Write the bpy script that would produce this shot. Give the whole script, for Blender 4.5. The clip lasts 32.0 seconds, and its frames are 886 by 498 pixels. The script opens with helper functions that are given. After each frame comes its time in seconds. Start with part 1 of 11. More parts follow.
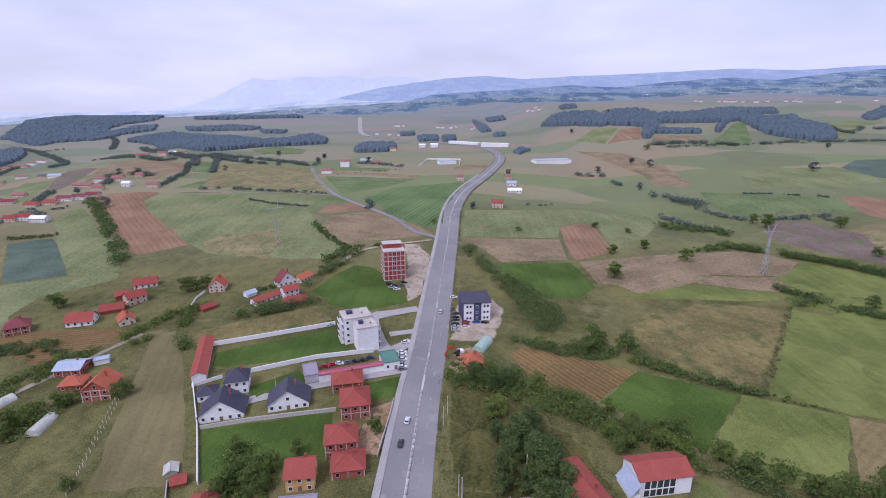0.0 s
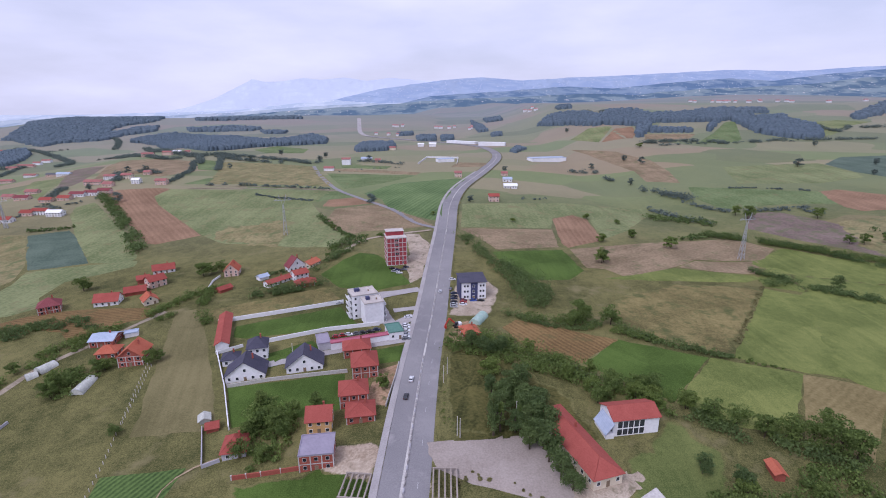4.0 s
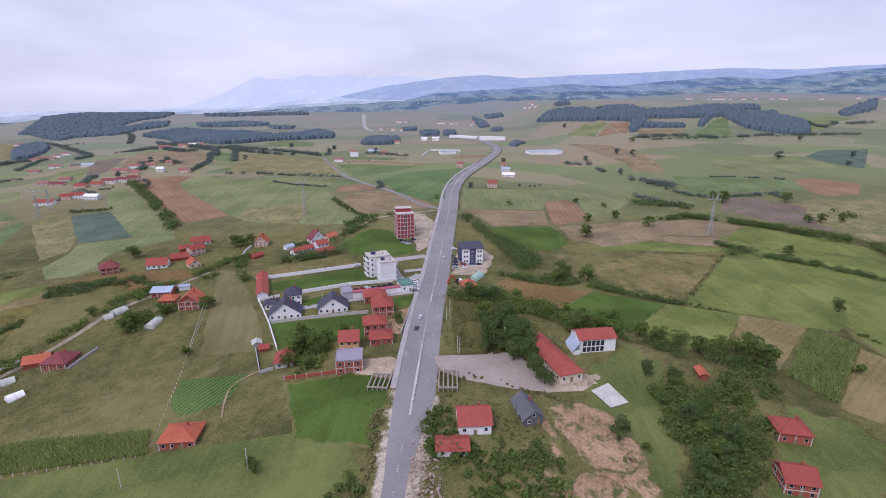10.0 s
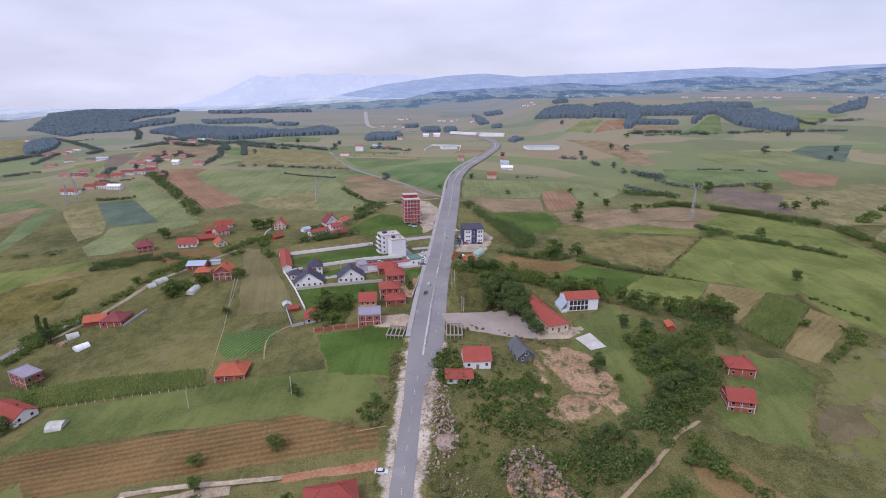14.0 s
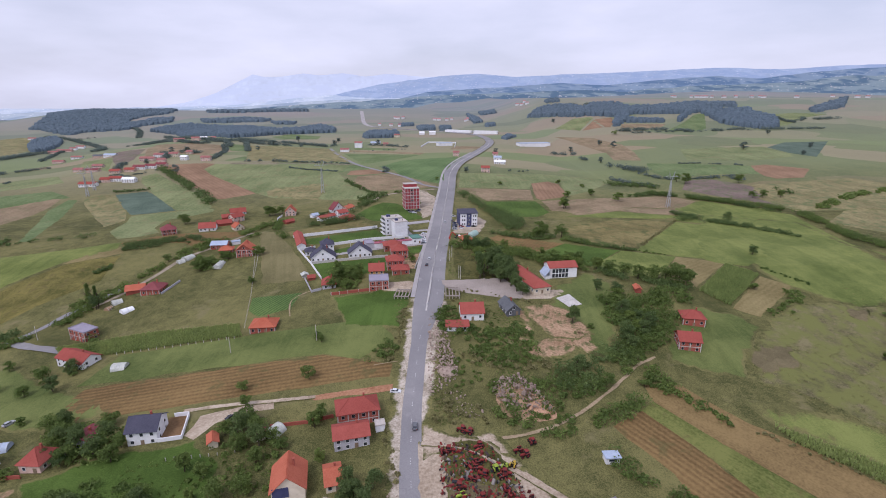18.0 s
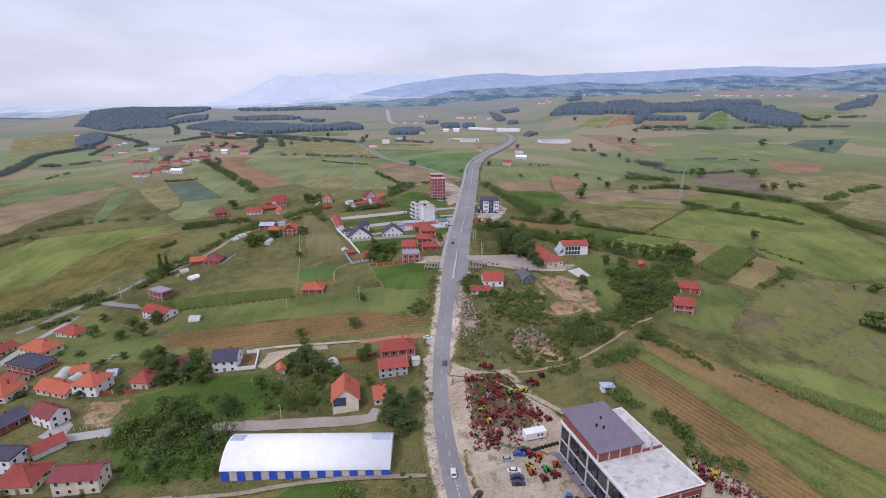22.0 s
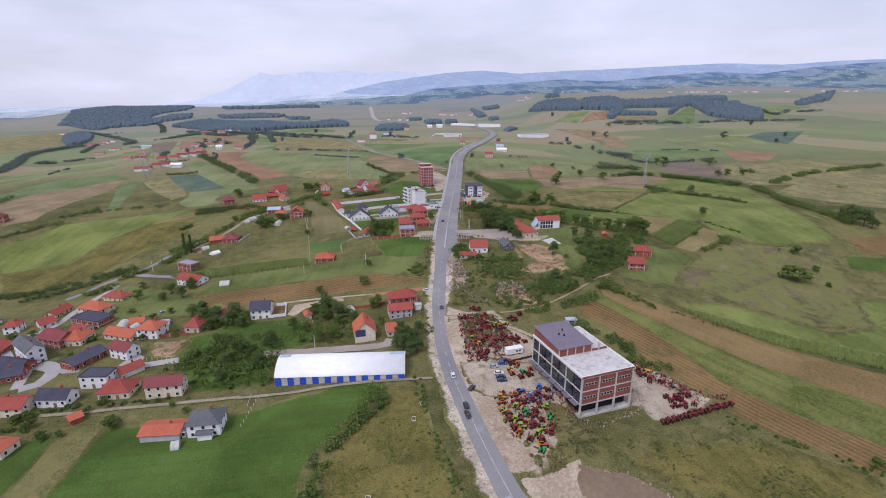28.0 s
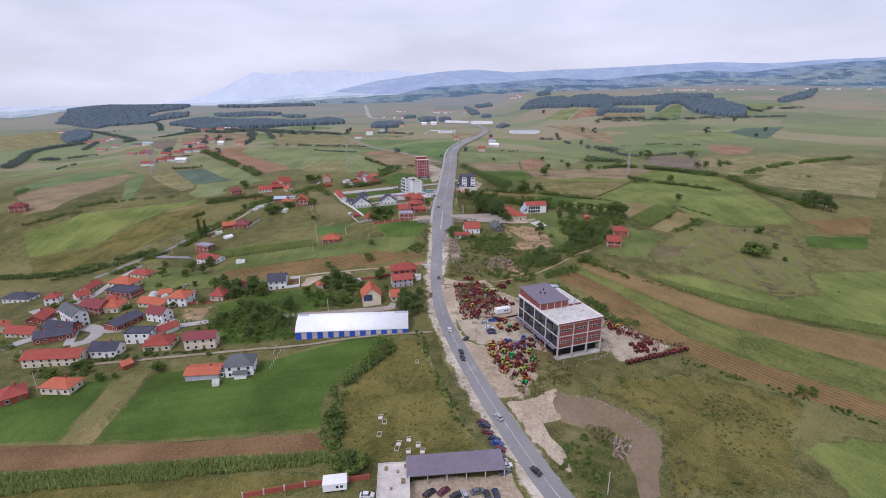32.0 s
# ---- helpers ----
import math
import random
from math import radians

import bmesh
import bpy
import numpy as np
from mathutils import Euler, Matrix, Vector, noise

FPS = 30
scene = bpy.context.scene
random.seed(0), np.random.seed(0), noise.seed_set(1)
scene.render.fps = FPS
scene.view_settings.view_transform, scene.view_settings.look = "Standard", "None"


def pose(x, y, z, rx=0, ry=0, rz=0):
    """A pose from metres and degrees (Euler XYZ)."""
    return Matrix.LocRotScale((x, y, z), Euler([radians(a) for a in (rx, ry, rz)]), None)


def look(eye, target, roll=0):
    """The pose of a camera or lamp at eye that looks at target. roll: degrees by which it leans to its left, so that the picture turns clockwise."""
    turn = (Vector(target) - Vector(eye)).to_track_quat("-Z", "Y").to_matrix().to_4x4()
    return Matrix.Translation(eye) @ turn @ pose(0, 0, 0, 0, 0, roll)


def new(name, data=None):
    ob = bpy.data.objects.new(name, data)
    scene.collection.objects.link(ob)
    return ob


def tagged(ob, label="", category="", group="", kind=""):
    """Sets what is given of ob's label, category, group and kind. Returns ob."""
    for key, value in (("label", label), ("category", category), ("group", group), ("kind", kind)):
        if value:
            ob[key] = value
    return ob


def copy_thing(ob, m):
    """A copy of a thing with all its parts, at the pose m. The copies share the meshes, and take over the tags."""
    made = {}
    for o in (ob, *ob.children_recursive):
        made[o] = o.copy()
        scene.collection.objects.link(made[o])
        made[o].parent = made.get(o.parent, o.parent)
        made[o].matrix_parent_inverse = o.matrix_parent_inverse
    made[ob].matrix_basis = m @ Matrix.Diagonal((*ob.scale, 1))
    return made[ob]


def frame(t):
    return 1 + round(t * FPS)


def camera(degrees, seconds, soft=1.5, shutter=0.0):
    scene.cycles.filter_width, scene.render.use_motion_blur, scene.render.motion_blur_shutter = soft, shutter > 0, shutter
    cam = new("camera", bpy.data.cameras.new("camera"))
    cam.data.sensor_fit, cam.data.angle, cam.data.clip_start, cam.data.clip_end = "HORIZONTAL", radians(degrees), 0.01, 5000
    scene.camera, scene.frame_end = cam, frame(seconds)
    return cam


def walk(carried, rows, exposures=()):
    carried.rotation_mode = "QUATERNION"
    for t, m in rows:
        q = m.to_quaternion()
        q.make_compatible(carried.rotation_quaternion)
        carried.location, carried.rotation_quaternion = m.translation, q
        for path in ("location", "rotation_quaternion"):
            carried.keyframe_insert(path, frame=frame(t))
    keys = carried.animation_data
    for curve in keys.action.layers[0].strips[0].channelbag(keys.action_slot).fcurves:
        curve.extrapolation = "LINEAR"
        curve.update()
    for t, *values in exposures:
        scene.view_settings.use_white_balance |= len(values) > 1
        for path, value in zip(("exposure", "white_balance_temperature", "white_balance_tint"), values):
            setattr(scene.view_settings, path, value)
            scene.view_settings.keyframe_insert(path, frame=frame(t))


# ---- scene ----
cam = camera(84.0, 32.0, soft=1.0)
PATH = [
    (0, (0.00, -0.00, 120.80), (-0.00, 95.74, 91.93), -0.06),
    (0.5, (0.32, -2.21, 120.61), (-0.15, 93.55, 91.80), -0.05),
    (1, (-0.03, -4.71, 120.32), (-0.38, 91.06, 91.56), -0.16),
    (1.5, (-0.43, -7.45, 119.94), (-0.22, 88.34, 91.22), -0.17),
    (2, (-0.59, -10.39, 119.58), (-0.07, 85.40, 90.87), -0.12),
    (2.5, (-0.64, -13.60, 119.18), (-0.14, 82.18, 90.44), -0.15),
    (3, (-0.53, -16.93, 118.78), (-0.13, 78.87, 90.10), -0.16),
    (3.5, (-0.56, -20.66, 118.29), (-0.17, 75.16, 89.67), -0.15),
    (5.5, (-0.96, -36.67, 116.95), (-0.89, 59.19, 88.46), -0.12),
    (6, (-0.60, -40.84, 116.70), (-0.69, 54.97, 88.06), -0.08),
    (6.5, (-0.66, -45.12, 116.30), (-0.93, 50.67, 87.59), -0.17),
    (7, (-0.72, -49.28, 115.83), (-0.90, 46.51, 87.13), -0.12),
    (7.5, (-0.86, -53.41, 115.46), (-0.97, 42.35, 86.66), -0.05),
    (8, (-1.27, -57.57, 115.11), (-1.23, 38.17, 86.23), -0.02),
    (8.5, (-1.36, -61.79, 114.75), (-1.27, 33.94, 85.81), -0.04),
    (9, (-1.33, -65.82, 114.52), (-1.24, 29.90, 85.57), -0.02),
    (9.5, (-1.49, -69.90, 114.29), (-1.47, 25.82, 85.38), 0.00),
    (10, (-1.75, -74.38, 114.05), (-1.75, 21.34, 85.09), -0.02),
    (10.5, (-2.30, -78.73, 113.77), (-2.18, 16.98, 84.80), 0.00),
    (11, (-2.89, -83.24, 113.46), (-2.49, 12.46, 84.46), 0.00),
    (11.5, (-3.05, -87.88, 113.11), (-2.53, 7.83, 84.11), 0.01),
    (12, (-3.46, -92.45, 112.83), (-2.91, 3.23, 83.74), 0.03),
    (12.5, (-3.75, -96.95, 112.40), (-3.27, -1.28, 83.30), 0.07),
    (13, (-4.41, -101.63, 111.96), (-3.84, -5.96, 82.85), 0.08),
    (13.5, (-4.89, -106.36, 111.71), (-4.45, -10.70, 82.57), 0.10),
    (14, (-5.40, -111.14, 111.32), (-5.24, -15.50, 82.11), 0.10),
    (14.5, (-5.97, -116.20, 110.83), (-5.84, -20.55, 81.65), 0.12),
    (16.5, (-7.29, -136.08, 109.55), (-6.45, -40.44, 80.38), 0.15),
    (17, (-7.64, -141.07, 109.26), (-6.39, -45.40, 80.16), 0.06),
    (17.5, (-7.97, -146.02, 108.86), (-6.39, -50.37, 79.72), 0.09),
    (18, (-8.18, -150.97, 108.46), (-6.92, -55.32, 79.31), 0.11),
    (18.5, (-8.53, -156.01, 108.18), (-8.13, -60.37, 78.96), 0.06),
    (19, (-8.78, -160.93, 107.79), (-9.50, -65.30, 78.56), 0.04),
    (19.5, (-9.05, -165.78, 107.40), (-10.07, -70.15, 78.18), 0.05),
    (20, (-9.39, -170.64, 107.11), (-11.34, -75.05, 77.81), 0.07),
    (20.5, (-9.57, -175.52, 106.96), (-12.04, -79.93, 77.68), 0.08),
    (21, (-9.82, -180.23, 106.85), (-12.82, -84.67, 77.53), 0.11),
    (21.5, (-10.25, -184.91, 106.55), (-13.27, -89.35, 77.25), 0.13),
    (22, (-10.83, -189.63, 106.05), (-13.86, -94.06, 76.77), 0.12),
    (22.5, (-11.42, -194.39, 105.79), (-14.11, -98.83, 76.46), 0.11),
    (23, (-11.97, -199.15, 105.59), (-14.55, -103.58, 76.27), 0.08),
    (23.5, (-12.59, -203.82, 105.33), (-15.03, -108.25, 76.00), 0.04),
    (24, (-13.13, -208.57, 104.98), (-15.63, -113.02, 75.59), -0.03),
    (24.5, (-13.53, -213.25, 104.84), (-16.04, -117.72, 75.38), -0.09),
    (25, (-14.05, -217.73, 104.99), (-15.42, -122.19, 75.51), -0.06),
    (25.5, (-14.97, -221.97, 105.01), (-15.76, -126.39, 75.60), -0.11),
    (27.5, (-15.72, -237.38, 104.68), (-15.74, -141.88, 75.01), -0.18),
    (28, (-16.19, -240.94, 104.28), (-15.73, -145.44, 74.62), -0.15),
    (28.5, (-16.78, -244.56, 103.73), (-16.22, -149.05, 74.09), -0.20),
    (29, (-16.98, -248.44, 103.44), (-16.15, -152.94, 73.77), -0.18),
    (29.5, (-17.17, -252.65, 103.06), (-15.63, -157.18, 73.35), -0.17),
    (30, (-17.66, -257.03, 102.58), (-15.65, -161.56, 72.89), -0.21),
    (30.5, (-17.85, -261.55, 102.02), (-15.62, -166.08, 72.35), -0.20),
    (31, (-17.68, -265.93, 101.61), (-15.86, -170.46, 71.92), -0.25),
    (31.5, (-17.48, -270.38, 101.36), (-15.87, -174.92, 71.60), -0.19),
    (32, (-18.05, -275.00, 101.26), (-16.40, -179.56, 71.44), -0.24),
]

walk(cam, [(t, look(eye, target, roll)) for t, eye, target, roll in PATH], [(0, 0.03, 5640, 25.0), (12, 0.03, 5850, 21.2), (32, 0.03, 5960, 17.6)])

# World: a bright, thinly clouded sky with patches of pale blue.
SUN_AZ, SUN_EL = radians(-140), radians(52)
world = bpy.data.worlds.new("world")
scene.world = world
world.use_nodes = True
wn, wl = world.node_tree.nodes, world.node_tree.links
wn.clear()
w_out = wn.new("ShaderNodeOutputWorld")
w_bg = wn.new("ShaderNodeBackground")
w_sky = wn.new("ShaderNodeTexSky")
w_sky.sky_type, w_sky.sun_disc = "NISHITA", False
w_sky.sun_elevation, w_sky.sun_rotation = SUN_EL, SUN_AZ
w_sky.air_density, w_sky.dust_density = 1.0, 3.0
w_co = wn.new("ShaderNodeTexCoord")
w_map = wn.new("ShaderNodeMapping")
w_map.inputs["Scale"].default_value = (1.4, 1.4, 5.0)
w_noise = wn.new("ShaderNodeTexNoise")
w_noise.inputs["Scale"].default_value, w_noise.inputs["Detail"].default_value = 1.7, 7.0
w_ramp = wn.new("ShaderNodeValToRGB")
w_ramp.color_ramp.elements[0].position, w_ramp.color_ramp.elements[0].color = 0.33, (0.62, 0.62, 0.62, 1)
w_ramp.color_ramp.elements[1].position, w_ramp.color_ramp.elements[1].color = 0.66, (0.98, 0.98, 0.98, 1)
w_mix = wn.new("ShaderNodeMix")
w_mix.data_type = "RGBA"
w_mix.inputs["B"].default_value = (8.65, 8.7, 9.65, 1)
wl.new(w_co.outputs["Generated"], w_map.inputs["Vector"])
wl.new(w_map.outputs["Vector"], w_noise.inputs["Vector"])
wl.new(w_noise.outputs["Fac"], w_ramp.inputs["Fac"])
wl.new(w_ramp.outputs["Color"], w_mix.inputs["Factor"])
wl.new(w_sky.outputs["Color"], w_mix.inputs["A"])
wl.new(w_mix.outputs["Result"], w_bg.inputs["Color"])
w_bg.inputs["Strength"].default_value = 0.096
wl.new(w_bg.outputs["Background"], w_out.inputs["Surface"])

sun = new("sun", bpy.data.lights.new("sun", "SUN"))
sun.data.energy, sun.data.angle, sun.data.color = 1.75, radians(20), (1.0, 0.96, 0.91)
sun.matrix_world = look((0, 0, 0), (-math.sin(SUN_AZ) * math.cos(SUN_EL), -math.cos(SUN_AZ) * math.cos(SUN_EL), -math.sin(SUN_EL)))


# Materials ---------------------------------------------------------------
def surface(name, dark, light, fine=1.5, broad=0.05, rough=0.9, bump=0.0, rows=0.0, row_mix=0.25, metal=0.0, spec=0.1, patch=None, patch_at=0.6, per_object=0.0, creep=False, streak=0.0, grain=1.0, span_half=0.28, mottle=0.0):
    """A procedural surface: fine grain and broad blotches between two colours, optional rows along the object's Y, and worn patches."""
    m = bpy.data.materials.new(name)
    m.use_nodes = True
    n, l = m.node_tree.nodes, m.node_tree.links
    b = n["Principled BSDF"]
    b.inputs["Roughness"].default_value, b.inputs["Metallic"].default_value = rough, metal
    b.inputs["Specular IOR Level"].default_value = spec
    co = n.new("ShaderNodeTexCoord")
    t1, t2 = n.new("ShaderNodeTexNoise"), n.new("ShaderNodeTexNoise")
    t1.inputs["Scale"].default_value, t1.inputs["Detail"].default_value = fine, 6
    t2.inputs["Scale"].default_value, t2.inputs["Detail"].default_value = broad, 4
    for t in (t1, t2):
        l.new(co.outputs["Object"], t.inputs["Vector"])
    soft = n.new("ShaderNodeMath")
    soft.operation = "MULTIPLY_ADD"
    soft.inputs[1].default_value, soft.inputs[2].default_value = grain, 0.5 * (1 - grain)
    l.new(t1.outputs["Fac"], soft.inputs[0])
    add = n.new("ShaderNodeMath")
    add.operation = "ADD"
    l.new(soft.outputs[0], add.inputs[0])
    l.new(t2.outputs["Fac"], add.inputs[1])
    last = add
    if mottle:
        for size, weight in ((0.16, 1.0), (0.55, 0.7)):
            tm = n.new("ShaderNodeTexNoise")
            tm.inputs["Scale"].default_value, tm.inputs["Detail"].default_value, tm.inputs["Roughness"].default_value = size, 5, 0.65
            l.new(co.outputs["Object"], tm.inputs["Vector"])
            mm = n.new("ShaderNodeMath")
            mm.operation = "MULTIPLY_ADD"
            mm.inputs[1].default_value = mottle * weight
            l.new(tm.outputs["Fac"], mm.inputs[0])
            l.new(last.outputs[0], mm.inputs[2])
            last = mm
    if streak:
        for across, weight in ((0.55, 0.6), (0.12, 1.0)):
            mp = n.new("ShaderNodeMapping")
            mp.inputs["Scale"].default_value = (across, across * 0.035, 0.0)
            l.new(co.outputs["Object"], mp.inputs["Vector"])
            ts = n.new("ShaderNodeTexNoise")
            ts.inputs["Scale"].default_value, ts.inputs["Detail"].default_value = 1.0, 3
            l.new(mp.outputs["Vector"], ts.inputs["Vector"])
            ms = n.new("ShaderNodeMath")
            ms.operation = "MULTIPLY_ADD"
            ms.inputs[1].default_value = streak * weight
            l.new(ts.outputs["Fac"], ms.inputs[0])
            l.new(last.outputs[0], ms.inputs[2])
            last = ms
    if rows:
        wave = n.new("ShaderNodeTexWave")
        wave.bands_direction = "X"
        wave.inputs["Scale"].default_value, wave.inputs["Distortion"].default_value = rows, 2.5
        wave.inputs["Detail"].default_value, wave.inputs["Detail Scale"].default_value = 3.0, 0.35
        l.new(co.outputs["Object"], wave.inputs["Vector"])
        mul = n.new("ShaderNodeMath")
        mul.operation = "MULTIPLY_ADD"
        mul.inputs[1].default_value = row_mix
        l.new(wave.outputs["Fac"], mul.inputs[0])
        l.new(last.outputs[0], mul.inputs[2])
        last = mul
    if per_object:
        info = n.new("ShaderNodeObjectInfo")
        mo = n.new("ShaderNodeMath")
        mo.operation = "MULTIPLY_ADD"
        mo.inputs[1].default_value = per_object
        l.new(info.outputs["Random"], mo.inputs[0])
        l.new(last.outputs[0], mo.inputs[2])
        last = mo
    span = n.new("ShaderNodeMapRange")
    span.inputs["From Min"].default_value = 1 - span_half + 0.8 * streak + 0.85 * mottle
    span.inputs["From Max"].default_value = 1 + span_half + 0.8 * streak + 0.85 * mottle + (row_mix if rows else 0) + per_object
    l.new(last.outputs[0], span.inputs["Value"])
    mix = n.new("ShaderNodeMix")
    mix.data_type = "RGBA"
    mix.inputs["A"].default_value, mix.inputs["B"].default_value = (*dark, 1), (*light, 1)
    l.new(span.outputs["Result"], mix.inputs["Factor"])
    colour = mix.outputs["Result"]
    if patch:
        t3 = n.new("ShaderNodeTexNoise")
        t3.inputs["Scale"].default_value, t3.inputs["Detail"].default_value = broad * 3.1, 8
        t3.inputs["Roughness"].default_value = 0.65
        l.new(co.outputs["Object"], t3.inputs["Vector"])
        r3 = n.new("ShaderNodeMapRange")
        r3.inputs["From Min"].default_value, r3.inputs["From Max"].default_value = patch_at - 0.06, patch_at + 0.08
        l.new(t3.outputs["Fac"], r3.inputs["Value"])
        m3 = n.new("ShaderNodeMix")
        m3.data_type = "RGBA"
        m3.inputs["B"].default_value = (*patch, 1)
        l.new(r3.outputs["Result"], m3.inputs["Factor"])
        l.new(colour, m3.inputs["A"])
        colour = m3.outputs["Result"]
    if creep:
        rim = n.new("ShaderNodeAttribute")
        rim.attribute_name = "rim"
        t4 = n.new("ShaderNodeTexNoise")
        t4.inputs["Scale"].default_value, t4.inputs["Detail"].default_value, t4.inputs["Roughness"].default_value = 0.22, 7, 0.7
        l.new(co.outputs["Object"], t4.inputs["Vector"])
        s4 = n.new("ShaderNodeMath")
        s4.operation = "ADD"
        l.new(rim.outputs["Fac"], s4.inputs[0])
        l.new(t4.outputs["Fac"], s4.inputs[1])
        r4 = n.new("ShaderNodeMapRange")
        r4.inputs["From Min"].default_value, r4.inputs["From Max"].default_value = 1.12, 1.30
        l.new(s4.outputs[0], r4.inputs["Value"])
        grass = n.new("ShaderNodeMix")
        grass.data_type = "RGBA"
        grass.inputs["A"].default_value, grass.inputs["B"].default_value = (0.060, 0.065, 0.022, 1), (0.180, 0.166, 0.065, 1)
        l.new(span.outputs["Result"], grass.inputs["Factor"])
        m4 = n.new("ShaderNodeMix")
        m4.data_type = "RGBA"
        l.new(r4.outputs["Result"], m4.inputs["Factor"])
        l.new(colour, m4.inputs["A"])
        l.new(grass.outputs["Result"], m4.inputs["B"])
        colour = m4.outputs["Result"]
    l.new(colour, b.inputs["Base Color"])
    if bump:
        bu = n.new("ShaderNodeBump")
        bu.inputs["Strength"].default_value, bu.inputs["Distance"].default_value = bump, 0.15
        l.new(last.outputs[0], bu.inputs["Height"])
        l.new(bu.outputs["Normal"], b.inputs["Normal"])
    return m


def land_surface():
    """Meadow near by; farther out a patchwork of small fields in greens, straws and browns, then tinted with painted
    haze.
    """
    m = surface("meadow", (0.058, 0.063, 0.021), (0.174, 0.160, 0.062), fine=2.2, broad=0.02, bump=0.6, grain=0.9, streak=0.12, patch=(0.18, 0.158, 0.078), patch_at=0.63, mottle=0.5, span_half=0.21)
    n, l = m.node_tree.nodes, m.node_tree.links
    b = n["Principled BSDF"]
    old = b.inputs["Base Color"].links[0].from_socket
    co = n.new("ShaderNodeTexCoord")
    warp = n.new("ShaderNodeTexNoise")
    warp.inputs["Scale"].default_value = 0.006
    va = n.new("ShaderNodeVectorMath")
    va.operation = "MULTIPLY_ADD"
    va.inputs[1].default_value = (60, 60, 0)
    l.new(co.outputs["Object"], warp.inputs["Vector"])
    l.new(warp.outputs["Color"], va.inputs[0])
    l.new(co.outputs["Object"], va.inputs[2])
    mp = n.new("ShaderNodeMapping")
    mp.inputs["Scale"].default_value = (0.0050, 0.0098, 0.0)
    mp.inputs["Rotation"].default_value = (0, 0, 0.35)
    vo = n.new("ShaderNodeTexVoronoi")
    vo.voronoi_dimensions, vo.distance = "2D", "CHEBYCHEV"
    vo.inputs["Scale"].default_value = 1.0
    l.new(va.outputs["Vector"], mp.inputs["Vector"])
    l.new(mp.outputs["Vector"], vo.inputs["Vector"])
    sep = n.new("ShaderNodeSeparateColor")
    l.new(vo.outputs["Color"], sep.inputs["Color"])
    ramp = n.new("ShaderNodeValToRGB")
    ramp.color_ramp.interpolation = "CONSTANT"
    e = ramp.color_ramp.elements
    e[0].position, e[0].color = 0.0, (0.173, 0.204, 0.104, 1)
    e[1].position, e[1].color = 0.2, (0.245, 0.237, 0.140, 1)
    for p, c in ((0.4, (0.185, 0.226, 0.108, 1)), (0.55, (0.273, 0.246, 0.155, 1)), (0.68, (0.221, 0.231, 0.125, 1)), (0.82, (0.285, 0.231, 0.152, 1)), (0.92, (0.162, 0.185, 0.099, 1))):
        x = e.new(p)
        x.color = c
    l.new(sep.outputs["Red"], ramp.inputs["Fac"])
    sx = n.new("ShaderNodeSeparateXYZ")
    l.new(co.outputs["Object"], sx.inputs["Vector"])
    ab = n.new("ShaderNodeMath")
    ab.operation = "ABSOLUTE"
    l.new(sx.outputs["X"], ab.inputs[0])
    wide = n.new("ShaderNodeMapRange")
    wide.inputs["From Min"].default_value, wide.inputs["From Max"].default_value = 520, 800
    wide.inputs["To Max"].default_value = 0.6
    l.new(ab.outputs[0], wide.inputs["Value"])
    far = n.new("ShaderNodeMapRange")
    far.inputs["From Min"].default_value, far.inputs["From Max"].default_value = 300, 560
    far.inputs["To Max"].default_value = 0.82
    l.new(sx.outputs["Y"], far.inputs["Value"])
    mix = n.new("ShaderNodeMix")
    mix.data_type = "RGBA"
    most = n.new("ShaderNodeMath")
    most.operation = "MAXIMUM"
    l.new(far.outputs["Result"], most.inputs[0])
    l.new(wide.outputs["Result"], most.inputs[1])
    l.new(most.outputs[0], mix.inputs["Factor"])
    l.new(old, mix.inputs["A"])
    l.new(ramp.outputs["Color"], mix.inputs["B"])
    # Painted haze: beyond y 700 the ground colour drifts to blue-grey.
    haze_by_y = n.new("ShaderNodeMapRange")
    haze_by_y.inputs["From Min"].default_value, haze_by_y.inputs["From Max"].default_value = 700, 2100
    haze_by_y.inputs["To Max"].default_value = 0.62
    l.new(sx.outputs["Y"], haze_by_y.inputs["Value"])
    haze_tint = n.new("ShaderNodeMix")
    haze_tint.data_type = "RGBA"
    haze_tint.inputs["B"].default_value = (0.202, 0.224, 0.272, 1)
    l.new(haze_by_y.outputs["Result"], haze_tint.inputs["Factor"])
    l.new(mix.outputs["Result"], haze_tint.inputs["A"])
    l.new(haze_tint.outputs["Result"], b.inputs["Base Color"])
    return m


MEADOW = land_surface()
GRASS = surface("lush_grass", (0.038, 0.067, 0.012), (0.090, 0.142, 0.030), fine=2.6, broad=0.03, bump=0.5, streak=0.3, grain=0.85, creep=True, mottle=0.25, span_half=0.21)
FRESH_GRASS = surface("fresh_grass", (0.066, 0.090, 0.025), (0.155, 0.176, 0.057), fine=2.6, broad=0.03, bump=0.5, streak=0.3, grain=0.85, creep=True, mottle=0.4, span_half=0.21)
LIGHT_GRASS = surface("light_grass", (0.085, 0.112, 0.028), (0.200, 0.224, 0.066), fine=2.6, broad=0.025, bump=0.5, streak=0.35, grain=0.85, creep=True, mottle=0.4, span_half=0.21)
DRY_GRASS = surface("dry_grass", (0.087, 0.078, 0.029), (0.255, 0.211, 0.088), fine=2.0, broad=0.03, bump=0.6, streak=0.15, grain=0.9, patch=(0.085, 0.098, 0.034), patch_at=0.57, creep=True, mottle=0.7)
ROUGH = surface("rough_weedy_grass", (0.072, 0.068, 0.032), (0.196, 0.172, 0.088), fine=2.0, broad=0.03, bump=0.6, streak=0.15, grain=0.9, patch=(0.148, 0.154, 0.050), patch_at=0.47, creep=True, mottle=0.9, span_half=0.21)
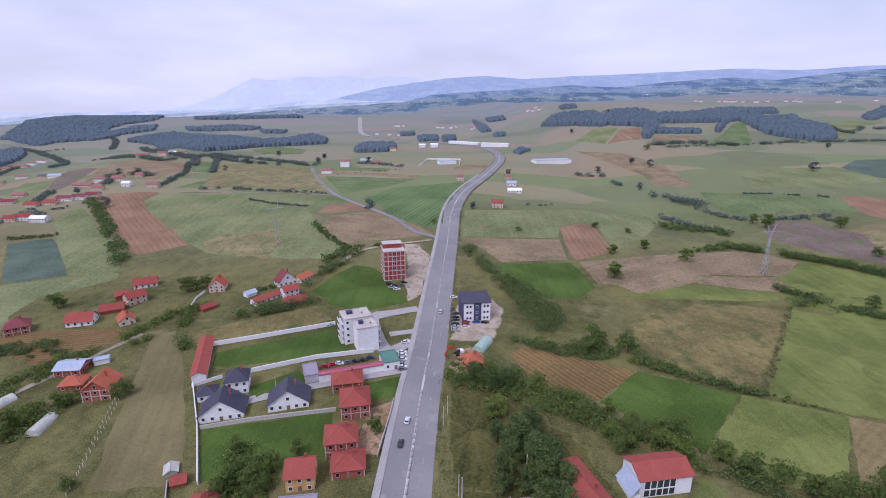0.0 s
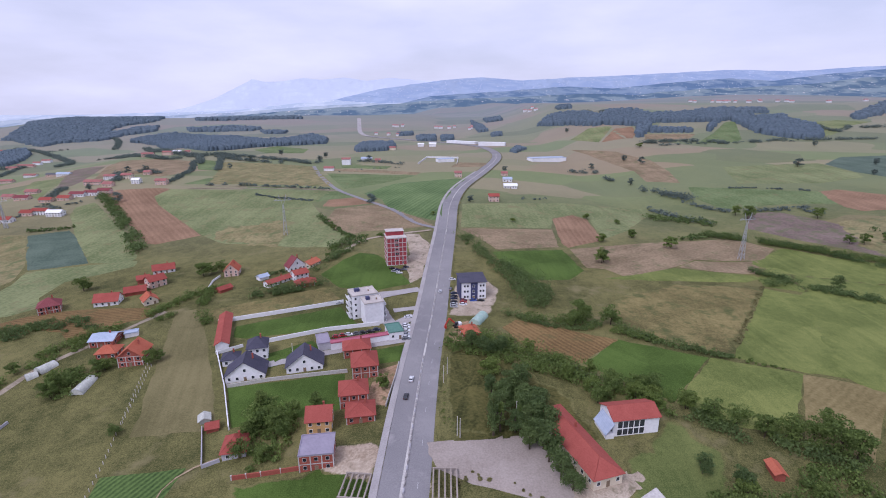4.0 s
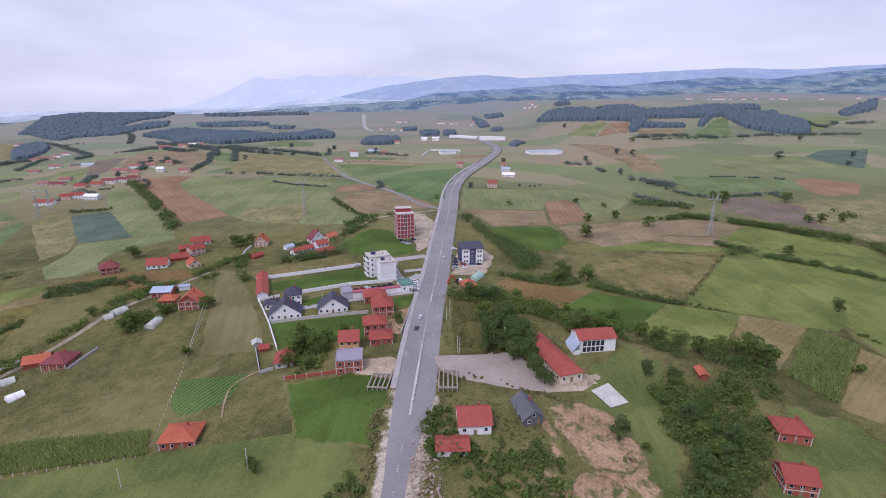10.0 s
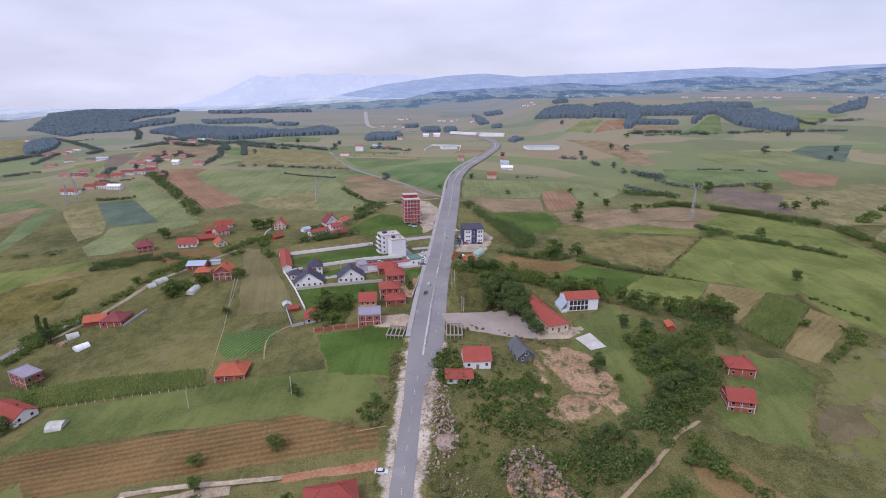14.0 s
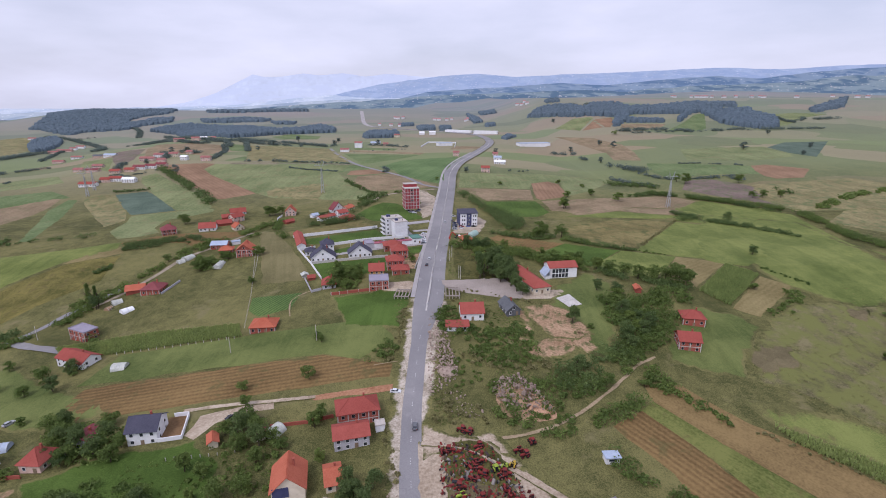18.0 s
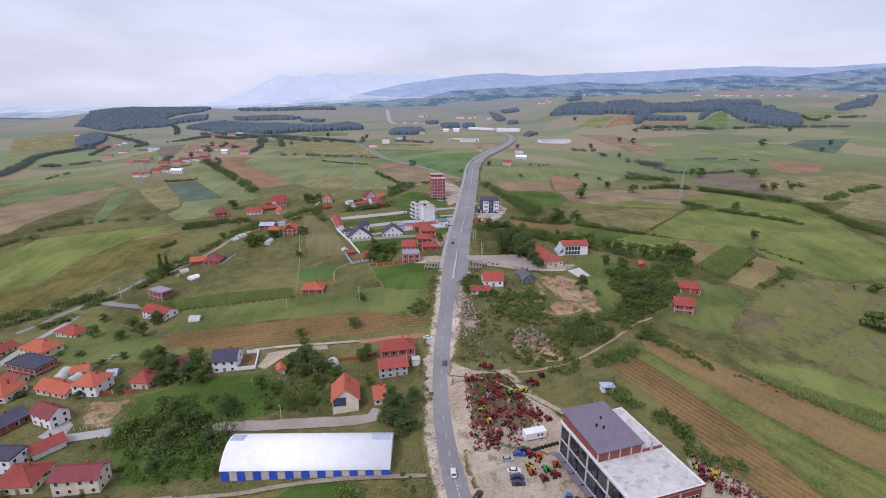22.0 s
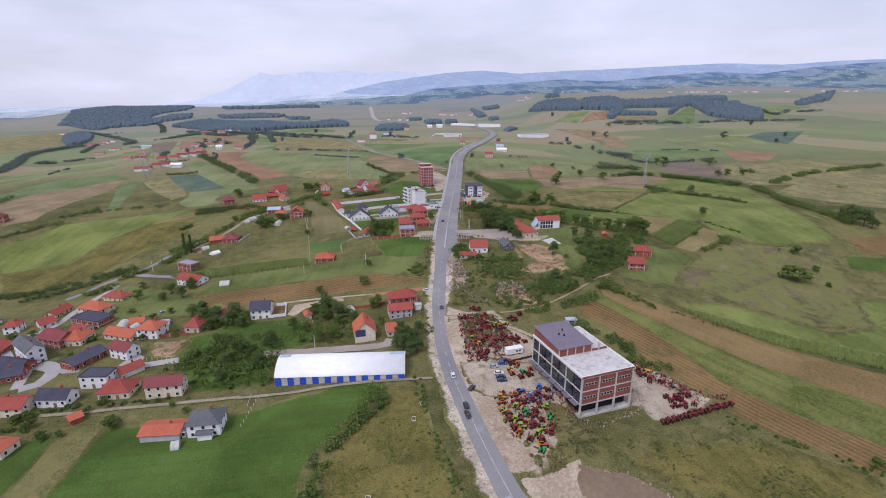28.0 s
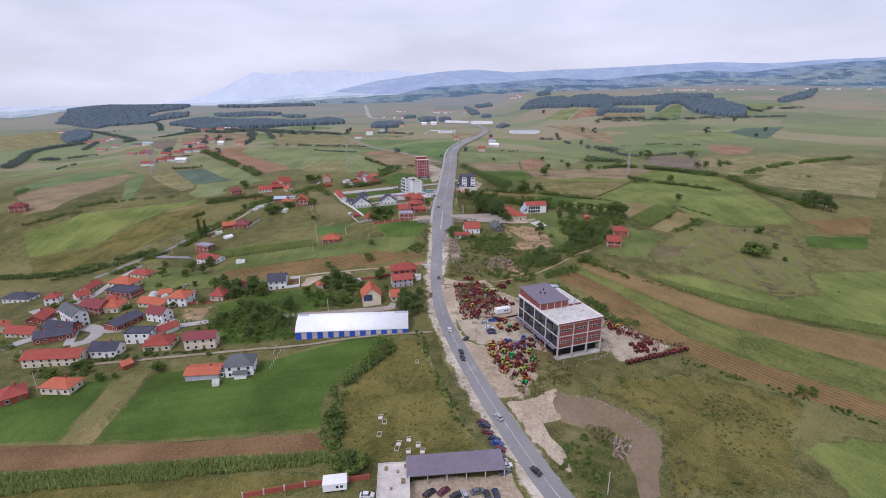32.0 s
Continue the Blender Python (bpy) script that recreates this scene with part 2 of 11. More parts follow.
BRACKEN = surface("brown_withered_weeds", (0.100, 0.084, 0.044), (0.176, 0.146, 0.080), fine=2.0, broad=0.05, bump=0.6, grain=0.9, creep=True, mottle=0.6)
EARTH_STRIP = surface("worn_brown_earth", (0.135, 0.094, 0.040), (0.232, 0.163, 0.071), fine=1.2, broad=0.03, bump=0.4, streak=0.4, grain=0.9, mottle=0.3, span_half=0.21)
STRAW_STRIP = surface("olive_straw", (0.108, 0.098, 0.042), (0.206, 0.180, 0.086), fine=1.6, broad=0.03, bump=0.4, streak=0.5, grain=0.8, mottle=0.25)
STUBBLE = surface("stubble", (0.128, 0.104, 0.042), (0.258, 0.210, 0.098), fine=1.0, broad=0.03, bump=0.4, rows=0.11, row_mix=0.12, streak=0.4, grain=0.9, creep=True, mottle=0.3)
PLOUGHED = surface("ploughed_soil", (0.107, 0.068, 0.028), (0.237, 0.157, 0.067), fine=1.0, broad=0.03, bump=0.6, rows=0.13, row_mix=0.30, streak=0.5, grain=0.9, patch=(0.095, 0.092, 0.035), patch_at=0.6, mottle=0.2, span_half=0.21)
SOIL_DARK = surface("dark_soil", (0.068, 0.055, 0.034), (0.182, 0.146, 0.088), fine=0.7, broad=0.03, bump=0.6, rows=0.08, creep=True)
BROWN_SOIL = surface("reddish_brown_soil", (0.125, 0.073, 0.036), (0.226, 0.141, 0.074), fine=1.4, broad=0.04, bump=0.5, streak=0.3, grain=0.8, span_half=0.21)
CROP = surface("crop_rows", (0.026, 0.053, 0.016), (0.132, 0.201, 0.058), fine=1.1, broad=0.02, bump=0.8, rows=0.16, row_mix=0.5)
DIRT = surface("bare_dirt", (0.205, 0.128, 0.072), (0.430, 0.292, 0.186), fine=1.0, broad=0.06, bump=0.5, patch=(0.085, 0.095, 0.034), patch_at=0.545, creep=True)
CLAY = surface("red_clay_bank", (0.250, 0.115, 0.062), (0.440, 0.245, 0.150), fine=1.0, broad=0.06, bump=0.5)
GREY_EARTH = surface("grey_churned_earth", (0.158, 0.115, 0.075), (0.231, 0.173, 0.117), fine=0.8, broad=0.07, bump=0.6, patch=(0.190, 0.150, 0.112), patch_at=0.60, creep=True)
GRAVEL = surface("pale_gravel", (0.270, 0.218, 0.162), (0.475, 0.405, 0.320), fine=1.8, broad=0.08, bump=0.5, patch=(0.19, 0.165, 0.11), patch_at=0.58, creep=True, mottle=0.3)
ASPHALT = surface("worn_asphalt", (0.188, 0.181, 0.188), (0.266, 0.256, 0.257), fine=2.5, broad=0.04, rough=0.8, bump=0.1, patch=(0.290, 0.278, 0.276), patch_at=0.64)
VERGE = surface("stony_verge", (0.285, 0.240, 0.185), (0.545, 0.480, 0.400), fine=1.4, broad=0.09, bump=0.6, patch=(0.135, 0.125, 0.056), patch_at=0.60, mottle=0.4, creep=True, span_half=0.21)
SAND = surface("trodden_sand", (0.290, 0.225, 0.160), (0.480, 0.400, 0.310), fine=1.2, broad=0.05, bump=0.4, patch=(0.22, 0.17, 0.115), patch_at=0.60, creep=True, mottle=0.4, span_half=0.21)
ORCHARD = surface("rough_orchard_grass", (0.035, 0.040, 0.012), (0.123, 0.113, 0.037), fine=1.0, broad=0.06, bump=0.8, creep=True, mottle=0.6)
OLIVE = surface("olive_meadow", (0.067, 0.068, 0.018), (0.181, 0.154, 0.048), fine=2.2, broad=0.05, bump=0.6, streak=0.25, grain=0.9, patch=(0.105, 0.088, 0.034), patch_at=0.6, creep=True, mottle=0.7, span_half=0.21)
STRIP = surface("grassy_crop_strip", (0.063, 0.083, 0.019), (0.165, 0.175, 0.053), fine=1.2, broad=0.05, bump=0.6, streak=0.6, grain=0.7, patch=(0.12, 0.10, 0.04), patch_at=0.62, mottle=0.5, span_half=0.21)
COOL_CROP = surface("blue_green_crop", (0.063, 0.094, 0.068), (0.120, 0.158, 0.117), fine=0.8, broad=0.03, bump=0.4, streak=0.35, span_half=0.22)
MAUVE = surface("purplish_fallow", (0.122, 0.092, 0.077), (0.209, 0.160, 0.134), fine=0.6, broad=0.03, bump=0.4, streak=0.35, patch=(0.125, 0.128, 0.070), patch_at=0.54, span_half=0.22)
# Six far copies of the field colours, lightened to paint in haze.
HAZED_MEADOW = surface("hazed_pale_meadow", (0.113, 0.141, 0.057), (0.215, 0.237, 0.110), fine=0.5, broad=0.02, bump=0.4, streak=0.45, patch=(0.190, 0.172, 0.086), patch_at=0.60, span_half=0.22)
HAZED_GRASS = surface("hazed_green_meadow", (0.085, 0.124, 0.046), (0.161, 0.205, 0.090), fine=0.5, broad=0.025, bump=0.4, streak=0.4, patch=(0.150, 0.150, 0.070), patch_at=0.62, span_half=0.22)
HAZED_HAY = surface("hazed_hay_meadow", (0.150, 0.132, 0.060), (0.272, 0.234, 0.116), fine=0.5, broad=0.03, bump=0.4, streak=0.3, patch=(0.125, 0.142, 0.060), patch_at=0.55, span_half=0.22)
HAZED_STUBBLE = surface("hazed_stubble", (0.161, 0.122, 0.071), (0.286, 0.216, 0.134), fine=0.6, broad=0.03, bump=0.4, streak=0.5, patch=(0.140, 0.138, 0.066), patch_at=0.60, span_half=0.22)
HAZED_PLOUGH = surface("hazed_ploughed_soil", (0.171, 0.104, 0.061), (0.298, 0.190, 0.118), fine=0.7, broad=0.03, bump=0.4, rows=0.07, row_mix=0.15, streak=0.5, span_half=0.22)
HAZED_CROP = surface("hazed_crop_rows", (0.053, 0.098, 0.034), (0.160, 0.224, 0.089), fine=0.8, broad=0.02, bump=0.5, rows=0.07, row_mix=0.2, streak=0.4, span_half=0.22)
WARM_TRACK = surface("sandy_dirt_track", (0.230, 0.172, 0.105), (0.380, 0.296, 0.195), fine=1.0, broad=0.1, bump=0.4, patch=(0.14, 0.125, 0.055), patch_at=0.62, creep=True)
TRACK = surface("dirt_track", (0.200, 0.165, 0.118), (0.345, 0.295, 0.228), fine=1.0, broad=0.1, bump=0.4, creep=True)
PALE_LOT = surface("pale_grey_brown_lot", (0.255, 0.216, 0.186), (0.365, 0.318, 0.280), fine=1.6, broad=0.07, bump=0.3)
CONCRETE = surface("concrete", (0.38, 0.36, 0.34), (0.55, 0.53, 0.50), fine=1.2, broad=0.15, bump=0.15)
PAVING = surface("paving", (0.29, 0.27, 0.265), (0.40, 0.38, 0.37), fine=2.0, broad=0.1, bump=0.15)
PAINT = surface("road_paint", (0.42, 0.42, 0.41), (0.66, 0.66, 0.65), fine=3.0, broad=0.3)


# Heights of the land: a profile along the road and one on each flank, joined across.
ROAD_Y = [-500, -150, -60, 0, 50, 95, 180, 230, 300, 370, 450, 600, 750, 1000, 1300, 2600, 6000]
ROAD_Z = [-20, -8, -5, -1, 5, 8.5, 8.5, 9.3, 12, 16, 21.5, 24, 26, 28, 30, 30, 0]
WEST_Y = [-500, -100, 0, 80, 130, 180, 260, 330, 400, 480, 600, 750, 900, 1200, 2100, 2700, 6000]
WEST_Z = [-22, -11, -13, -12, -4, 4, 4.5, 5, 11, 16, 22.5, 24, 25, 26, 26, -10, -60]
VALLEY_Y = [-500, 0, 200, 400, 650, 840, 1090, 1400, 1900, 2500, 6000]
VALLEY_Z = [-28, -22, -3, -6, -12, -10, -12, 0, 20, -35, -120]
EAST_Y = [-500, -75, 30, 90, 140, 180, 440, 840, 1100, 1400, 2200, 3200, 6000]
EAST_Z = [-20, -12, -6, 4, 11, 9, 9, 20, 40, 60, 60, 40, 0]
FOOT_Y = [-500, -150, -60, 0, 50, 95, 180, 260, 400, 510, 700, 1000, 1300, 1900, 2600, 6000]
FOOT_Z = [-20, -8, -5, -1, 5, 8.5, 8, 6, -1, -5, -3, 0, 2, 3, 4, 0]


def smooth_profile(ys, zs, y):
    """A rounded line through the profile's heights."""
    total = 0.0
    for k, w in ((-30, 0.25), (0, 0.5), (30, 0.25)):
        total = total + w * np.interp(np.asarray(y, float) + k, ys, zs)
    return total


def ease(t):
    """0 to 1, softly."""
    t = np.clip(t, 0, 1)
    return t * t * (3 - 2 * t)


def land(x, y):
    """Height of the ground at x, y (numbers or arrays)."""
    x, y = np.asarray(x, float), np.asarray(y, float)
    c = smooth_profile(ROAD_Y, ROAD_Z, y)
    w = smooth_profile(WEST_Y, WEST_Z, y)
    e = smooth_profile(EAST_Y, EAST_Z, y)
    foot = smooth_profile(FOOT_Y, FOOT_Z, y)
    u = np.clip(np.abs(x) / 200, 0, 2.2)
    u = np.clip(u * u / (u + 0.25) * 1.25, 0, 1.9)
    west = c + (w - c) * u
    fall = ease((-x - np.interp(y, [650, 900], [400, 520])) / 300)
    west = west + (smooth_profile(VALLEY_Y, VALLEY_Z, y) - west) * fall
    east = c + (e - c) * np.minimum(u, 1) + (e - foot) * np.maximum(u - 1, 0)
    z = np.where(x < 0, west, east)
    roll = 1.0 * np.sin(x / 83 + 1.3) * np.sin(y / 97 + 0.4) * np.clip(np.abs(x) / 150, 0, 1)
    hills = 55 * np.exp(-(((x - 1500) / 700) ** 2 + ((y - 2700) / 700) ** 2))
    hills = hills + 60 * np.exp(-(((x + 100) / 900) ** 2 + ((y - 3500) / 500) ** 2))
    hills = hills + 46 * np.exp(-(((y - 2000) / 430) ** 2)) * ease((x + 1800) / 450) * ease((300 - x) / 450)
    return z + roll + hills


# Making meshes --------------------------------------------------------------
def mesh_of(name, verts, faces, material=None, smooth=False):
    me = bpy.data.meshes.new(name)
    me.from_pydata([tuple(map(float, v)) for v in verts], [], faces)
    for m in material if isinstance(material, (list, tuple)) else [material]:
        if m:
            me.materials.append(m)
    if smooth:
        me.polygons.foreach_set("use_smooth", [True] * len(me.polygons))
    me.update()
    return me


def quads_mesh(name, corners, material, smooth=False):
    """A mesh from an array of loose quads, shape (n, 4, 3)."""
    n = len(corners)
    me = bpy.data.meshes.new(name)
    me.vertices.add(4 * n)
    me.vertices.foreach_set("co", np.asarray(corners, np.float32).ravel())
    me.loops.add(4 * n)
    me.loops.foreach_set("vertex_index", np.arange(4 * n, dtype=np.int32))
    me.polygons.add(n)
    me.polygons.foreach_set("loop_start", np.arange(0, 4 * n, 4, dtype=np.int32))
    me.materials.append(material)
    me.update(calc_edges=True)
    return me


def ground_sheet():
    """One sheet of land, fine near the walk and coarser out to the horizon."""
    xs = np.r_[np.arange(-4800, -2000, 120.0), np.arange(-2000, -700, 40.0), np.arange(-700, -260, 10.0), np.arange(-260, 260, 5.0), np.arange(260, 700, 10.0), np.arange(700, 1000, 20.0), np.arange(1000, 4801, 120.0)]
    ys = np.r_[np.arange(-600, -250, 50.0), np.arange(-250, 300, 5.0), np.arange(300, 1300, 10.0), np.arange(1300, 2400, 40.0), np.arange(2400, 4701, 100.0)]
    gx, gy = np.meshgrid(xs, ys)
    v = np.stack([gx, gy, land(gx, gy)], -1).reshape(-1, 3)
    nx = len(xs)
    faces = [(j * nx + i, j * nx + i + 1, (j + 1) * nx + i + 1, (j + 1) * nx + i) for j in range(len(ys) - 1) for i in range(nx - 1)]
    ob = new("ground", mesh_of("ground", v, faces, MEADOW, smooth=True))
    return tagged(ob, "rolling meadow land reaching to the horizon", "ground", kind="structure")


def draped(name, outline, material, turn=0.0, lift=0.12, wobble=1.0, step=12.0, fray=0.0):
    """A patch of ground cover that follows the land, its outline given in metres and softened; turn: direction of its rows in degrees; fray: how far grass creeps in from its rim."""
    pts = []
    k = len(outline)
    for i in range(k):
        a, b = Vector(outline[i]), Vector(outline[(i + 1) % k])
        cuts = max(1, int((b - a).length / (2.2 if wobble >= 3 else 5)))
        nrm = Vector((-(b - a).y, (b - a).x)).normalized()
        for c in range(cuts):
            p = a.lerp(b, c / cuts)
            s = noise.noise((p.x * 0.11, p.y * 0.11, 3.1)) + 0.6 * noise.noise((p.x * 0.37, p.y * 0.37, 7.7))
            pts.append(p + nrm * s * wobble)
    cx, cy = sum(p.x for p in pts) / len(pts), sum(p.y for p in pts) / len(pts)
    rot = Matrix.Rotation(radians(turn), 2)
    bm = bmesh.new()
    bm.faces.new([bm.verts.new((p.x, p.y, 0)) for p in pts])
    bmesh.ops.triangulate(bm, faces=bm.faces[:])
    for axis in (0, 1):
        lo, hi = min(p[axis] for p in pts), max(p[axis] for p in pts)
        at = math.ceil(lo / step) * step
        while at < hi:
            co, no = [0, 0, 0], [0, 0, 0]
            co[axis], no[axis] = at, 1
            bmesh.ops.bisect_plane(bm, geom=bm.verts[:] + bm.edges[:] + bm.faces[:], plane_co=co, plane_no=no)
            at += step
    co = np.array([v.co for v in bm.verts])
    z = land(co[:, 0], co[:, 1])
    rim = None
    if fray:
        a = np.array([(q.x, q.y) for q in pts])
        d = np.roll(a, -1, 0) - a
        away = np.full(len(co), 1e9)
        for s, e in zip(a, d):
            t = np.clip(((co[:, :2] - s) @ e) / max(e @ e, 1e-9), 0, 1)
            away = np.minimum(away, np.linalg.norm(co[:, :2] - s - t[:, None] * e, axis=1))
        rim = np.clip(1 - away / fray, 0, 1)
    z0 = float(land(cx, cy))
    inv = rot.inverted()
    bm.edges.ensure_lookup_table()
    edge = {v for e in bm.edges if e.is_boundary for v in e.verts}
    for v, h in zip(bm.verts, z):
        q = inv @ Vector((v.co.x - cx, v.co.y - cy))
        v.co = (q.x, q.y, float(h) - z0 + (min(lift, 0.03) if v in edge and name == "field" else lift))
    bmesh.ops.recalc_face_normals(bm, faces=bm.faces[:])
    if bm.faces and sum(f.normal.z for f in bm.faces) < 0:
        bmesh.ops.reverse_faces(bm, faces=bm.faces[:])
    me = bpy.data.meshes.new(name)
    bm.to_mesh(me)
    bm.free()
    if rim is not None:
        me.attributes.new("rim", "FLOAT", "POINT").data.foreach_set("value", rim.astype(np.float32))
    me.polygons.foreach_set("use_smooth", np.ones(len(me.polygons), bool))
    me.materials.append(material)
    ob = new(name, me)
    ob.matrix_basis = pose(cx, cy, z0, 0, 0, turn)
    return ob


def rounded(points, step=5.0):
    """Points along a smooth line through the given ones (Catmull-Rom)."""
    p = [Vector(q) for q in points]
    p = [2 * p[0] - p[1]] + p + [2 * p[-1] - p[-2]]
    out = []
    for i in range(1, len(p) - 2):
        n = max(1, int((p[i + 1] - p[i]).length / step))
        for k in range(n):
            t = k / n
            out.append(0.5 * (2 * p[i] + (p[i + 1] - p[i - 1]) * t + (2 * p[i - 1] - 5 * p[i] + 4 * p[i + 1] - p[i + 2]) * t * t + (3 * p[i] - p[i - 1] - 3 * p[i + 1] + p[i + 2]) * t ** 3))
    out.append(p[-2])
    return out


def ribbon(name, line, left, right, material, lift=0.2, thick=0.0, wobble=0.0, step=4.0):
    """A strip along a line, from left to right of it in metres (numbers or functions of the y on the line), following the land; thin strips carry a rim value for grass that creeps in."""
    pts = rounded(line, step)
    cuts, rims = ((0, 1), (0, 0)) if thick else ((0, 0.12, 0.3, 0.5, 0.7, 0.88, 1), (1, 0.72, 0.3, 0.15, 0.3, 0.72, 1))
    verts, faces, rim = [], [], []
    for i, p in enumerate(pts):
        d = (pts[min(i + 1, len(pts) - 1)] - pts[max(i - 1, 0)]).normalized()
        nrm = Vector((d.y, -d.x))
        a = left(p.y) if callable(left) else left
        b = right(p.y) if callable(right) else right
        a += wobble * (noise.noise((p.x * 0.12, p.y * 0.12, 1.0)) + 0.5 * noise.noise((p.x * 0.45, p.y * 0.45, 4.0)))
        b += wobble * (noise.noise((p.x * 0.12, p.y * 0.12, 9.0)) + 0.5 * noise.noise((p.x * 0.45, p.y * 0.45, 6.0)))
        h = float(land(p.x, p.y)) + lift
        row = []
        for c, g in zip(cuts, rims):
            q = p + nrm * (a + (b - a) * c)
            row.append((q.x, q.y, max(h, float(land(q.x, q.y)) + lift * 0.6)))
            rim.append(g)
        if thick:
            row += [(x, y, z - thick) for x, y, z in reversed(row)]
        verts += row
    m = len(cuts)
    k = m * 2 if thick else m
    for i in range(len(pts) - 1):
        a, b = i * k, (i + 1) * k
        for c in range(m - 1):
            faces.append((a + c, a + c + 1, b + c + 1, b + c))
        if thick:
            faces += [(a + 1, a + 2, b + 2, b + 1), (a + 3, a, b, b + 3)]
    me = mesh_of(name, verts, faces, material)
    if not thick:
        me.attributes.new("rim", "FLOAT", "POINT").data.foreach_set("value", np.array(rim, np.float32))
    return new(name, me)


ground_sheet()

# The main road: two lanes from the south, then two carriageways with a median, bending away to the north.
ROAD = [(128, -590), (94, -450), (64, -330), (46, -260), (32, -200), (14.9, -158), (6.5, -133), (-1.3, -107), (-9.8, -72), (-13.2, -54), (-16, -31), (-17.3, 0), (-17, 20), (-15.8, 53), (-12.2, 91), (-10.4, 138), (-8.7, 172), (-5.6, 216.5), (-1.6, 286.7), (3.4, 366), (9.4, 462), (24, 551), (57.6, 673), (90, 807), (101.5, 896), (93, 974), (72, 1030), (19, 1111), (-48, 1179), (-124, 1258), (-198, 1350)]


def half_width(y):
    return float(np.interp(y, [-140, -105, 48, 85, 220, 500, 900], [4.0, 3.6, 3.55, 7.6, 7.8, 8.0, 8.2]))


tagged(ribbon("road", ROAD, lambda y: -half_width(y), half_width, ASPHALT, lift=0.35, thick=0.6), "worn grey asphalt main road with faded lines", "road", kind="structure")
tagged(ribbon("verge", ROAD, lambda y: -half_width(y) - float(np.interp(y, [70, 110], [4.6, 1.0])), lambda y: half_width(y) + float(np.interp(y, [-40, 0, 20, 62, 80, 105], [1.6, 2.8, 6.0, 7.0, 3.2, 1.2])), VERGE, lift=0.22, wobble=1.7, step=2.0), "pale gravel verge beside the main road", "verge", kind="structure")


def line_points(step=1.0):
    pts = rounded(ROAD, step)
    return [(p, (pts[min(i + 1, len(pts) - 1)] - pts[max(i - 1, 0)]).normalized()) for i, p in enumerate(pts)]


def road_marks():
    """Broken centre and lane lines, and solid edge lines, just above the asphalt."""
    quads = []

    def dash(p, d, off, half_len, half_w):
        n = Vector((d.y, -d.x))
        c = p + n * off
        z = max(float(land(p.x, p.y)), float(land(c.x, c.y)) - 0.14) + 0.356
        quads.append([(q.x, q.y, z) for q in (c - d * half_len - n * half_w, c - d * half_len + n * half_w, c + d * half_len + n * half_w, c + d * half_len - n * half_w)])

    for i, (p, d) in enumerate(line_points(1.0)):
        if p.y > 900:
            break
        hw = half_width(p.y)
        if p.y < 62:
            if i % 9 < 3 or p.y < -60:
                dash(p, d, 0, 0.52, 0.10)
        elif i % 18 < 3 and p.y < 260:
            dash(p, d, hw * 0.52, 0.52, 0.05)
    ob = new("road_marking", quads_mesh("road_marking", np.array(quads), PAINT))
    return tagged(ob, "faded white painted lane lines", "road marking", kind="structure")


road_marks()
MEDIAN = [q for q in ROAD if 60 < q[1] < 960]
tagged(ribbon("median", [(-13.6, 76)] + MEDIAN[1:], -0.4, 0.4, CONCRETE, lift=0.47, thick=0.25), "narrow worn concrete median strip", "median", kind="structure")
WALKWAY = [q for q in ROAD if 85 < q[1] < 700]
tagged(ribbon("pavement", WALKWAY, lambda y: -half_width(y) - 2.4, lambda y: -half_width(y) - 0.02, PAVING, lift=0.50, thick=0.3), "pale paved walkway with a kerb beside the road", "pavement", kind="structure")


def median_rail():
    """Low barrier blocks along the median."""
    top = new("median_barrier")
    tagged(top, "row of low dark and pale blocks on the median", "barrier")
    me = [shared("block", [(-0.9, 0.9, -0.16, 0.16, 0, 0.5), (-0.9, 0.9, -0.28, 0.28, -0.1, 0.18)], m) for m in (PAVING, PLASTER_GREY)]
    top.matrix_basis = pose(-12, 95, float(land(-12, 95)))
    inv = top.matrix_basis.inverted()
    k = 0
    for i, (p, d) in enumerate(line_points(3.0)):
        if 82 < p.y < 480 and noise.noise((p.x, p.y * 0.08, 2.0)) > -0.3:
            put("block", me[k % 3 == 0], top, inv @ pose(p.x, p.y, float(land(p.x, p.y)) + 0.47, 0, 0, math.degrees(math.atan2(d.y, d.x))))
            k += 1
    return top


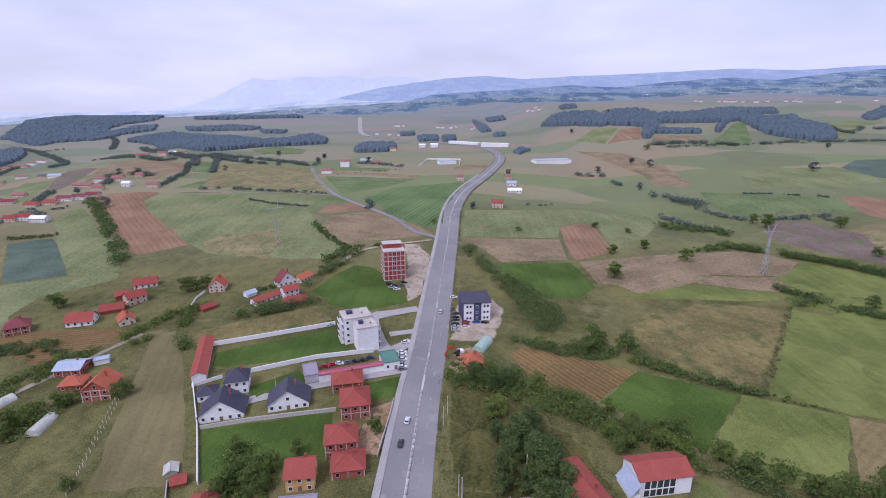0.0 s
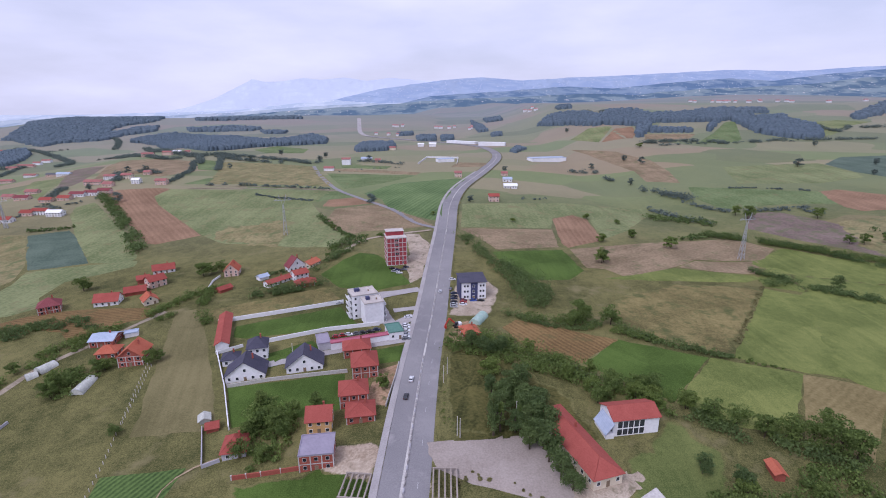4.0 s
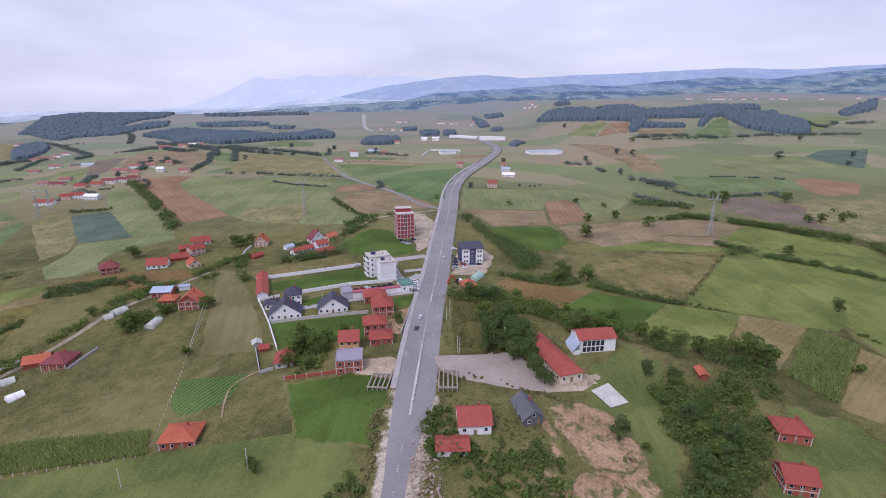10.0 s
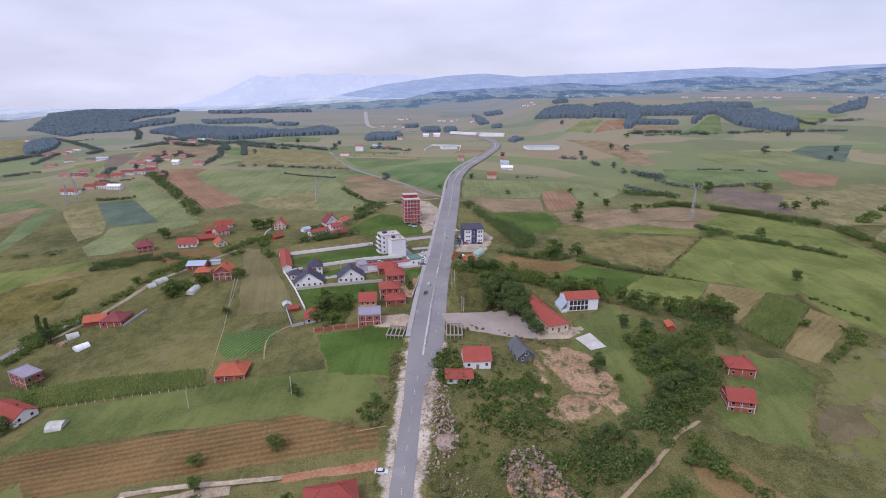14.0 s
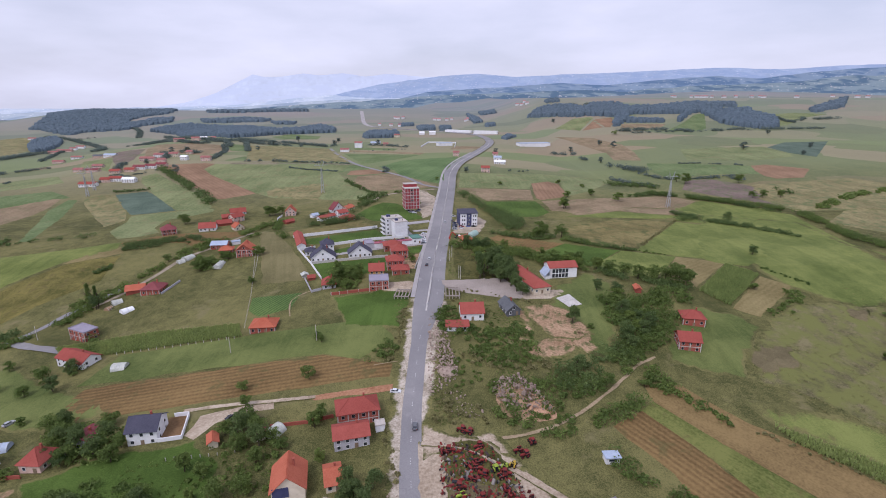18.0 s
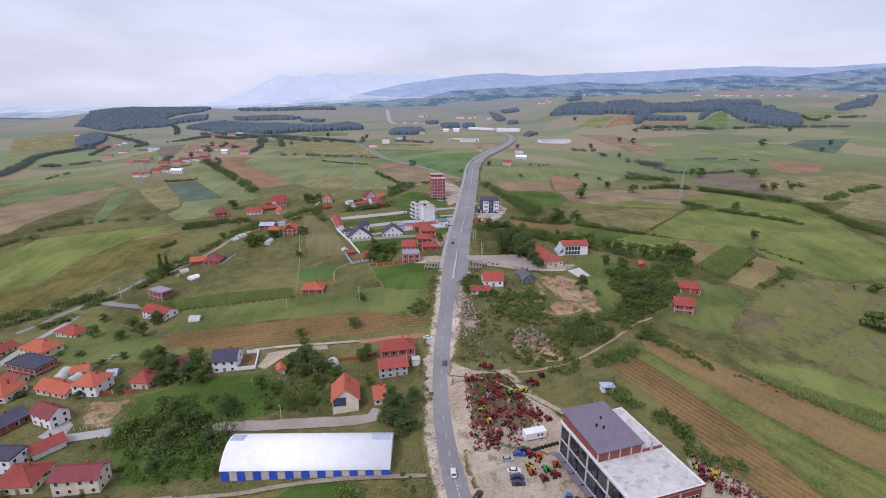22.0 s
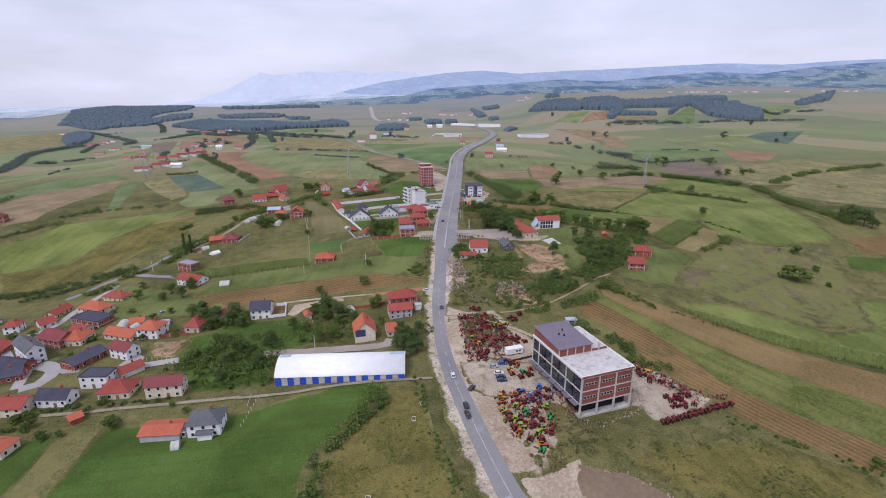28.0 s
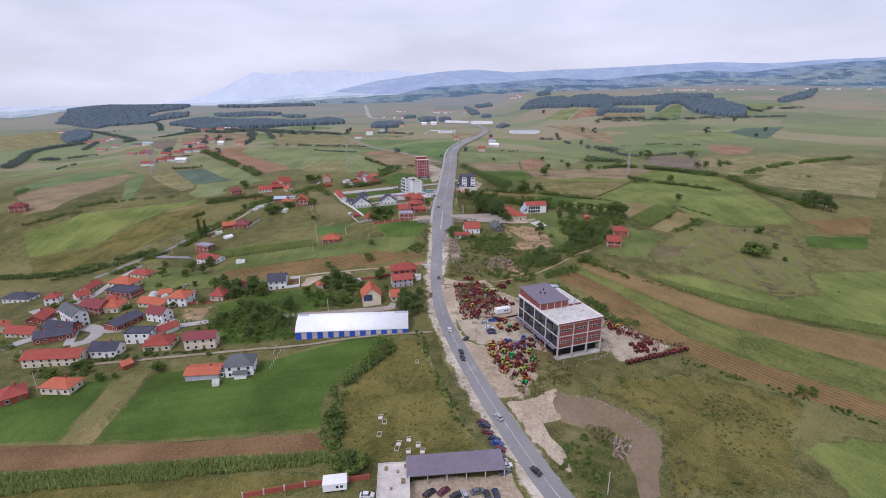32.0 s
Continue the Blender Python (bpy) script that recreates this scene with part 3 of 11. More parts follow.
# The distant mountains: ridges far behind everything, with painted haze in pale blue.
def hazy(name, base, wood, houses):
    """Far slopes with haze painted into the colour: pale fields, darker woods and specks of houses."""
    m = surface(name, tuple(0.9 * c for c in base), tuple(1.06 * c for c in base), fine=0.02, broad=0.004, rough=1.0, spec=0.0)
    n, l = m.node_tree.nodes, m.node_tree.links
    b = n["Principled BSDF"]
    colour = b.inputs["Base Color"].links[0].from_socket
    co = n.new("ShaderNodeTexCoord")
    mp = n.new("ShaderNodeMapping")
    mp.inputs["Scale"].default_value = (0.004, 0.0, 0.022)
    l.new(co.outputs["Object"], mp.inputs["Vector"])
    t = n.new("ShaderNodeTexNoise")
    t.inputs["Scale"].default_value, t.inputs["Detail"].default_value, t.inputs["Roughness"].default_value = 1.0, 7, 0.62
    l.new(mp.outputs["Vector"], t.inputs["Vector"])
    cut = n.new("ShaderNodeMapRange")
    cut.inputs["From Min"].default_value, cut.inputs["From Max"].default_value = 0.47, 0.55
    l.new(t.outputs["Fac"], cut.inputs["Value"])
    mx = n.new("ShaderNodeMix")
    mx.data_type = "RGBA"
    mx.inputs["B"].default_value = (*wood, 1)
    l.new(cut.outputs["Result"], mx.inputs["Factor"])
    l.new(colour, mx.inputs["A"])
    colour = mx.outputs["Result"]
    if houses:
        m2 = n.new("ShaderNodeMapping")
        m2.inputs["Scale"].default_value = (0.045, 0.0, 0.14)
        l.new(co.outputs["Object"], m2.inputs["Vector"])
        vo = n.new("ShaderNodeTexVoronoi")
        vo.inputs["Scale"].default_value = 1.0
        l.new(m2.outputs["Vector"], vo.inputs["Vector"])
        near = n.new("ShaderNodeMath")
        near.operation, near.inputs[1].default_value = "LESS_THAN", 0.21
        l.new(vo.outputs["Distance"], near.inputs[0])
        t2 = n.new("ShaderNodeTexNoise")
        t2.inputs["Scale"].default_value = 1.9
        l.new(mp.outputs["Vector"], t2.inputs["Vector"])
        some = n.new("ShaderNodeMath")
        some.operation, some.inputs[1].default_value = "GREATER_THAN", 0.52
        l.new(t2.outputs["Fac"], some.inputs[0])
        both = n.new("ShaderNodeMath")
        both.operation = "MULTIPLY"
        l.new(near.outputs[0], both.inputs[0])
        l.new(some.outputs[0], both.inputs[1])
        hx = n.new("ShaderNodeMix")
        hx.data_type = "RGBA"
        hx.inputs["B"].default_value = (*houses, 1)
        l.new(both.outputs[0], hx.inputs["Factor"])
        l.new(colour, hx.inputs["A"])
        colour = hx.outputs["Result"]
    # The hazed colour also glows by itself, though the slopes emit nothing.
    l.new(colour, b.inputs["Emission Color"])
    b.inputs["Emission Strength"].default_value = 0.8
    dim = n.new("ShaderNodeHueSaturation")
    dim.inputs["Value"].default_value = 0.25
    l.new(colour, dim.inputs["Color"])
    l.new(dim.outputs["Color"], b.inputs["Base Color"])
    return m


def far_ridge(name, crest, y, deep, colours, label, rough=7.0):
    """A far range of hills: a slope that rises to its crest, given as x and height at distance y."""
    xs = np.linspace(crest[0][0], crest[-1][0], 240)
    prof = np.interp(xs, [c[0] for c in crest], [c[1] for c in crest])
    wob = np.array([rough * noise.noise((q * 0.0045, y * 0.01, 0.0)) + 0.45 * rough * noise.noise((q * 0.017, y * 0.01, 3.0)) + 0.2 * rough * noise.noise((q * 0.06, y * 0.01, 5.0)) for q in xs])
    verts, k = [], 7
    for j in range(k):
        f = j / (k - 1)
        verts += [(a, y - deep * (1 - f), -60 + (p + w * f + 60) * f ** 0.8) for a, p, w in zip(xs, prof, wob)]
    faces = [(j * 240 + i, j * 240 + i + 1, (j + 1) * 240 + i + 1, (j + 1) * 240 + i) for j in range(k - 1) for i in range(239)]
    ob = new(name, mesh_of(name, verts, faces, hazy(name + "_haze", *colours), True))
    return tagged(ob, label, "backdrop", kind="structure")


# Materials of the built things -----------------------------------------------
PLASTER_WHITE = surface("white_render", (0.66, 0.66, 0.67), (0.80, 0.80, 0.81), fine=0.8, broad=0.12, bump=0.06)
PLASTER_CREAM = surface("cream_render", (0.56, 0.48, 0.36), (0.70, 0.62, 0.49), fine=0.8, broad=0.15, bump=0.06)
PLASTER_PINK = surface("pinkish_render", (0.52, 0.36, 0.30), (0.64, 0.47, 0.40), fine=0.8, broad=0.15, bump=0.06)
PLASTER_ORANGE = surface("orange_render", (0.50, 0.30, 0.12), (0.62, 0.40, 0.18), fine=0.8, broad=0.15)
PLASTER_GREY = surface("grey_render", (0.36, 0.35, 0.38), (0.48, 0.47, 0.50), fine=0.8, broad=0.15)
BRICK = surface("red_hollow_brick", (0.240, 0.062, 0.045), (0.385, 0.120, 0.085), fine=3.0, broad=0.3, bump=0.2, rows=1.6, row_mix=0.12, per_object=0.2)
RED_TILE = surface("red_roof_tiles", (0.230, 0.052, 0.042), (0.360, 0.100, 0.078), fine=2.0, broad=0.25, bump=0.3, rows=1.1, row_mix=0.2, per_object=0.4)
ORANGE_TILE = surface("orange_roof_tiles", (0.340, 0.088, 0.050), (0.480, 0.155, 0.095), fine=2.0, broad=0.25, bump=0.3, rows=1.1, row_mix=0.2, per_object=0.3)
MAROON_TILE = surface("maroon_roof_tiles", (0.160, 0.042, 0.048), (0.255, 0.085, 0.088), fine=2.0, broad=0.25, bump=0.3, rows=1.1, row_mix=0.2, per_object=0.3)
# Two reds for far roofs, muted with painted haze.
HAZED_TILE = surface("hazed_red_roof_tiles", (0.270, 0.110, 0.100), (0.370, 0.165, 0.152), fine=1.0, broad=0.2)
HAZY_TILE = surface("hazy_far_roof_tiles", (0.30, 0.165, 0.160), (0.40, 0.235, 0.225), fine=0.5, broad=0.1)
DARK_TILE = surface("dark_blue_grey_roof", (0.050, 0.050, 0.072), (0.095, 0.092, 0.125), fine=2.0, broad=0.25, bump=0.3, rows=1.1, row_mix=0.2, per_object=0.3)
GREY_TILE = surface("grey_roof", (0.090, 0.095, 0.105), (0.150, 0.155, 0.165), fine=2.0, broad=0.25, bump=0.3, rows=1.1, row_mix=0.2)
LILAC_ROOF = surface("lilac_metal_roof", (0.250, 0.225, 0.280), (0.330, 0.300, 0.360), fine=1.0, broad=0.2, rough=0.6, rows=0.8, row_mix=0.2)
BLUE_SHEET = surface("pale_blue_sheet_roof", (0.30, 0.36, 0.46), (0.44, 0.50, 0.60), fine=1.0, broad=0.2, rough=0.5, rows=0.8, row_mix=0.2)
GREEN_ROOF = surface("green_sheet_roof", (0.085, 0.185, 0.150), (0.125, 0.245, 0.200), fine=1.0, broad=0.2, rough=0.6)
PINK_ROOF = surface("pink_sheet_roof", (0.330, 0.090, 0.130), (0.430, 0.140, 0.180), fine=1.0, broad=0.2, rough=0.6)
WHITE_SHEET = surface("white_membrane", (0.75, 0.755, 0.77), (0.82, 0.825, 0.835), fine=0.6, broad=0.2, rough=0.55, bump=0.1)
ROOF_SLAB = surface("flat_roof_screed", (0.40, 0.36, 0.33), (0.58, 0.54, 0.50), fine=0.7, broad=0.12, patch=(0.30, 0.28, 0.27), patch_at=0.66)
BLUE_PAINT = surface("blue_sheet", (0.030, 0.075, 0.420), (0.050, 0.110, 0.520), fine=1.0, broad=0.2, rough=0.5)
NAVY = surface("navy_cladding", (0.045, 0.050, 0.110), (0.070, 0.075, 0.150), fine=1.0, broad=0.2, rough=0.4)
WOOD = surface("weathered_wood", (0.170, 0.120, 0.080), (0.290, 0.220, 0.150), fine=4.0, broad=0.4, bump=0.2)
POST = surface("pale_post", (0.42, 0.40, 0.36), (0.60, 0.57, 0.52), fine=3.0, broad=0.4)
STEEL = surface("galvanised_steel", (0.36, 0.375, 0.39), (0.54, 0.555, 0.57), fine=3.0, broad=0.4, rough=0.5, metal=0.6)
# Near-black: flues and store panes, and painted shade in open floors and window holes.
DARK = surface("black_and_opening_shade", (0.012, 0.012, 0.014), (0.030, 0.030, 0.034), fine=1.0, broad=0.3)
TYRE = surface("black_rubber", (0.012, 0.012, 0.013), (0.030, 0.030, 0.032), fine=6.0, broad=0.6, rough=0.8)
FRAME_WHITE = surface("white_frame", (0.68, 0.68, 0.68), (0.80, 0.80, 0.80), fine=4.0, broad=0.5, rough=0.5)
RUBBLE = surface("broken_masonry", (0.23, 0.172, 0.138), (0.44, 0.352, 0.292), fine=2.5, broad=0.2, bump=0.4, per_object=0.3)
CLAY_RUBBLE = surface("clay_rubble", (0.36, 0.20, 0.12), (0.52, 0.34, 0.22), fine=2.5, broad=0.2, bump=0.4)
BARK = surface("bark", (0.050, 0.038, 0.028), (0.110, 0.085, 0.062), fine=4.0, broad=0.5, bump=0.4)
FILM = surface("greenhouse_film", (0.36, 0.37, 0.33), (0.54, 0.55, 0.50), fine=1.5, broad=0.4, rough=0.35)
GREEN_FILM = surface("green_tarpaulin", (0.26, 0.38, 0.33), (0.40, 0.52, 0.46), fine=1.5, broad=0.4, rough=0.5)
GLASS = surface("window_glass", (0.020, 0.024, 0.032), (0.050, 0.056, 0.068), fine=0.6, broad=0.3, rough=0.08, spec=0.8)


def leaves(name, dark, light, spread=0.23):
    """Foliage whose tone varies from tuft to tuft and from plant to plant."""
    m = surface(name, dark, light, fine=0.9, broad=0.12, rough=0.75, spec=0.25, per_object=0.35)
    n, l = m.node_tree.nodes, m.node_tree.links
    geo = n.new("ShaderNodeNewGeometry")
    b = n["Principled BSDF"]
    old = b.inputs["Base Color"].links[0].from_socket
    hue = n.new("ShaderNodeHueSaturation")
    val = n.new("ShaderNodeMapRange")
    val.inputs["To Min"].default_value, val.inputs["To Max"].default_value = 1 - spread, 1 + spread
    l.new(geo.outputs["Random Per Island"], val.inputs["Value"])
    l.new(val.outputs["Result"], hue.inputs["Value"])
    l.new(old, hue.inputs["Color"])
    l.new(hue.outputs["Color"], b.inputs["Base Color"])
    glow = n.new("ShaderNodeBsdfTranslucent")
    l.new(hue.outputs["Color"], glow.inputs["Color"])
    both = n.new("ShaderNodeMixShader")
    both.inputs["Fac"].default_value = 0.35
    l.new(b.outputs["BSDF"], both.inputs[1])
    l.new(glow.outputs["BSDF"], both.inputs[2])
    l.new(both.outputs["Shader"], n["Material Output"].inputs["Surface"])
    return m


LEAF = leaves("broad_leaves", (0.071, 0.116, 0.029), (0.184, 0.244, 0.061))
LEAF_DARK = leaves("dark_leaves", (0.062, 0.104, 0.036), (0.152, 0.206, 0.064))
LEAF_LIGHT = leaves("yellow_green_leaves", (0.102, 0.153, 0.034), (0.196, 0.255, 0.061))
CORN_LEAF = leaves("corn_leaves", (0.161, 0.224, 0.067), (0.339, 0.394, 0.133))
WEED = leaves("dry_weeds", (0.165, 0.165, 0.065), (0.290, 0.262, 0.120))
# For far hedges and trees: leaf green greyed, the haze painted in.
HAZED_LEAF = leaves("hazed_leaves", (0.098, 0.131, 0.114), (0.167, 0.208, 0.178), 0.15)
# For distant woods: foliage pushed towards blue as painted haze.
HAZED_WOOD = leaves("hazed_wood_leaves", (0.122, 0.168, 0.205), (0.158, 0.210, 0.250), 0.08)


# Shapes ----------------------------------------------------------------------
def box_bm(bm, x0, x1, y0, y1, z0, z1, mat=0):
    v = [bm.verts.new(p) for p in ((x0, y0, z0), (x1, y0, z0), (x1, y1, z0), (x0, y1, z0), (x0, y0, z1), (x1, y0, z1), (x1, y1, z1), (x0, y1, z1))]
    for f in ((3, 2, 1, 0), (4, 5, 6, 7), (0, 1, 5, 4), (1, 2, 6, 5), (2, 3, 7, 6), (3, 0, 4, 7)):
        bm.faces.new([v[i] for i in f]).material_index = mat


def part(name, bm, material, parent, label="", at=None):
    me = bpy.data.meshes.new(name)
    bm.to_mesh(me)
    bm.free()
    for m in material if isinstance(material, (list, tuple)) else [material]:
        me.materials.append(m)
    ob = new(name, me)
    ob.parent = parent
    if at is not None:
        ob.matrix_basis = at
    return tagged(ob, label)


def boxes(*rows):
    bm = bmesh.new()
    for r in rows:
        box_bm(bm, *r)
    return bm


def shared(name, rows, material):
    bm = boxes(*rows)
    me = bpy.data.meshes.new(name)
    bm.to_mesh(me)
    bm.free()
    me.materials.append(material)
    return me


def put(name, me, parent, at, label=""):
    ob = new(name, me)
    ob.parent = parent
    ob.matrix_basis = at
    return tagged(ob, label)


def stand(name, x, y, rot=0.0, sink=0.0, reach=4.0):
    """An Empty on the ground for a thing whose parts are built round it."""
    z = min(float(land(x + a, y + b)) for a in (-reach, 0, reach) for b in (-reach, 0, reach)) if reach else float(land(x, y))
    ob = new(name)
    ob.matrix_basis = pose(x, y, z - sink, 0, 0, rot)
    return ob


def ring_mesh(w, h, border, y0, y1, material):
    """A window frame: one closed ring of four mitred bars."""
    v = [(sx * (w - b), y, sz * (h - b)) for y in (y0, y1) for b in (0, border) for sx, sz in ((-1, -1), (1, -1), (1, 1), (-1, 1))]
    f = []
    for k in range(4):
        n = (k + 1) % 4
        f += [(k, n, 4 + n, 4 + k), (8 + n, 8 + k, 12 + k, 12 + n), (n, k, 8 + k, 8 + n), (4 + k, 4 + n, 12 + n, 12 + k)]
    return mesh_of("window", v, f, material)


WINDOW_FRAME = ring_mesh(0.64, 0.74, 0.11, -0.07, 0.05, FRAME_WHITE)
WINDOW_PANE = shared("pane", [(-0.525, 0.525, -0.02, 0.03, -0.625, 0.625)], GLASS)
WINDOW_HOLE = ring_mesh(0.60, 0.70, 0.08, -0.06, 0.02, CONCRETE)
# A near-black sheet painted as the shade in an empty window.
HOLE_SHADE = shared("pane", [(-0.515, 0.515, -0.03, 0.02, -0.615, 0.615)], DARK)
DOOR_LEAF = shared("door", [(-0.5, 0.5, -0.06, 0.03, 0, 2.05), (-0.58, -0.5, -0.09, 0.03, 0, 2.12), (0.5, 0.58, -0.09, 0.03, 0, 2.12), (-0.5, 0.5, -0.09, 0.03, 2.05, 2.12)], WOOD)
CHIMNEY = shared("chimney", [(-0.3, 0.3, -0.3, 0.3, -1.2, 1.1), (-0.38, 0.38, -0.38, 0.38, 1.1, 1.22)], BRICK)


def slab_face(bm, pts, thick):
    """A roof plane of that thickness over the given corners."""
    n = (Vector(pts[1]) - Vector(pts[0])).cross(Vector(pts[2]) - Vector(pts[0])).normalized()
    if n.z < 0:
        n = -n
    top = [bm.verts.new(Vector(p) + n * thick) for p in pts]
    low = [bm.verts.new(p) for p in pts]
    bm.faces.new(top)
    bm.faces.new(low[::-1])
    k = len(pts)
    for i in range(k):
        bm.faces.new((low[i], low[(i + 1) % k], top[(i + 1) % k], top[i]))


def house(x, y, rot, w, d, h, roof, wall_mat, roof_mat, label, pitch=0.55, ridge="x", raw=False, windows=True, name="house", category="house", chimney=True, eave=0.55, storey=2.8):
    """A house w wide and d deep, walls h high; roof gable, hip or flat; raw: bare brick with a concrete frame."""
    # Beyond y 560 tile colours are muted, the haze put into them.
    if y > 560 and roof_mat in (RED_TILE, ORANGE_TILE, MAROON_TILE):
        roof_mat = HAZED_TILE
    top = stand(name, x, y, rot, reach=min(w, d) / 2)
    tagged(top, label, category)
    base = -1.6
    if ridge == "y" and roof == "gable":
        rise = w / 2 * pitch
    else:
        rise = d / 2 * pitch
    bm = bmesh.new()
    box_bm(bm, -w / 2, w / 2, -d / 2, d / 2, base, h)
    if roof == "gable":
        if ridge == "x":
            tri = [[(s * w / 2, -d / 2, h), (s * w / 2, d / 2, h), (s * w / 2, 0, h + rise)] for s in (-1, 1)]
            inner = [(s * (w / 2 - 0.25), a, b) for s in (-1, 1) for a, b in ((-d / 2, h), (d / 2, h), (0, h + rise))]
        else:
            tri = [[(-w / 2, s * d / 2, h), (w / 2, s * d / 2, h), (0, s * d / 2, h + rise)] for s in (-1, 1)]
            inner = [(a, s * (d / 2 - 0.25), b) for s in (-1, 1) for a, b in ((-w / 2, h), (w / 2, h), (0, h + rise))]
        for k in (0, 1):
            o = [bm.verts.new(p) for p in tri[k]]
            i = [bm.verts.new(p) for p in inner[3 * k:3 * k + 3]]
            bm.faces.new(o), bm.faces.new(i[::-1])
            for q in range(3):
                bm.faces.new((o[q], o[(q + 1) % 3], i[(q + 1) % 3], i[q]))
        bmesh.ops.recalc_face_normals(bm, faces=bm.faces[:])
    part("wall", bm, wall_mat, top)
    if raw:
        n = max(1, round(h / storey))
        for s in range(1, n + 1):
            z = h * s / n - 0.12
            part("ring_beam", boxes((-w / 2 - 0.04, w / 2 + 0.04, -d / 2 - 0.04, d / 2 + 0.04, z - 0.14, z + 0.12)), CONCRETE, top, "grey concrete ring beam")
        for cx in np.linspace(-w / 2, w / 2, max(2, round(w / 4) + 1)):
            part("column", boxes((cx - 0.17, cx + 0.17, -d / 2 - 0.06, -d / 2 + 0.12, base, h - 0.27)), CONCRETE, top)
    bm = bmesh.new()
    e = eave
    if roof == "gable":
        k = rise / (d / 2 if ridge == "x" else w / 2)
        for s in (-1, 1):
            if ridge == "x":
                slab_face(bm, [(-w / 2 - e, s * (d / 2 + e), h - e * k), (w / 2 + e, s * (d / 2 + e), h - e * k), (w / 2 + e, 0, h + rise), (-w / 2 - e, 0, h + rise)], 0.2)
            else:
                slab_face(bm, [(s * (w / 2 + e), -d / 2 - e, h - e * k), (s * (w / 2 + e), d / 2 + e, h - e * k), (0, d / 2 + e, h + rise), (0, -d / 2 - e, h + rise)], 0.2)
    elif roof == "hip":
        a, b = w / 2 + e, d / 2 + e
        half = min(a, b)
        z0, z1 = h - 0.05, h + half * pitch
        if a >= b:
            r0, r1 = (-(a - b) - 0.01, 0, z1), (a - b + 0.01, 0, z1)
            sides = [[(-a, -b, z0), (a, -b, z0), r1, r0], [(a, b, z0), (-a, b, z0), r0, r1], [(a, -b, z0), (a, b, z0), r1], [(-a, b, z0), (-a, -b, z0), r0]]
        else:
            r0, r1 = (0, -(b - a) - 0.01, z1), (0, b - a + 0.01, z1)
            sides = [[(-a, -b, z0), (a, -b, z0), r0], [(a, b, z0), (-a, b, z0), r1], [(a, -b, z0), (a, b, z0), r1, r0], [(-a, b, z0), (-a, -b, z0), r0, r1]]
        for s in sides:
            slab_face(bm, s, 0.2)
        rise = z1 - h
    else:
        box_bm(bm, -w / 2 - 0.2, w / 2 + 0.2, -d / 2 - 0.2, d / 2 + 0.2, h + 0.003, h + 0.22)
        for r in ((-w / 2 - 0.2, w / 2 + 0.2, -d / 2 - 0.2, -d / 2 + 0.05), (-w / 2 - 0.2, w / 2 + 0.2, d / 2 - 0.05, d / 2 + 0.2), (-w / 2 - 0.2, -w / 2 + 0.05, -d / 2 + 0.05, d / 2 - 0.05), (w / 2 - 0.05, w / 2 + 0.2, -d / 2 + 0.05, d / 2 - 0.05)):
            box_bm(bm, *r, h + 0.22, h + 0.5)
        rise = 0.4
    part("roof", bm, roof_mat, top)
    if chimney and roof != "flat":
        put("chimney", CHIMNEY, top, pose(w * 0.18, d * 0.08, h + rise * 0.95))
    if windows:
        frame_me, pane_me = (WINDOW_HOLE, HOLE_SHADE) if raw else (WINDOW_FRAME, WINDOW_PANE)
        n = max(1, round(h / storey))
        spots = []
        for s in range(n):
            z = h * (s + 0.5) / n + 0.1
            k = max(2, round(w / 3.2))
            for i in range(k):
                if not (s == 0 and i == k // 2):
                    spots.append(pose(-w / 2 + w * (i + 0.5) / k, -d / 2 - 0.02, z))
            k = max(1, round(d / 4.2))
            for i in range(k):
                spots.append(pose(w / 2 + 0.02, -d / 2 + d * (i + 0.5) / k, z, 0, 0, 90))
                spots.append(pose(-w / 2 - 0.02, -d / 2 + d * (i + 0.5) / k, z, 0, 0, -90))
        if roof == "gable" and ridge == "y" and rise > 2.4:
            spots.append(pose(0, -d / 2 - 0.02, h + rise * 0.35))
        for m in spots:
            o = put("window", frame_me, top, m)
            put("pane", pane_me, o, Matrix())
        k = max(2, round(w / 3.2))
        put("door", DOOR_LEAF, top, pose(-w / 2 + w * (k // 2 + 0.5) / k, -d / 2 - 0.03, 0.05))
    return top


# Vegetation ---------------------------------------------------------------------
rng = np.random.default_rng(7)


def tuft_quads(centres, radii, per, leaf):
    """Loose leaf quads scattered on and in blobs round the centres: (n*per, 4, 3)."""
    n = len(centres)
    d = rng.normal(size=(n, per, 3))
    d /= np.linalg.norm(d, axis=2, keepdims=True)
    d[:, :, 2] = np.where(d[:, :, 2] < -0.35, -d[:, :, 2] * 0.6, d[:, :, 2])
    r = radii[:, None, :] * (0.62 + 0.45 * rng.random((n, per, 1)))
    c = (centres[:, None, :] + d * r).reshape(-1, 3)
    nr = (d + 0.7 * rng.normal(size=d.shape)).reshape(-1, 3)
    nr /= np.linalg.norm(nr, axis=1, keepdims=True)
    t = np.cross(nr, rng.normal(size=nr.shape))
    t /= np.linalg.norm(t, axis=1, keepdims=True) + 1e-9
    b = np.cross(nr, t)
    s = leaf * (0.6 + 0.8 * rng.random((len(c), 1)))
    return np.stack([c - t * s - b * s * 0.7, c + t * s - b * s * 0.6, c + t * s * 0.8 + b * s * 0.8, c - t * s * 0.7 + b * s], 1)


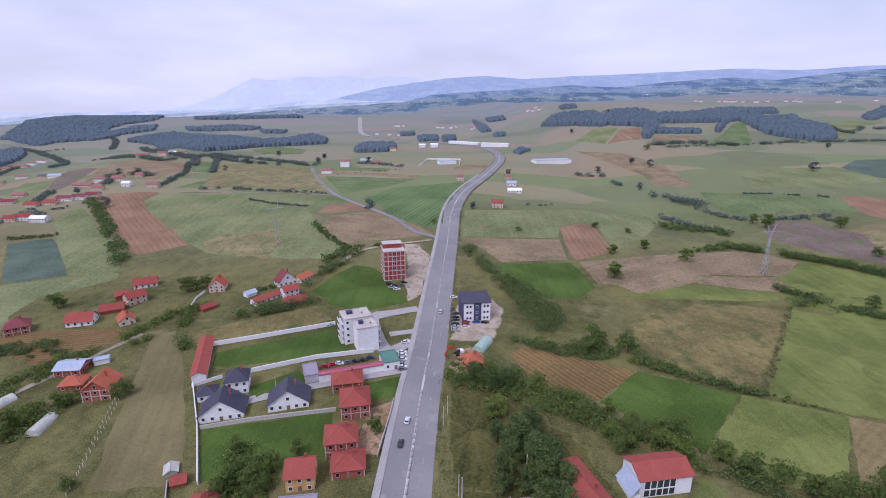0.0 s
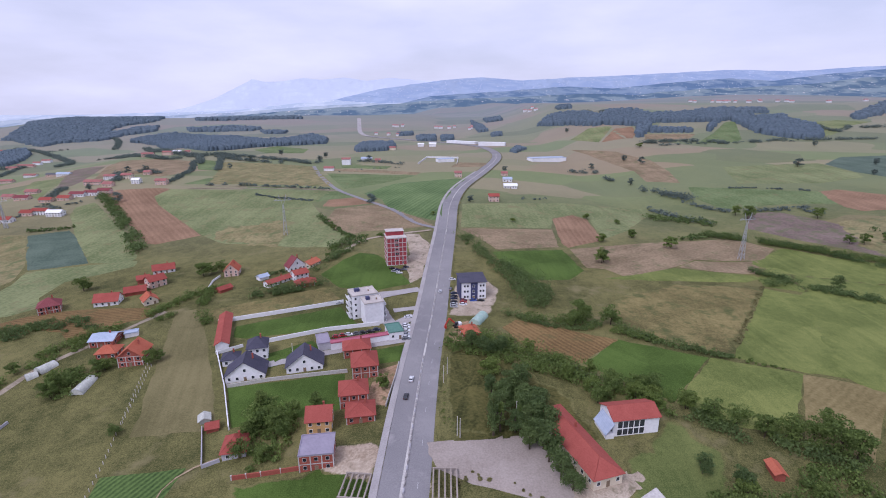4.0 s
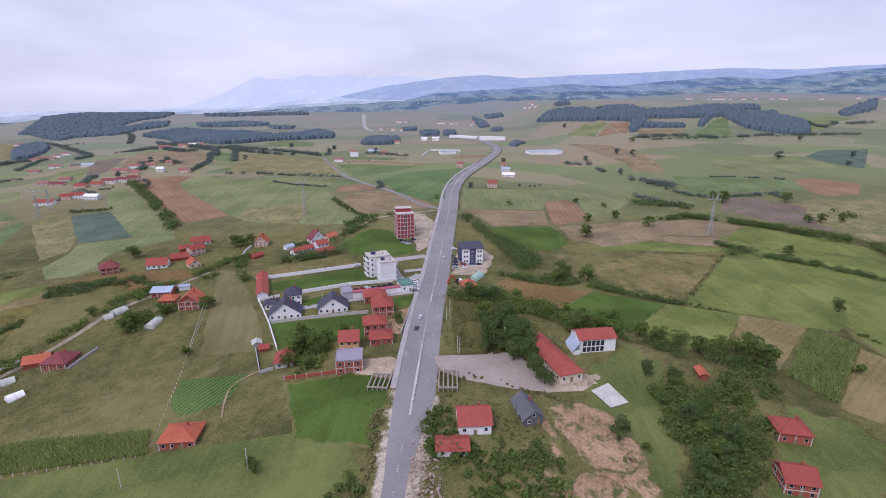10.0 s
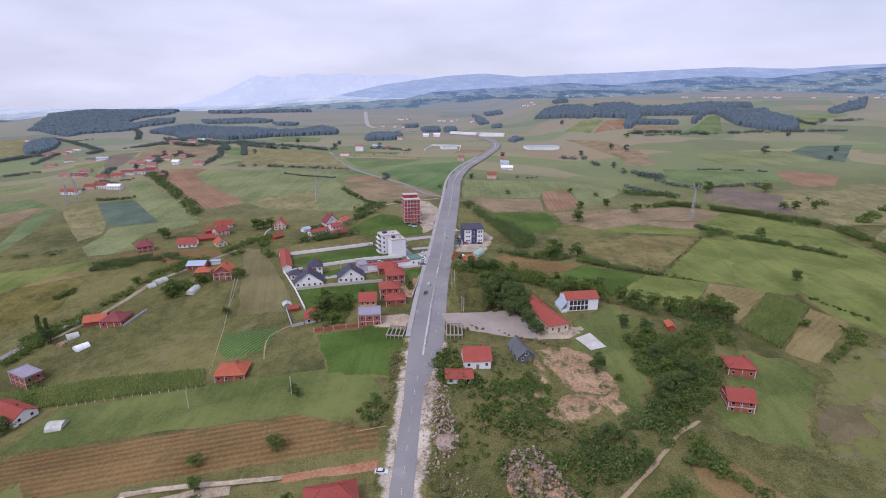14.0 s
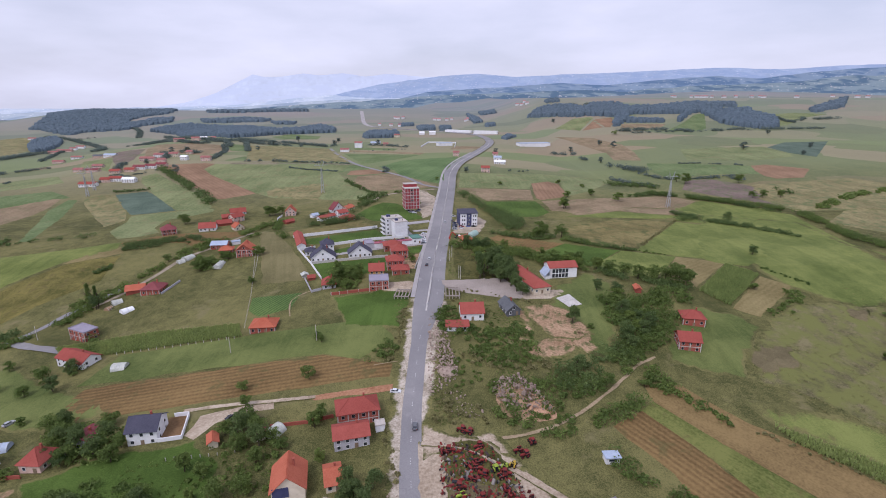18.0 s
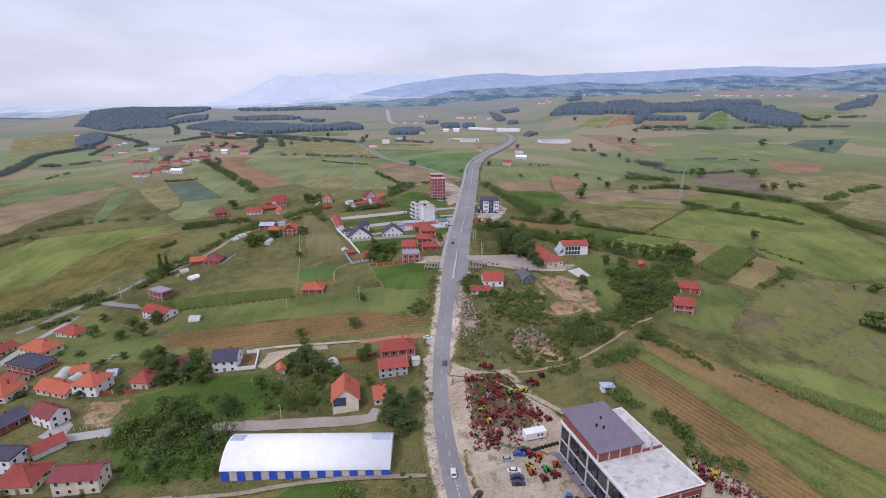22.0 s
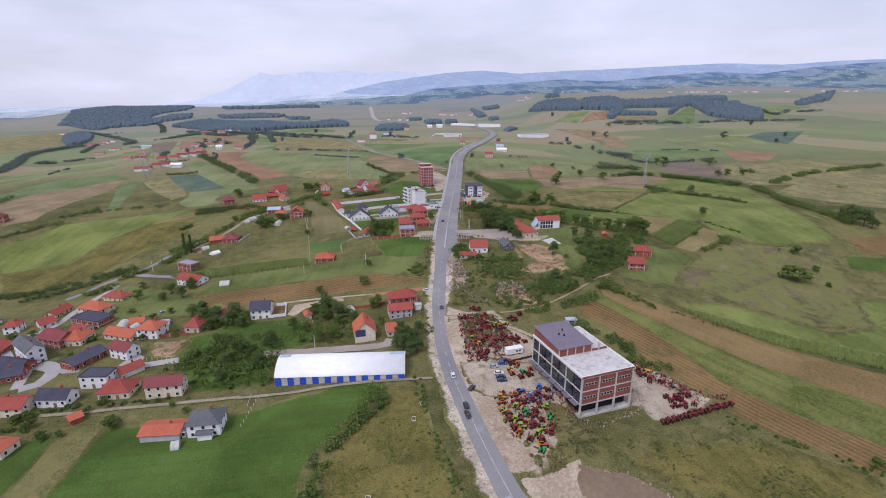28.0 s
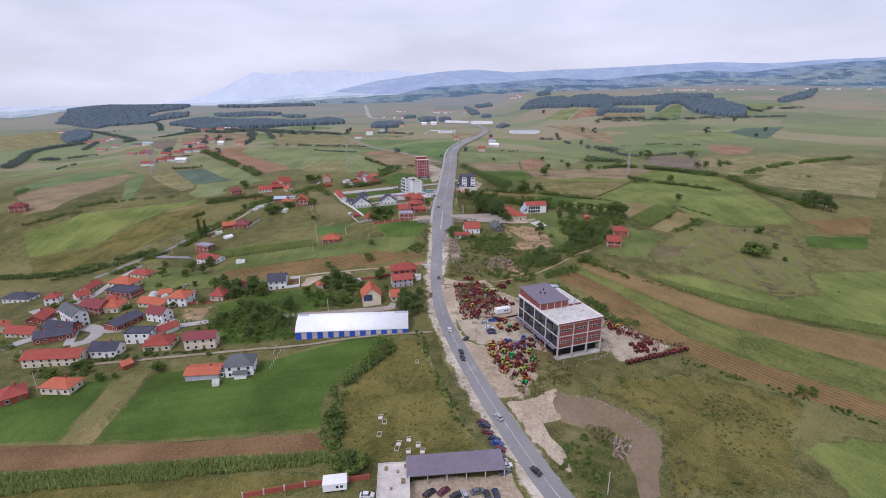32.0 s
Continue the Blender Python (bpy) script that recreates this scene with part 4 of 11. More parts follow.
def crown_mesh(name, material, tall, wide, clumps=16, per=26, leaf=0.30, conic=False):
    """A crown of leaf tufts round the origin's stem, from about a fifth of its height upward."""
    z = tall * (0.25 + 0.7 * rng.random(clumps))
    lim = wide / 2 * (1.02 - z / tall if conic else np.sqrt(np.clip(1.15 - ((z / tall - 0.55) / 0.5) ** 2, 0.08, 1)))
    a = rng.random(clumps) * 2 * math.pi
    r = lim * np.sqrt(rng.random(clumps)) * 0.8
    c = np.stack([r * np.cos(a), r * np.sin(a), z], 1)
    rad = np.stack([wide * 0.2 * (0.7 + 0.6 * rng.random(clumps))] * 2 + [tall * 0.13 * (0.8 + 0.5 * rng.random(clumps))], 1)
    return quads_mesh(name, tuft_quads(c, rad, int(per * 3.6), leaf * 0.66), material)


def trunk_mesh(tall):
    bm = bmesh.new()

    def limb(a, b, r0, r1):
        a, b = Vector(a), Vector(b)
        q = (b - a).to_track_quat("Z", "Y").to_matrix()
        ring = []
        for p, r in ((a, r0), (b, r1)):
            ring.append([bm.verts.new(p + q @ Vector((r * math.cos(k * math.pi / 3), r * math.sin(k * math.pi / 3), 0))) for k in range(6)])
        for k in range(6):
            bm.faces.new((ring[0][k], ring[0][(k + 1) % 6], ring[1][(k + 1) % 6], ring[1][k]))

    limb((0, 0, -0.5), (0.05 * tall, 0, tall * 0.4), 0.035 * tall, 0.024 * tall)
    limb((0.05 * tall, 0, tall * 0.4), (0.02 * tall, 0.04 * tall, tall * 0.8), 0.024 * tall, 0.008 * tall)
    for k in range(5):
        a = k * 1.3
        limb((0.04 * tall, 0, tall * (0.3 + 0.06 * k)), (tall * 0.26 * math.cos(a), tall * 0.26 * math.sin(a), tall * (0.5 + 0.07 * k)), 0.013 * tall, 0.004 * tall)
    me = bpy.data.meshes.new("trunk")
    bm.to_mesh(me)
    bm.free()
    me.materials.append(BARK)
    return me


CROWNS = {
    "broad": [crown_mesh("crown", LEAF, 8, 7.0 + k, 18 + k, 30) for k in range(4)],
    "dark": [crown_mesh("crown", LEAF_DARK, 9, 6.5 + k, 20, 30) for k in range(3)],
    "light": [crown_mesh("crown", LEAF_LIGHT, 7, 6 + k, 16, 28) for k in range(3)],
    "poplar": [crown_mesh("crown", LEAF_DARK, 14, 4.5, 26, 26, conic=False), crown_mesh("crown", LEAF, 12, 4.0, 24, 26, conic=True)],
    "thorn": [crown_mesh("crown", HAZED_LEAF, 8, 7.5 + k, 18, 16, 0.42) for k in range(2)],
    "bush": [crown_mesh("crown", LEAF, 3.2, 4.2 + k, 9, 26) for k in range(3)],
}
TRUNKS = {"broad": trunk_mesh(8), "dark": trunk_mesh(9), "light": trunk_mesh(7), "poplar": trunk_mesh(13), "bush": trunk_mesh(3)}
TREE_LABELS = {"broad": "leafy green deciduous tree on the meadow", "dark": "dark green dense deciduous tree", "light": "yellowish green leafy tree", "poplar": "tall slender dark green tree", "bush": "low rounded green bush on the grass"}


def tree(kind, x, y, size=1.0):
    ob = new("bush" if kind == "bush" else "tree")
    ob.matrix_basis = Matrix.LocRotScale((x, y, float(land(x, y))), Euler((0, 0, rng.random() * 6.28)), Vector((size, size, size * (0.85 + 0.3 * rng.random()))))
    tagged(ob, TREE_LABELS[kind], "bush" if kind == "bush" else "tree")
    put("trunk", TRUNKS[kind], ob, Matrix())
    # Far trees take the leaves with haze in their colour.
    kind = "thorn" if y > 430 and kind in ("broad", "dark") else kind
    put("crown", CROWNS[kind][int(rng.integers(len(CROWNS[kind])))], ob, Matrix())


def growth(name, centres_xy, size, material, label, leaf=0.36, per=40, flat=0.8):
    """Many plants as one mesh of leaf tufts standing on the land; size: height of each, one number or an array."""
    c = np.asarray(centres_xy, float)
    if leaf < 0.5:
        leaf, per = (leaf * 1.45, int(per * 0.46)) if c[:, 1].mean() > 330 else (leaf * 0.72, int(per * 1.45))
    s = np.broadcast_to(np.asarray(size, float), (len(c),)) * (0.45 + 1.0 * rng.random(len(c)) ** 1.3)
    z = land(c[:, 0], c[:, 1])
    cen = np.stack([c[:, 0], c[:, 1], z + s * 0.42], 1)
    rad = np.stack([s * flat, s * flat, s * 0.58], 1)
    ob = new(name, quads_mesh(name, tuft_quads(cen, rad, per, leaf), material))
    return tagged(ob, label, name.replace("_", " "), kind="stuff")


def along(line, width, gap):
    """Scattered places along a line, within its width."""
    pts = rounded(line, gap)
    out = []
    for i, p in enumerate(pts):
        d = (pts[min(i + 1, len(pts) - 1)] - pts[max(i - 1, 0)]).normalized()
        nrm = Vector((d.y, -d.x))
        for _ in range(max(1, round(width / 2.2))):
            q = p + nrm * width * (rng.random() - 0.5) + d * gap * (rng.random() - 0.5)
            if noise.noise((q.x * 0.08, q.y * 0.08, 5.0)) > -0.16:
                out.append((q.x, q.y))
    return out


def inside(outline, gap, jitter=0.5):
    """Places on a loose grid within an outline."""
    p = np.array(outline, float)
    xs, ys = np.meshgrid(np.arange(p[:, 0].min(), p[:, 0].max(), gap), np.arange(p[:, 1].min(), p[:, 1].max(), gap))
    q = np.stack([xs.ravel(), ys.ravel()], 1) + gap * jitter * (rng.random((xs.size, 2)) * 2 - 1)
    ok = np.zeros(len(q), bool)
    for i in range(len(p)):
        a, b = p[i], p[i - 1]
        hit = (a[1] > q[:, 1]) != (b[1] > q[:, 1])
        ok ^= hit & (q[:, 0] < (b[0] - a[0]) * (q[:, 1] - a[1]) / (b[1] - a[1] + 1e-12) + a[0])
    return q[ok]


def hedge(line, width, tall, material=None, label="overgrown green hedgerow between the fields", gap=2.0):
    # Far hedges are greyed: haze put into the leaf colour.
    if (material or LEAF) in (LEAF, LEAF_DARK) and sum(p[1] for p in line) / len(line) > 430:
        material, label = HAZED_LEAF, "hedgerow between the fields, greyed by painted haze"
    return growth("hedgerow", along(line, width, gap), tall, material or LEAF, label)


def thicket(outline, tall, material=None, label="dense green thicket of bushes and small trees", gap=2.6):
    pts = inside(outline, gap, 0.75)
    pts = np.array([q for q in pts if len(pts) < 12 or noise.noise((q[0] * 0.055, q[1] * 0.055, 2.0)) + 0.5 * noise.noise((q[0] * 0.2, q[1] * 0.2, 6.0)) > -0.42])
    return growth("thicket", pts, tall * (0.6 + 0.9 * rng.random(len(pts)) ** 2), material or LEAF, label, leaf=0.38)


def wood(outline, tall=9.0, gap=9.0, label="distant dark green wood"):
    """A far wood: a closed canopy of uneven rounded crowns, each a small dome of facets."""
    c = inside(outline, gap * 0.66)
    n, k, m = len(c), 6, 2
    s = tall * (0.82 + 0.36 * rng.random(n))
    r = gap * (0.50 + 0.25 * rng.random(n))
    z = land(c[:, 0], c[:, 1])
    a = np.arange(k) * 2 * math.pi / k
    verts = np.zeros((n, m * k + 1, 3))
    for j, (wide, high) in enumerate(((1.0, 0.0), (0.74, 0.80))):
        w = wide * r[:, None] * (0.8 + 0.4 * rng.random((n, k)))
        verts[:, j * k:(j + 1) * k, 0] = c[:, :1] + w * np.cos(a + 0.4 * j)
        verts[:, j * k:(j + 1) * k, 1] = c[:, 1:] + w * np.sin(a + 0.4 * j)
        verts[:, j * k:(j + 1) * k, 2] = (z + s * high)[:, None] + tall * (0.09 * rng.normal(size=(n, k)) if j else -0.15)
    verts[:, -1] = np.stack([c[:, 0], c[:, 1], z + s], 1)
    one = [(j * k + i, j * k + (i + 1) % k, (j + 1) * k + (i + 1) % k, (j + 1) * k + i) for j in range(m - 1) for i in range(k)] + [((m - 1) * k + i, (m - 1) * k + (i + 1) % k, m * k) for i in range(k)]
    faces = [tuple(q + t * (m * k + 1) for q in f) for t in range(n) for f in one]
    ob = new("wood", mesh_of("wood", verts.reshape(-1, 3), faces, HAZED_WOOD, smooth=True))
    return tagged(ob, label, "wood", kind="stuff")


def corn(outline, turn, label, tall=1.7, row=1.1):
    """A stand of corn in rows."""
    a = radians(turn)
    r = np.array([[math.cos(a), -math.sin(a)], [math.sin(a), math.cos(a)]])
    q = np.array(outline, float) @ r
    pts = inside(q, row, 0.16) @ r.T
    n, k = len(pts), 10
    base = np.repeat(np.stack([pts[:, 0], pts[:, 1], land(pts[:, 0], pts[:, 1])], 1), k, 0) + rng.normal(size=(n * k, 3)) * (0.22, 0.22, 0.0)
    az, lean = rng.random(n * k) * 6.28, rng.normal(size=(n * k, 2)) * 0.35
    high = tall * (0.6 + 0.5 * rng.random(n * k))
    side = np.stack([np.cos(az), np.sin(az), 0 * az], 1) * 0.12
    tip = base + np.stack([lean[:, 0], lean[:, 1], high], 1)
    quads = np.stack([base - side * 0.7, base + side * 0.7, tip + side * 1.2, tip - side * 1.2], 1)
    return tagged(new("corn", quads_mesh("corn", quads, CORN_LEAF)), label, "corn", kind="stuff")


def weeds(outline, gap=2.2, tall=0.8, material=None, label="rough grass and weeds on uneven ground"):
    """Low tufts over rough ground."""
    pts = inside(outline, gap, 0.8)
    pts = np.array([q for q in pts if noise.noise((q[0] * 0.05, q[1] * 0.05, 8.0)) + 0.6 * noise.noise((q[0] * 0.17, q[1] * 0.17, 1.0)) > 0.0])
    return growth("rough_grass", pts, tall * 0.4, material or WEED, label, leaf=0.17, per=14, flat=2.2)


def mound(x, y, r, high, material, label, name="mound"):
    """A heap of earth with an uneven outline."""
    v, f, k, m = [(x, y, float(land(x, y)) + high)], [], 28, 7
    for i in range(1, m + 1):
        for j in range(k):
            a = j * 2 * math.pi / k
            rr = r * i / m * (1 + 0.3 * noise.noise((math.cos(a) * 1.4, math.sin(a) * 1.4, x)))
            px, py = x + rr * math.cos(a), y + rr * math.sin(a)
            h = high * (0.5 + 0.5 * math.cos(math.pi * i / m)) * (1 + 0.7 * noise.noise((px * 0.35, py * 0.35, 4.0)))
            v.append((px, py, float(land(px, py)) + (h if i < m else -0.3)))
    for j in range(k):
        f.append((0, 1 + j, 1 + (j + 1) % k))
        for i in range(m - 1):
            a, b = 1 + i * k, 1 + (i + 1) * k
            f.append((a + j, b + j, b + (j + 1) % k, a + (j + 1) % k))
    return tagged(new(name, mesh_of(name, v, f, material, True)), label, name)


def field(material, turn, outline, label, lift=0.12, wobble=1.0, name="field", step=None):
    far = max(p[1] for p in outline)
    step = step or (5.0 if far < 300 else 10.0 if far < 800 else 20.0)
    lift = lift * (0.5 if far < 40 else 1.7 if far < 300 else 1.0) + max(0.0, (far - 250) * 0.0004)
    fray = 0.0
    if material in (DIRT, GRAVEL, GREY_EARTH, SAND, ORCHARD, OLIVE, DRY_GRASS, LIGHT_GRASS, FRESH_GRASS, ROUGH, BRACKEN, SOIL_DARK, GRASS) and wobble >= 1.5 and far < 330:
        size = max(max(q[k] for q in outline) - min(q[k] for q in outline) for k in (0, 1))
        step = max(2.5, size / 24)
        fray = (2.5 if material in (DIRT, GRAVEL, GREY_EARTH, SAND) else 1.2) + step
    return tagged(draped(name, outline, material, turn, lift, wobble, step, fray), label, name, kind="structure")


def wall_line(name, line, height, thick, material, label, cap=None, category="wall", post_gap=0.0):
    """A low wall or fence wall along a line, in straight stretches following the land."""
    top = new(name)
    top.matrix_basis = pose(line[0][0], line[0][1], float(land(*line[0])))
    tagged(top, label, category)
    inv = top.matrix_basis.inverted()
    pts = []
    for a, b in zip(line, line[1:]):
        a, b = Vector(a), Vector(b)
        n = max(1, round((b - a).length / 6))
        pts += [a.lerp(b, k / n) for k in range(n)]
    pts.append(Vector(line[-1]))
    for a, b in zip(pts, pts[1:]):
        m = (a + b) / 2
        za, zb = float(land(a.x, a.y)), float(land(b.x, b.y))
        l = (b - a).length
        ang = math.degrees(math.atan2(b.y - a.y, b.x - a.x))
        ob = part("panel", boxes((-l / 2, l / 2, -thick / 2, thick / 2, -0.8, height)), material, top)
        ob.matrix_basis = inv @ pose(m.x, m.y, (za + zb) / 2, 0, -math.degrees(math.atan2(zb - za, l)), ang)
        if post_gap:
            p = part("post", boxes((-0.2, 0.2, -0.2, 0.2, -0.5, height + 0.25)), CONCRETE if cap is None else cap, top)
            p.matrix_basis = inv @ pose(a.x, a.y, za)
    return top


def post_fence(line, gap=3.0, tall=1.3, label="row of pale fence posts along the field", material=None, name="fence"):
    top = new(name)
    top.matrix_basis = pose(line[0][0], line[0][1], float(land(*line[0])))
    tagged(top, label, "fence")
    me = shared("post", [(-0.09, 0.09, -0.09, 0.09, -0.4, tall)], material or POST)
    inv = top.matrix_basis.inverted()
    for a, b in zip(line, line[1:]):
        a, b = Vector(a), Vector(b)
        n = max(1, round((b - a).length / gap))
        for k in range(n):
            p = a.lerp(b, k / n)
            put("post", me, top, inv @ pose(p.x, p.y, float(land(p.x, p.y))))
    return top


def tunnel(x, y, rot, length, width, high, material, label, name="polytunnel"):
    """A round-backed tunnel: skin, ends and hoops."""
    top = stand(name, x, y, rot, reach=1.0)
    tagged(top, label, "greenhouse")
    k = 10
    ring = [(width / 2 * math.cos(math.pi * i / k), high * math.sin(math.pi * i / k)) for i in range(k + 1)]
    v = [(s * length / 2, a, b - 0.1) for s in (-1, 1) for a, b in ring]
    f = [(i, i + 1, k + 2 + i, k + 1 + i) for i in range(k)]
    put("skin", mesh_of("skin", v, f, material, True), top, Matrix())
    for s in (-1, 1):
        put("end_wall", mesh_of("end_wall", [(s * length / 2, a, b - 0.1) for a, b in ring], [tuple(range(k + 1))], material), top, Matrix())
    for i in range(max(2, round(length / 4)) + 1):
        px = -length / 2 + length * i / max(2, round(length / 4))
        hv = [(px + e, a * g, b * g - 0.1) for e in (-0.06, 0.06) for g in (1.0, 1.02) for a, b in ring]
        hf = [(n * (k + 1) + q, n * (k + 1) + q + 1, m * (k + 1) + q + 1, m * (k + 1) + q) for n, m in ((0, 1), (1, 3), (3, 2), (2, 0)) for q in range(k)]
        put("hoop", mesh_of("hoop", hv, hf, STEEL), top, Matrix())
    return top


# Vehicles -------------------------------------------------------------------------
CAR_PAINTS = {}
for _n, _c in {"white": (0.62, 0.63, 0.65), "silver": (0.34, 0.35, 0.37), "black": (0.018, 0.019, 0.022), "navy": (0.022, 0.030, 0.070), "red": (0.30, 0.030, 0.030), "blue": (0.030, 0.075, 0.30), "grey": (0.11, 0.115, 0.125), "maroon": (0.12, 0.020, 0.035)}.items():
    CAR_PAINTS[_n] = surface("car_paint_" + _n, tuple(0.9 * v for v in _c), tuple(1.1 * v for v in _c), fine=3, broad=0.5, rough=0.25, spec=0.6)


def wheel_mesh(r, wide, material, hub=0.0):
    bm = bmesh.new()
    bmesh.ops.create_cone(bm, cap_ends=True, segments=12, radius1=r, radius2=r, depth=wide, matrix=Matrix.Rotation(radians(90), 4, "X"))
    me = bpy.data.meshes.new("wheel")
    bm.to_mesh(me)
    bm.free()
    me.materials.append(material)
    return me


CAR_WHEEL = wheel_mesh(0.32, 0.2, TYRE)
CAR_RIM = wheel_mesh(0.19, 0.215, STEEL)


def loft(sections, material, name):
    """A closed hull through sections of (x, half width, z low, z high)."""
    v, f = [], []
    for x, hw, a, b in sections:
        v += [(x, -hw, a), (x, hw, a), (x, hw * 0.96, b), (x, -hw * 0.96, b)]
    for i in range(len(sections) - 1):
        for k in range(4):
            f.append((4 * i + k, 4 * i + (k + 1) % 4, 4 * i + 4 + (k + 1) % 4, 4 * i + 4 + k))
    f += [(3, 2, 1, 0), tuple(4 * (len(sections) - 1) + k for k in range(4))]
    return mesh_of(name, v, f, material)


CAR_GLASS = loft([(-1.62, 0.70, 0.86, 0.90), (-1.05, 0.66, 0.86, 1.36), (0.30, 0.66, 0.86, 1.36), (1.02, 0.70, 0.86, 0.90)], GLASS, "cabin_glass")


def make_car(paint):
    top = new("car")
    tagged(top, {"white": "white", "silver": "silver", "black": "black", "navy": "dark blue", "red": "red", "blue": "bright blue", "grey": "grey", "maroon": "dark red"}[paint] + " passenger car standing by the road", "car")
    m = CAR_PAINTS[paint]
    put("body", loft([(-2.12, 0.76, 0.42, 0.70), (-2.0, 0.84, 0.26, 0.86), (-0.9, 0.88, 0.22, 0.92), (1.0, 0.88, 0.22, 0.90), (1.75, 0.85, 0.24, 0.78), (2.12, 0.74, 0.36, 0.62)], m, "body"), top, Matrix())
    put("cabin_glass", CAR_GLASS, top, Matrix())
    put("cabin_roof", loft([(-1.16, 0.62, 1.30, 1.365), (-0.9, 0.65, 1.34, 1.42), (0.15, 0.65, 1.34, 1.42), (0.42, 0.62, 1.30, 1.365)], m, "cabin_roof"), top, Matrix())
    for wx in (-1.32, 1.32):
        for s in (-1, 1):
            o = put("wheel", CAR_WHEEL, top, pose(wx, s * 0.80, 0.32))
            put("rim", CAR_RIM, o, Matrix())
    for s in (-1, 1):
        put("headlight", shared("headlight", [(-0.05, 0.05, -0.14, 0.14, -0.07, 0.07)], FRAME_WHITE), top, pose(2.05, s * 0.56, 0.60))
        put("tail_light", shared("tail_light", [(-0.04, 0.04, -0.12, 0.12, -0.1, 0.1)], CAR_PAINTS["red"]), top, pose(-2.11, s * 0.6, 0.66))
    return top


CARS = {}


def car(paint, x, y, rot, lift=0.0, label="", group=""):
    m = pose(x, y, float(land(x, y)) + lift, 0, 0, rot)
    if paint not in CARS:
        CARS[paint] = make_car(paint)
        CARS[paint].matrix_basis = m
        ob = CARS[paint]
    else:
        ob = copy_thing(CARS[paint], m)
    return tagged(ob, label, group=group)


MACHINE_PAINTS = {"red": surface("tractor_red", (0.120, 0.022, 0.021), (0.285, 0.046, 0.042), fine=3, broad=0.4, rough=0.6, patch=(0.085, 0.045, 0.035), patch_at=0.55, per_object=0.3), "green": surface("tractor_lime", (0.200, 0.270, 0.030), (0.330, 0.410, 0.070), fine=3, broad=0.4, rough=0.5), "deep": surface("tractor_green", (0.020, 0.260, 0.060), (0.050, 0.380, 0.110), fine=3, broad=0.4, rough=0.5), "yellow": surface("tractor_yellow", (0.360, 0.240, 0.030), (0.500, 0.340, 0.060), fine=3, broad=0.4, rough=0.5), "blue": surface("tractor_blue", (0.040, 0.100, 0.380), (0.090, 0.170, 0.480), fine=3, broad=0.4, rough=0.5), "orange": surface("tractor_orange", (0.340, 0.075, 0.020), (0.460, 0.130, 0.045), fine=3, broad=0.4, rough=0.5)}
BIG_WHEEL, SMALL_WHEEL = wheel_mesh(0.75, 0.4, TYRE), wheel_mesh(0.42, 0.28, TYRE)
BIG_HUB, SMALL_HUB = wheel_mesh(0.4, 0.42, MACHINE_PAINTS["red"]), wheel_mesh(0.22, 0.3, MACHINE_PAINTS["red"])
MACHINES = {}


def make_tractor(paint, cab):
    top = new("tractor")
    tagged(top, {"red": "weathered red", "green": "lime green", "deep": "bright green", "yellow": "yellow", "blue": "blue", "orange": "orange"}[paint] + " used farm tractor standing in the yard", "tractor", "used farm machines in the yard")
    m = MACHINE_PAINTS[paint]
    put("hood", loft([(0.0, 0.36, 0.75, 1.30), (1.3, 0.34, 0.75, 1.26), (1.75, 0.30, 0.72, 1.05)], m, "hood"), top, Matrix())
    put("chassis", shared("chassis", [(-1.0, 1.6, -0.25, 0.25, 0.45, 0.8)], TYRE), top, Matrix())
    for s in (-1, 1):
        put("fender", shared("fender", [(-1.35, 0.1, s * 0.75 - 0.22, s * 0.75 + 0.22, 1.42, 1.5), (-1.42, -1.3, s * 0.75 - 0.22, s * 0.75 + 0.22, 0.9, 1.42)], m), top, Matrix())
        o = put("rear_wheel", BIG_WHEEL, top, pose(-0.65, s * 0.78, 0.75))
        put("hub", BIG_HUB, o, Matrix())
        o = put("front_wheel", SMALL_WHEEL, top, pose(1.25, s * 0.7, 0.42))
        put("hub", SMALL_HUB, o, Matrix())
    if cab:
        put("cab_frame", shared("cab_frame", [(-1.1, -1.02, -0.6, -0.52, 1.4, 2.3), (-1.1, -1.02, 0.52, 0.6, 1.4, 2.3), (0.0, 0.08, -0.6, -0.52, 1.2, 2.3), (0.0, 0.08, 0.52, 0.6, 1.2, 2.3), (-1.2, 0.18, -0.68, 0.68, 2.3, 2.42)], m), top, Matrix())
        put("cab_glass", shared("cab_glass", [(-1.04, 0.02, -0.54, 0.54, 1.5, 2.29)], GLASS), top, Matrix())
    else:
        put("seat", shared("seat", [(-0.8, -0.4, -0.25, 0.25, 1.0, 1.12), (-0.88, -0.78, -0.25, 0.25, 1.1, 1.5)], TYRE), top, Matrix())
        put("steering_column", shared("steering_column", [(0.0, 0.08, -0.04, 0.04, 1.2, 1.6), (-0.12, 0.12, -0.2, 0.2, 1.6, 1.64)], TYRE), top, Matrix())
    return top


def tractor(paint, cab, x, y, rot, lift=0.0):
    m = pose(x, y, float(land(x, y)) + lift, 0, 0, rot)
    key = (paint, cab)
    if key not in MACHINES:
        MACHINES[key] = make_tractor(paint, cab)
        MACHINES[key].matrix_basis = m
        return MACHINES[key]
    return copy_thing(MACHINES[key], m)


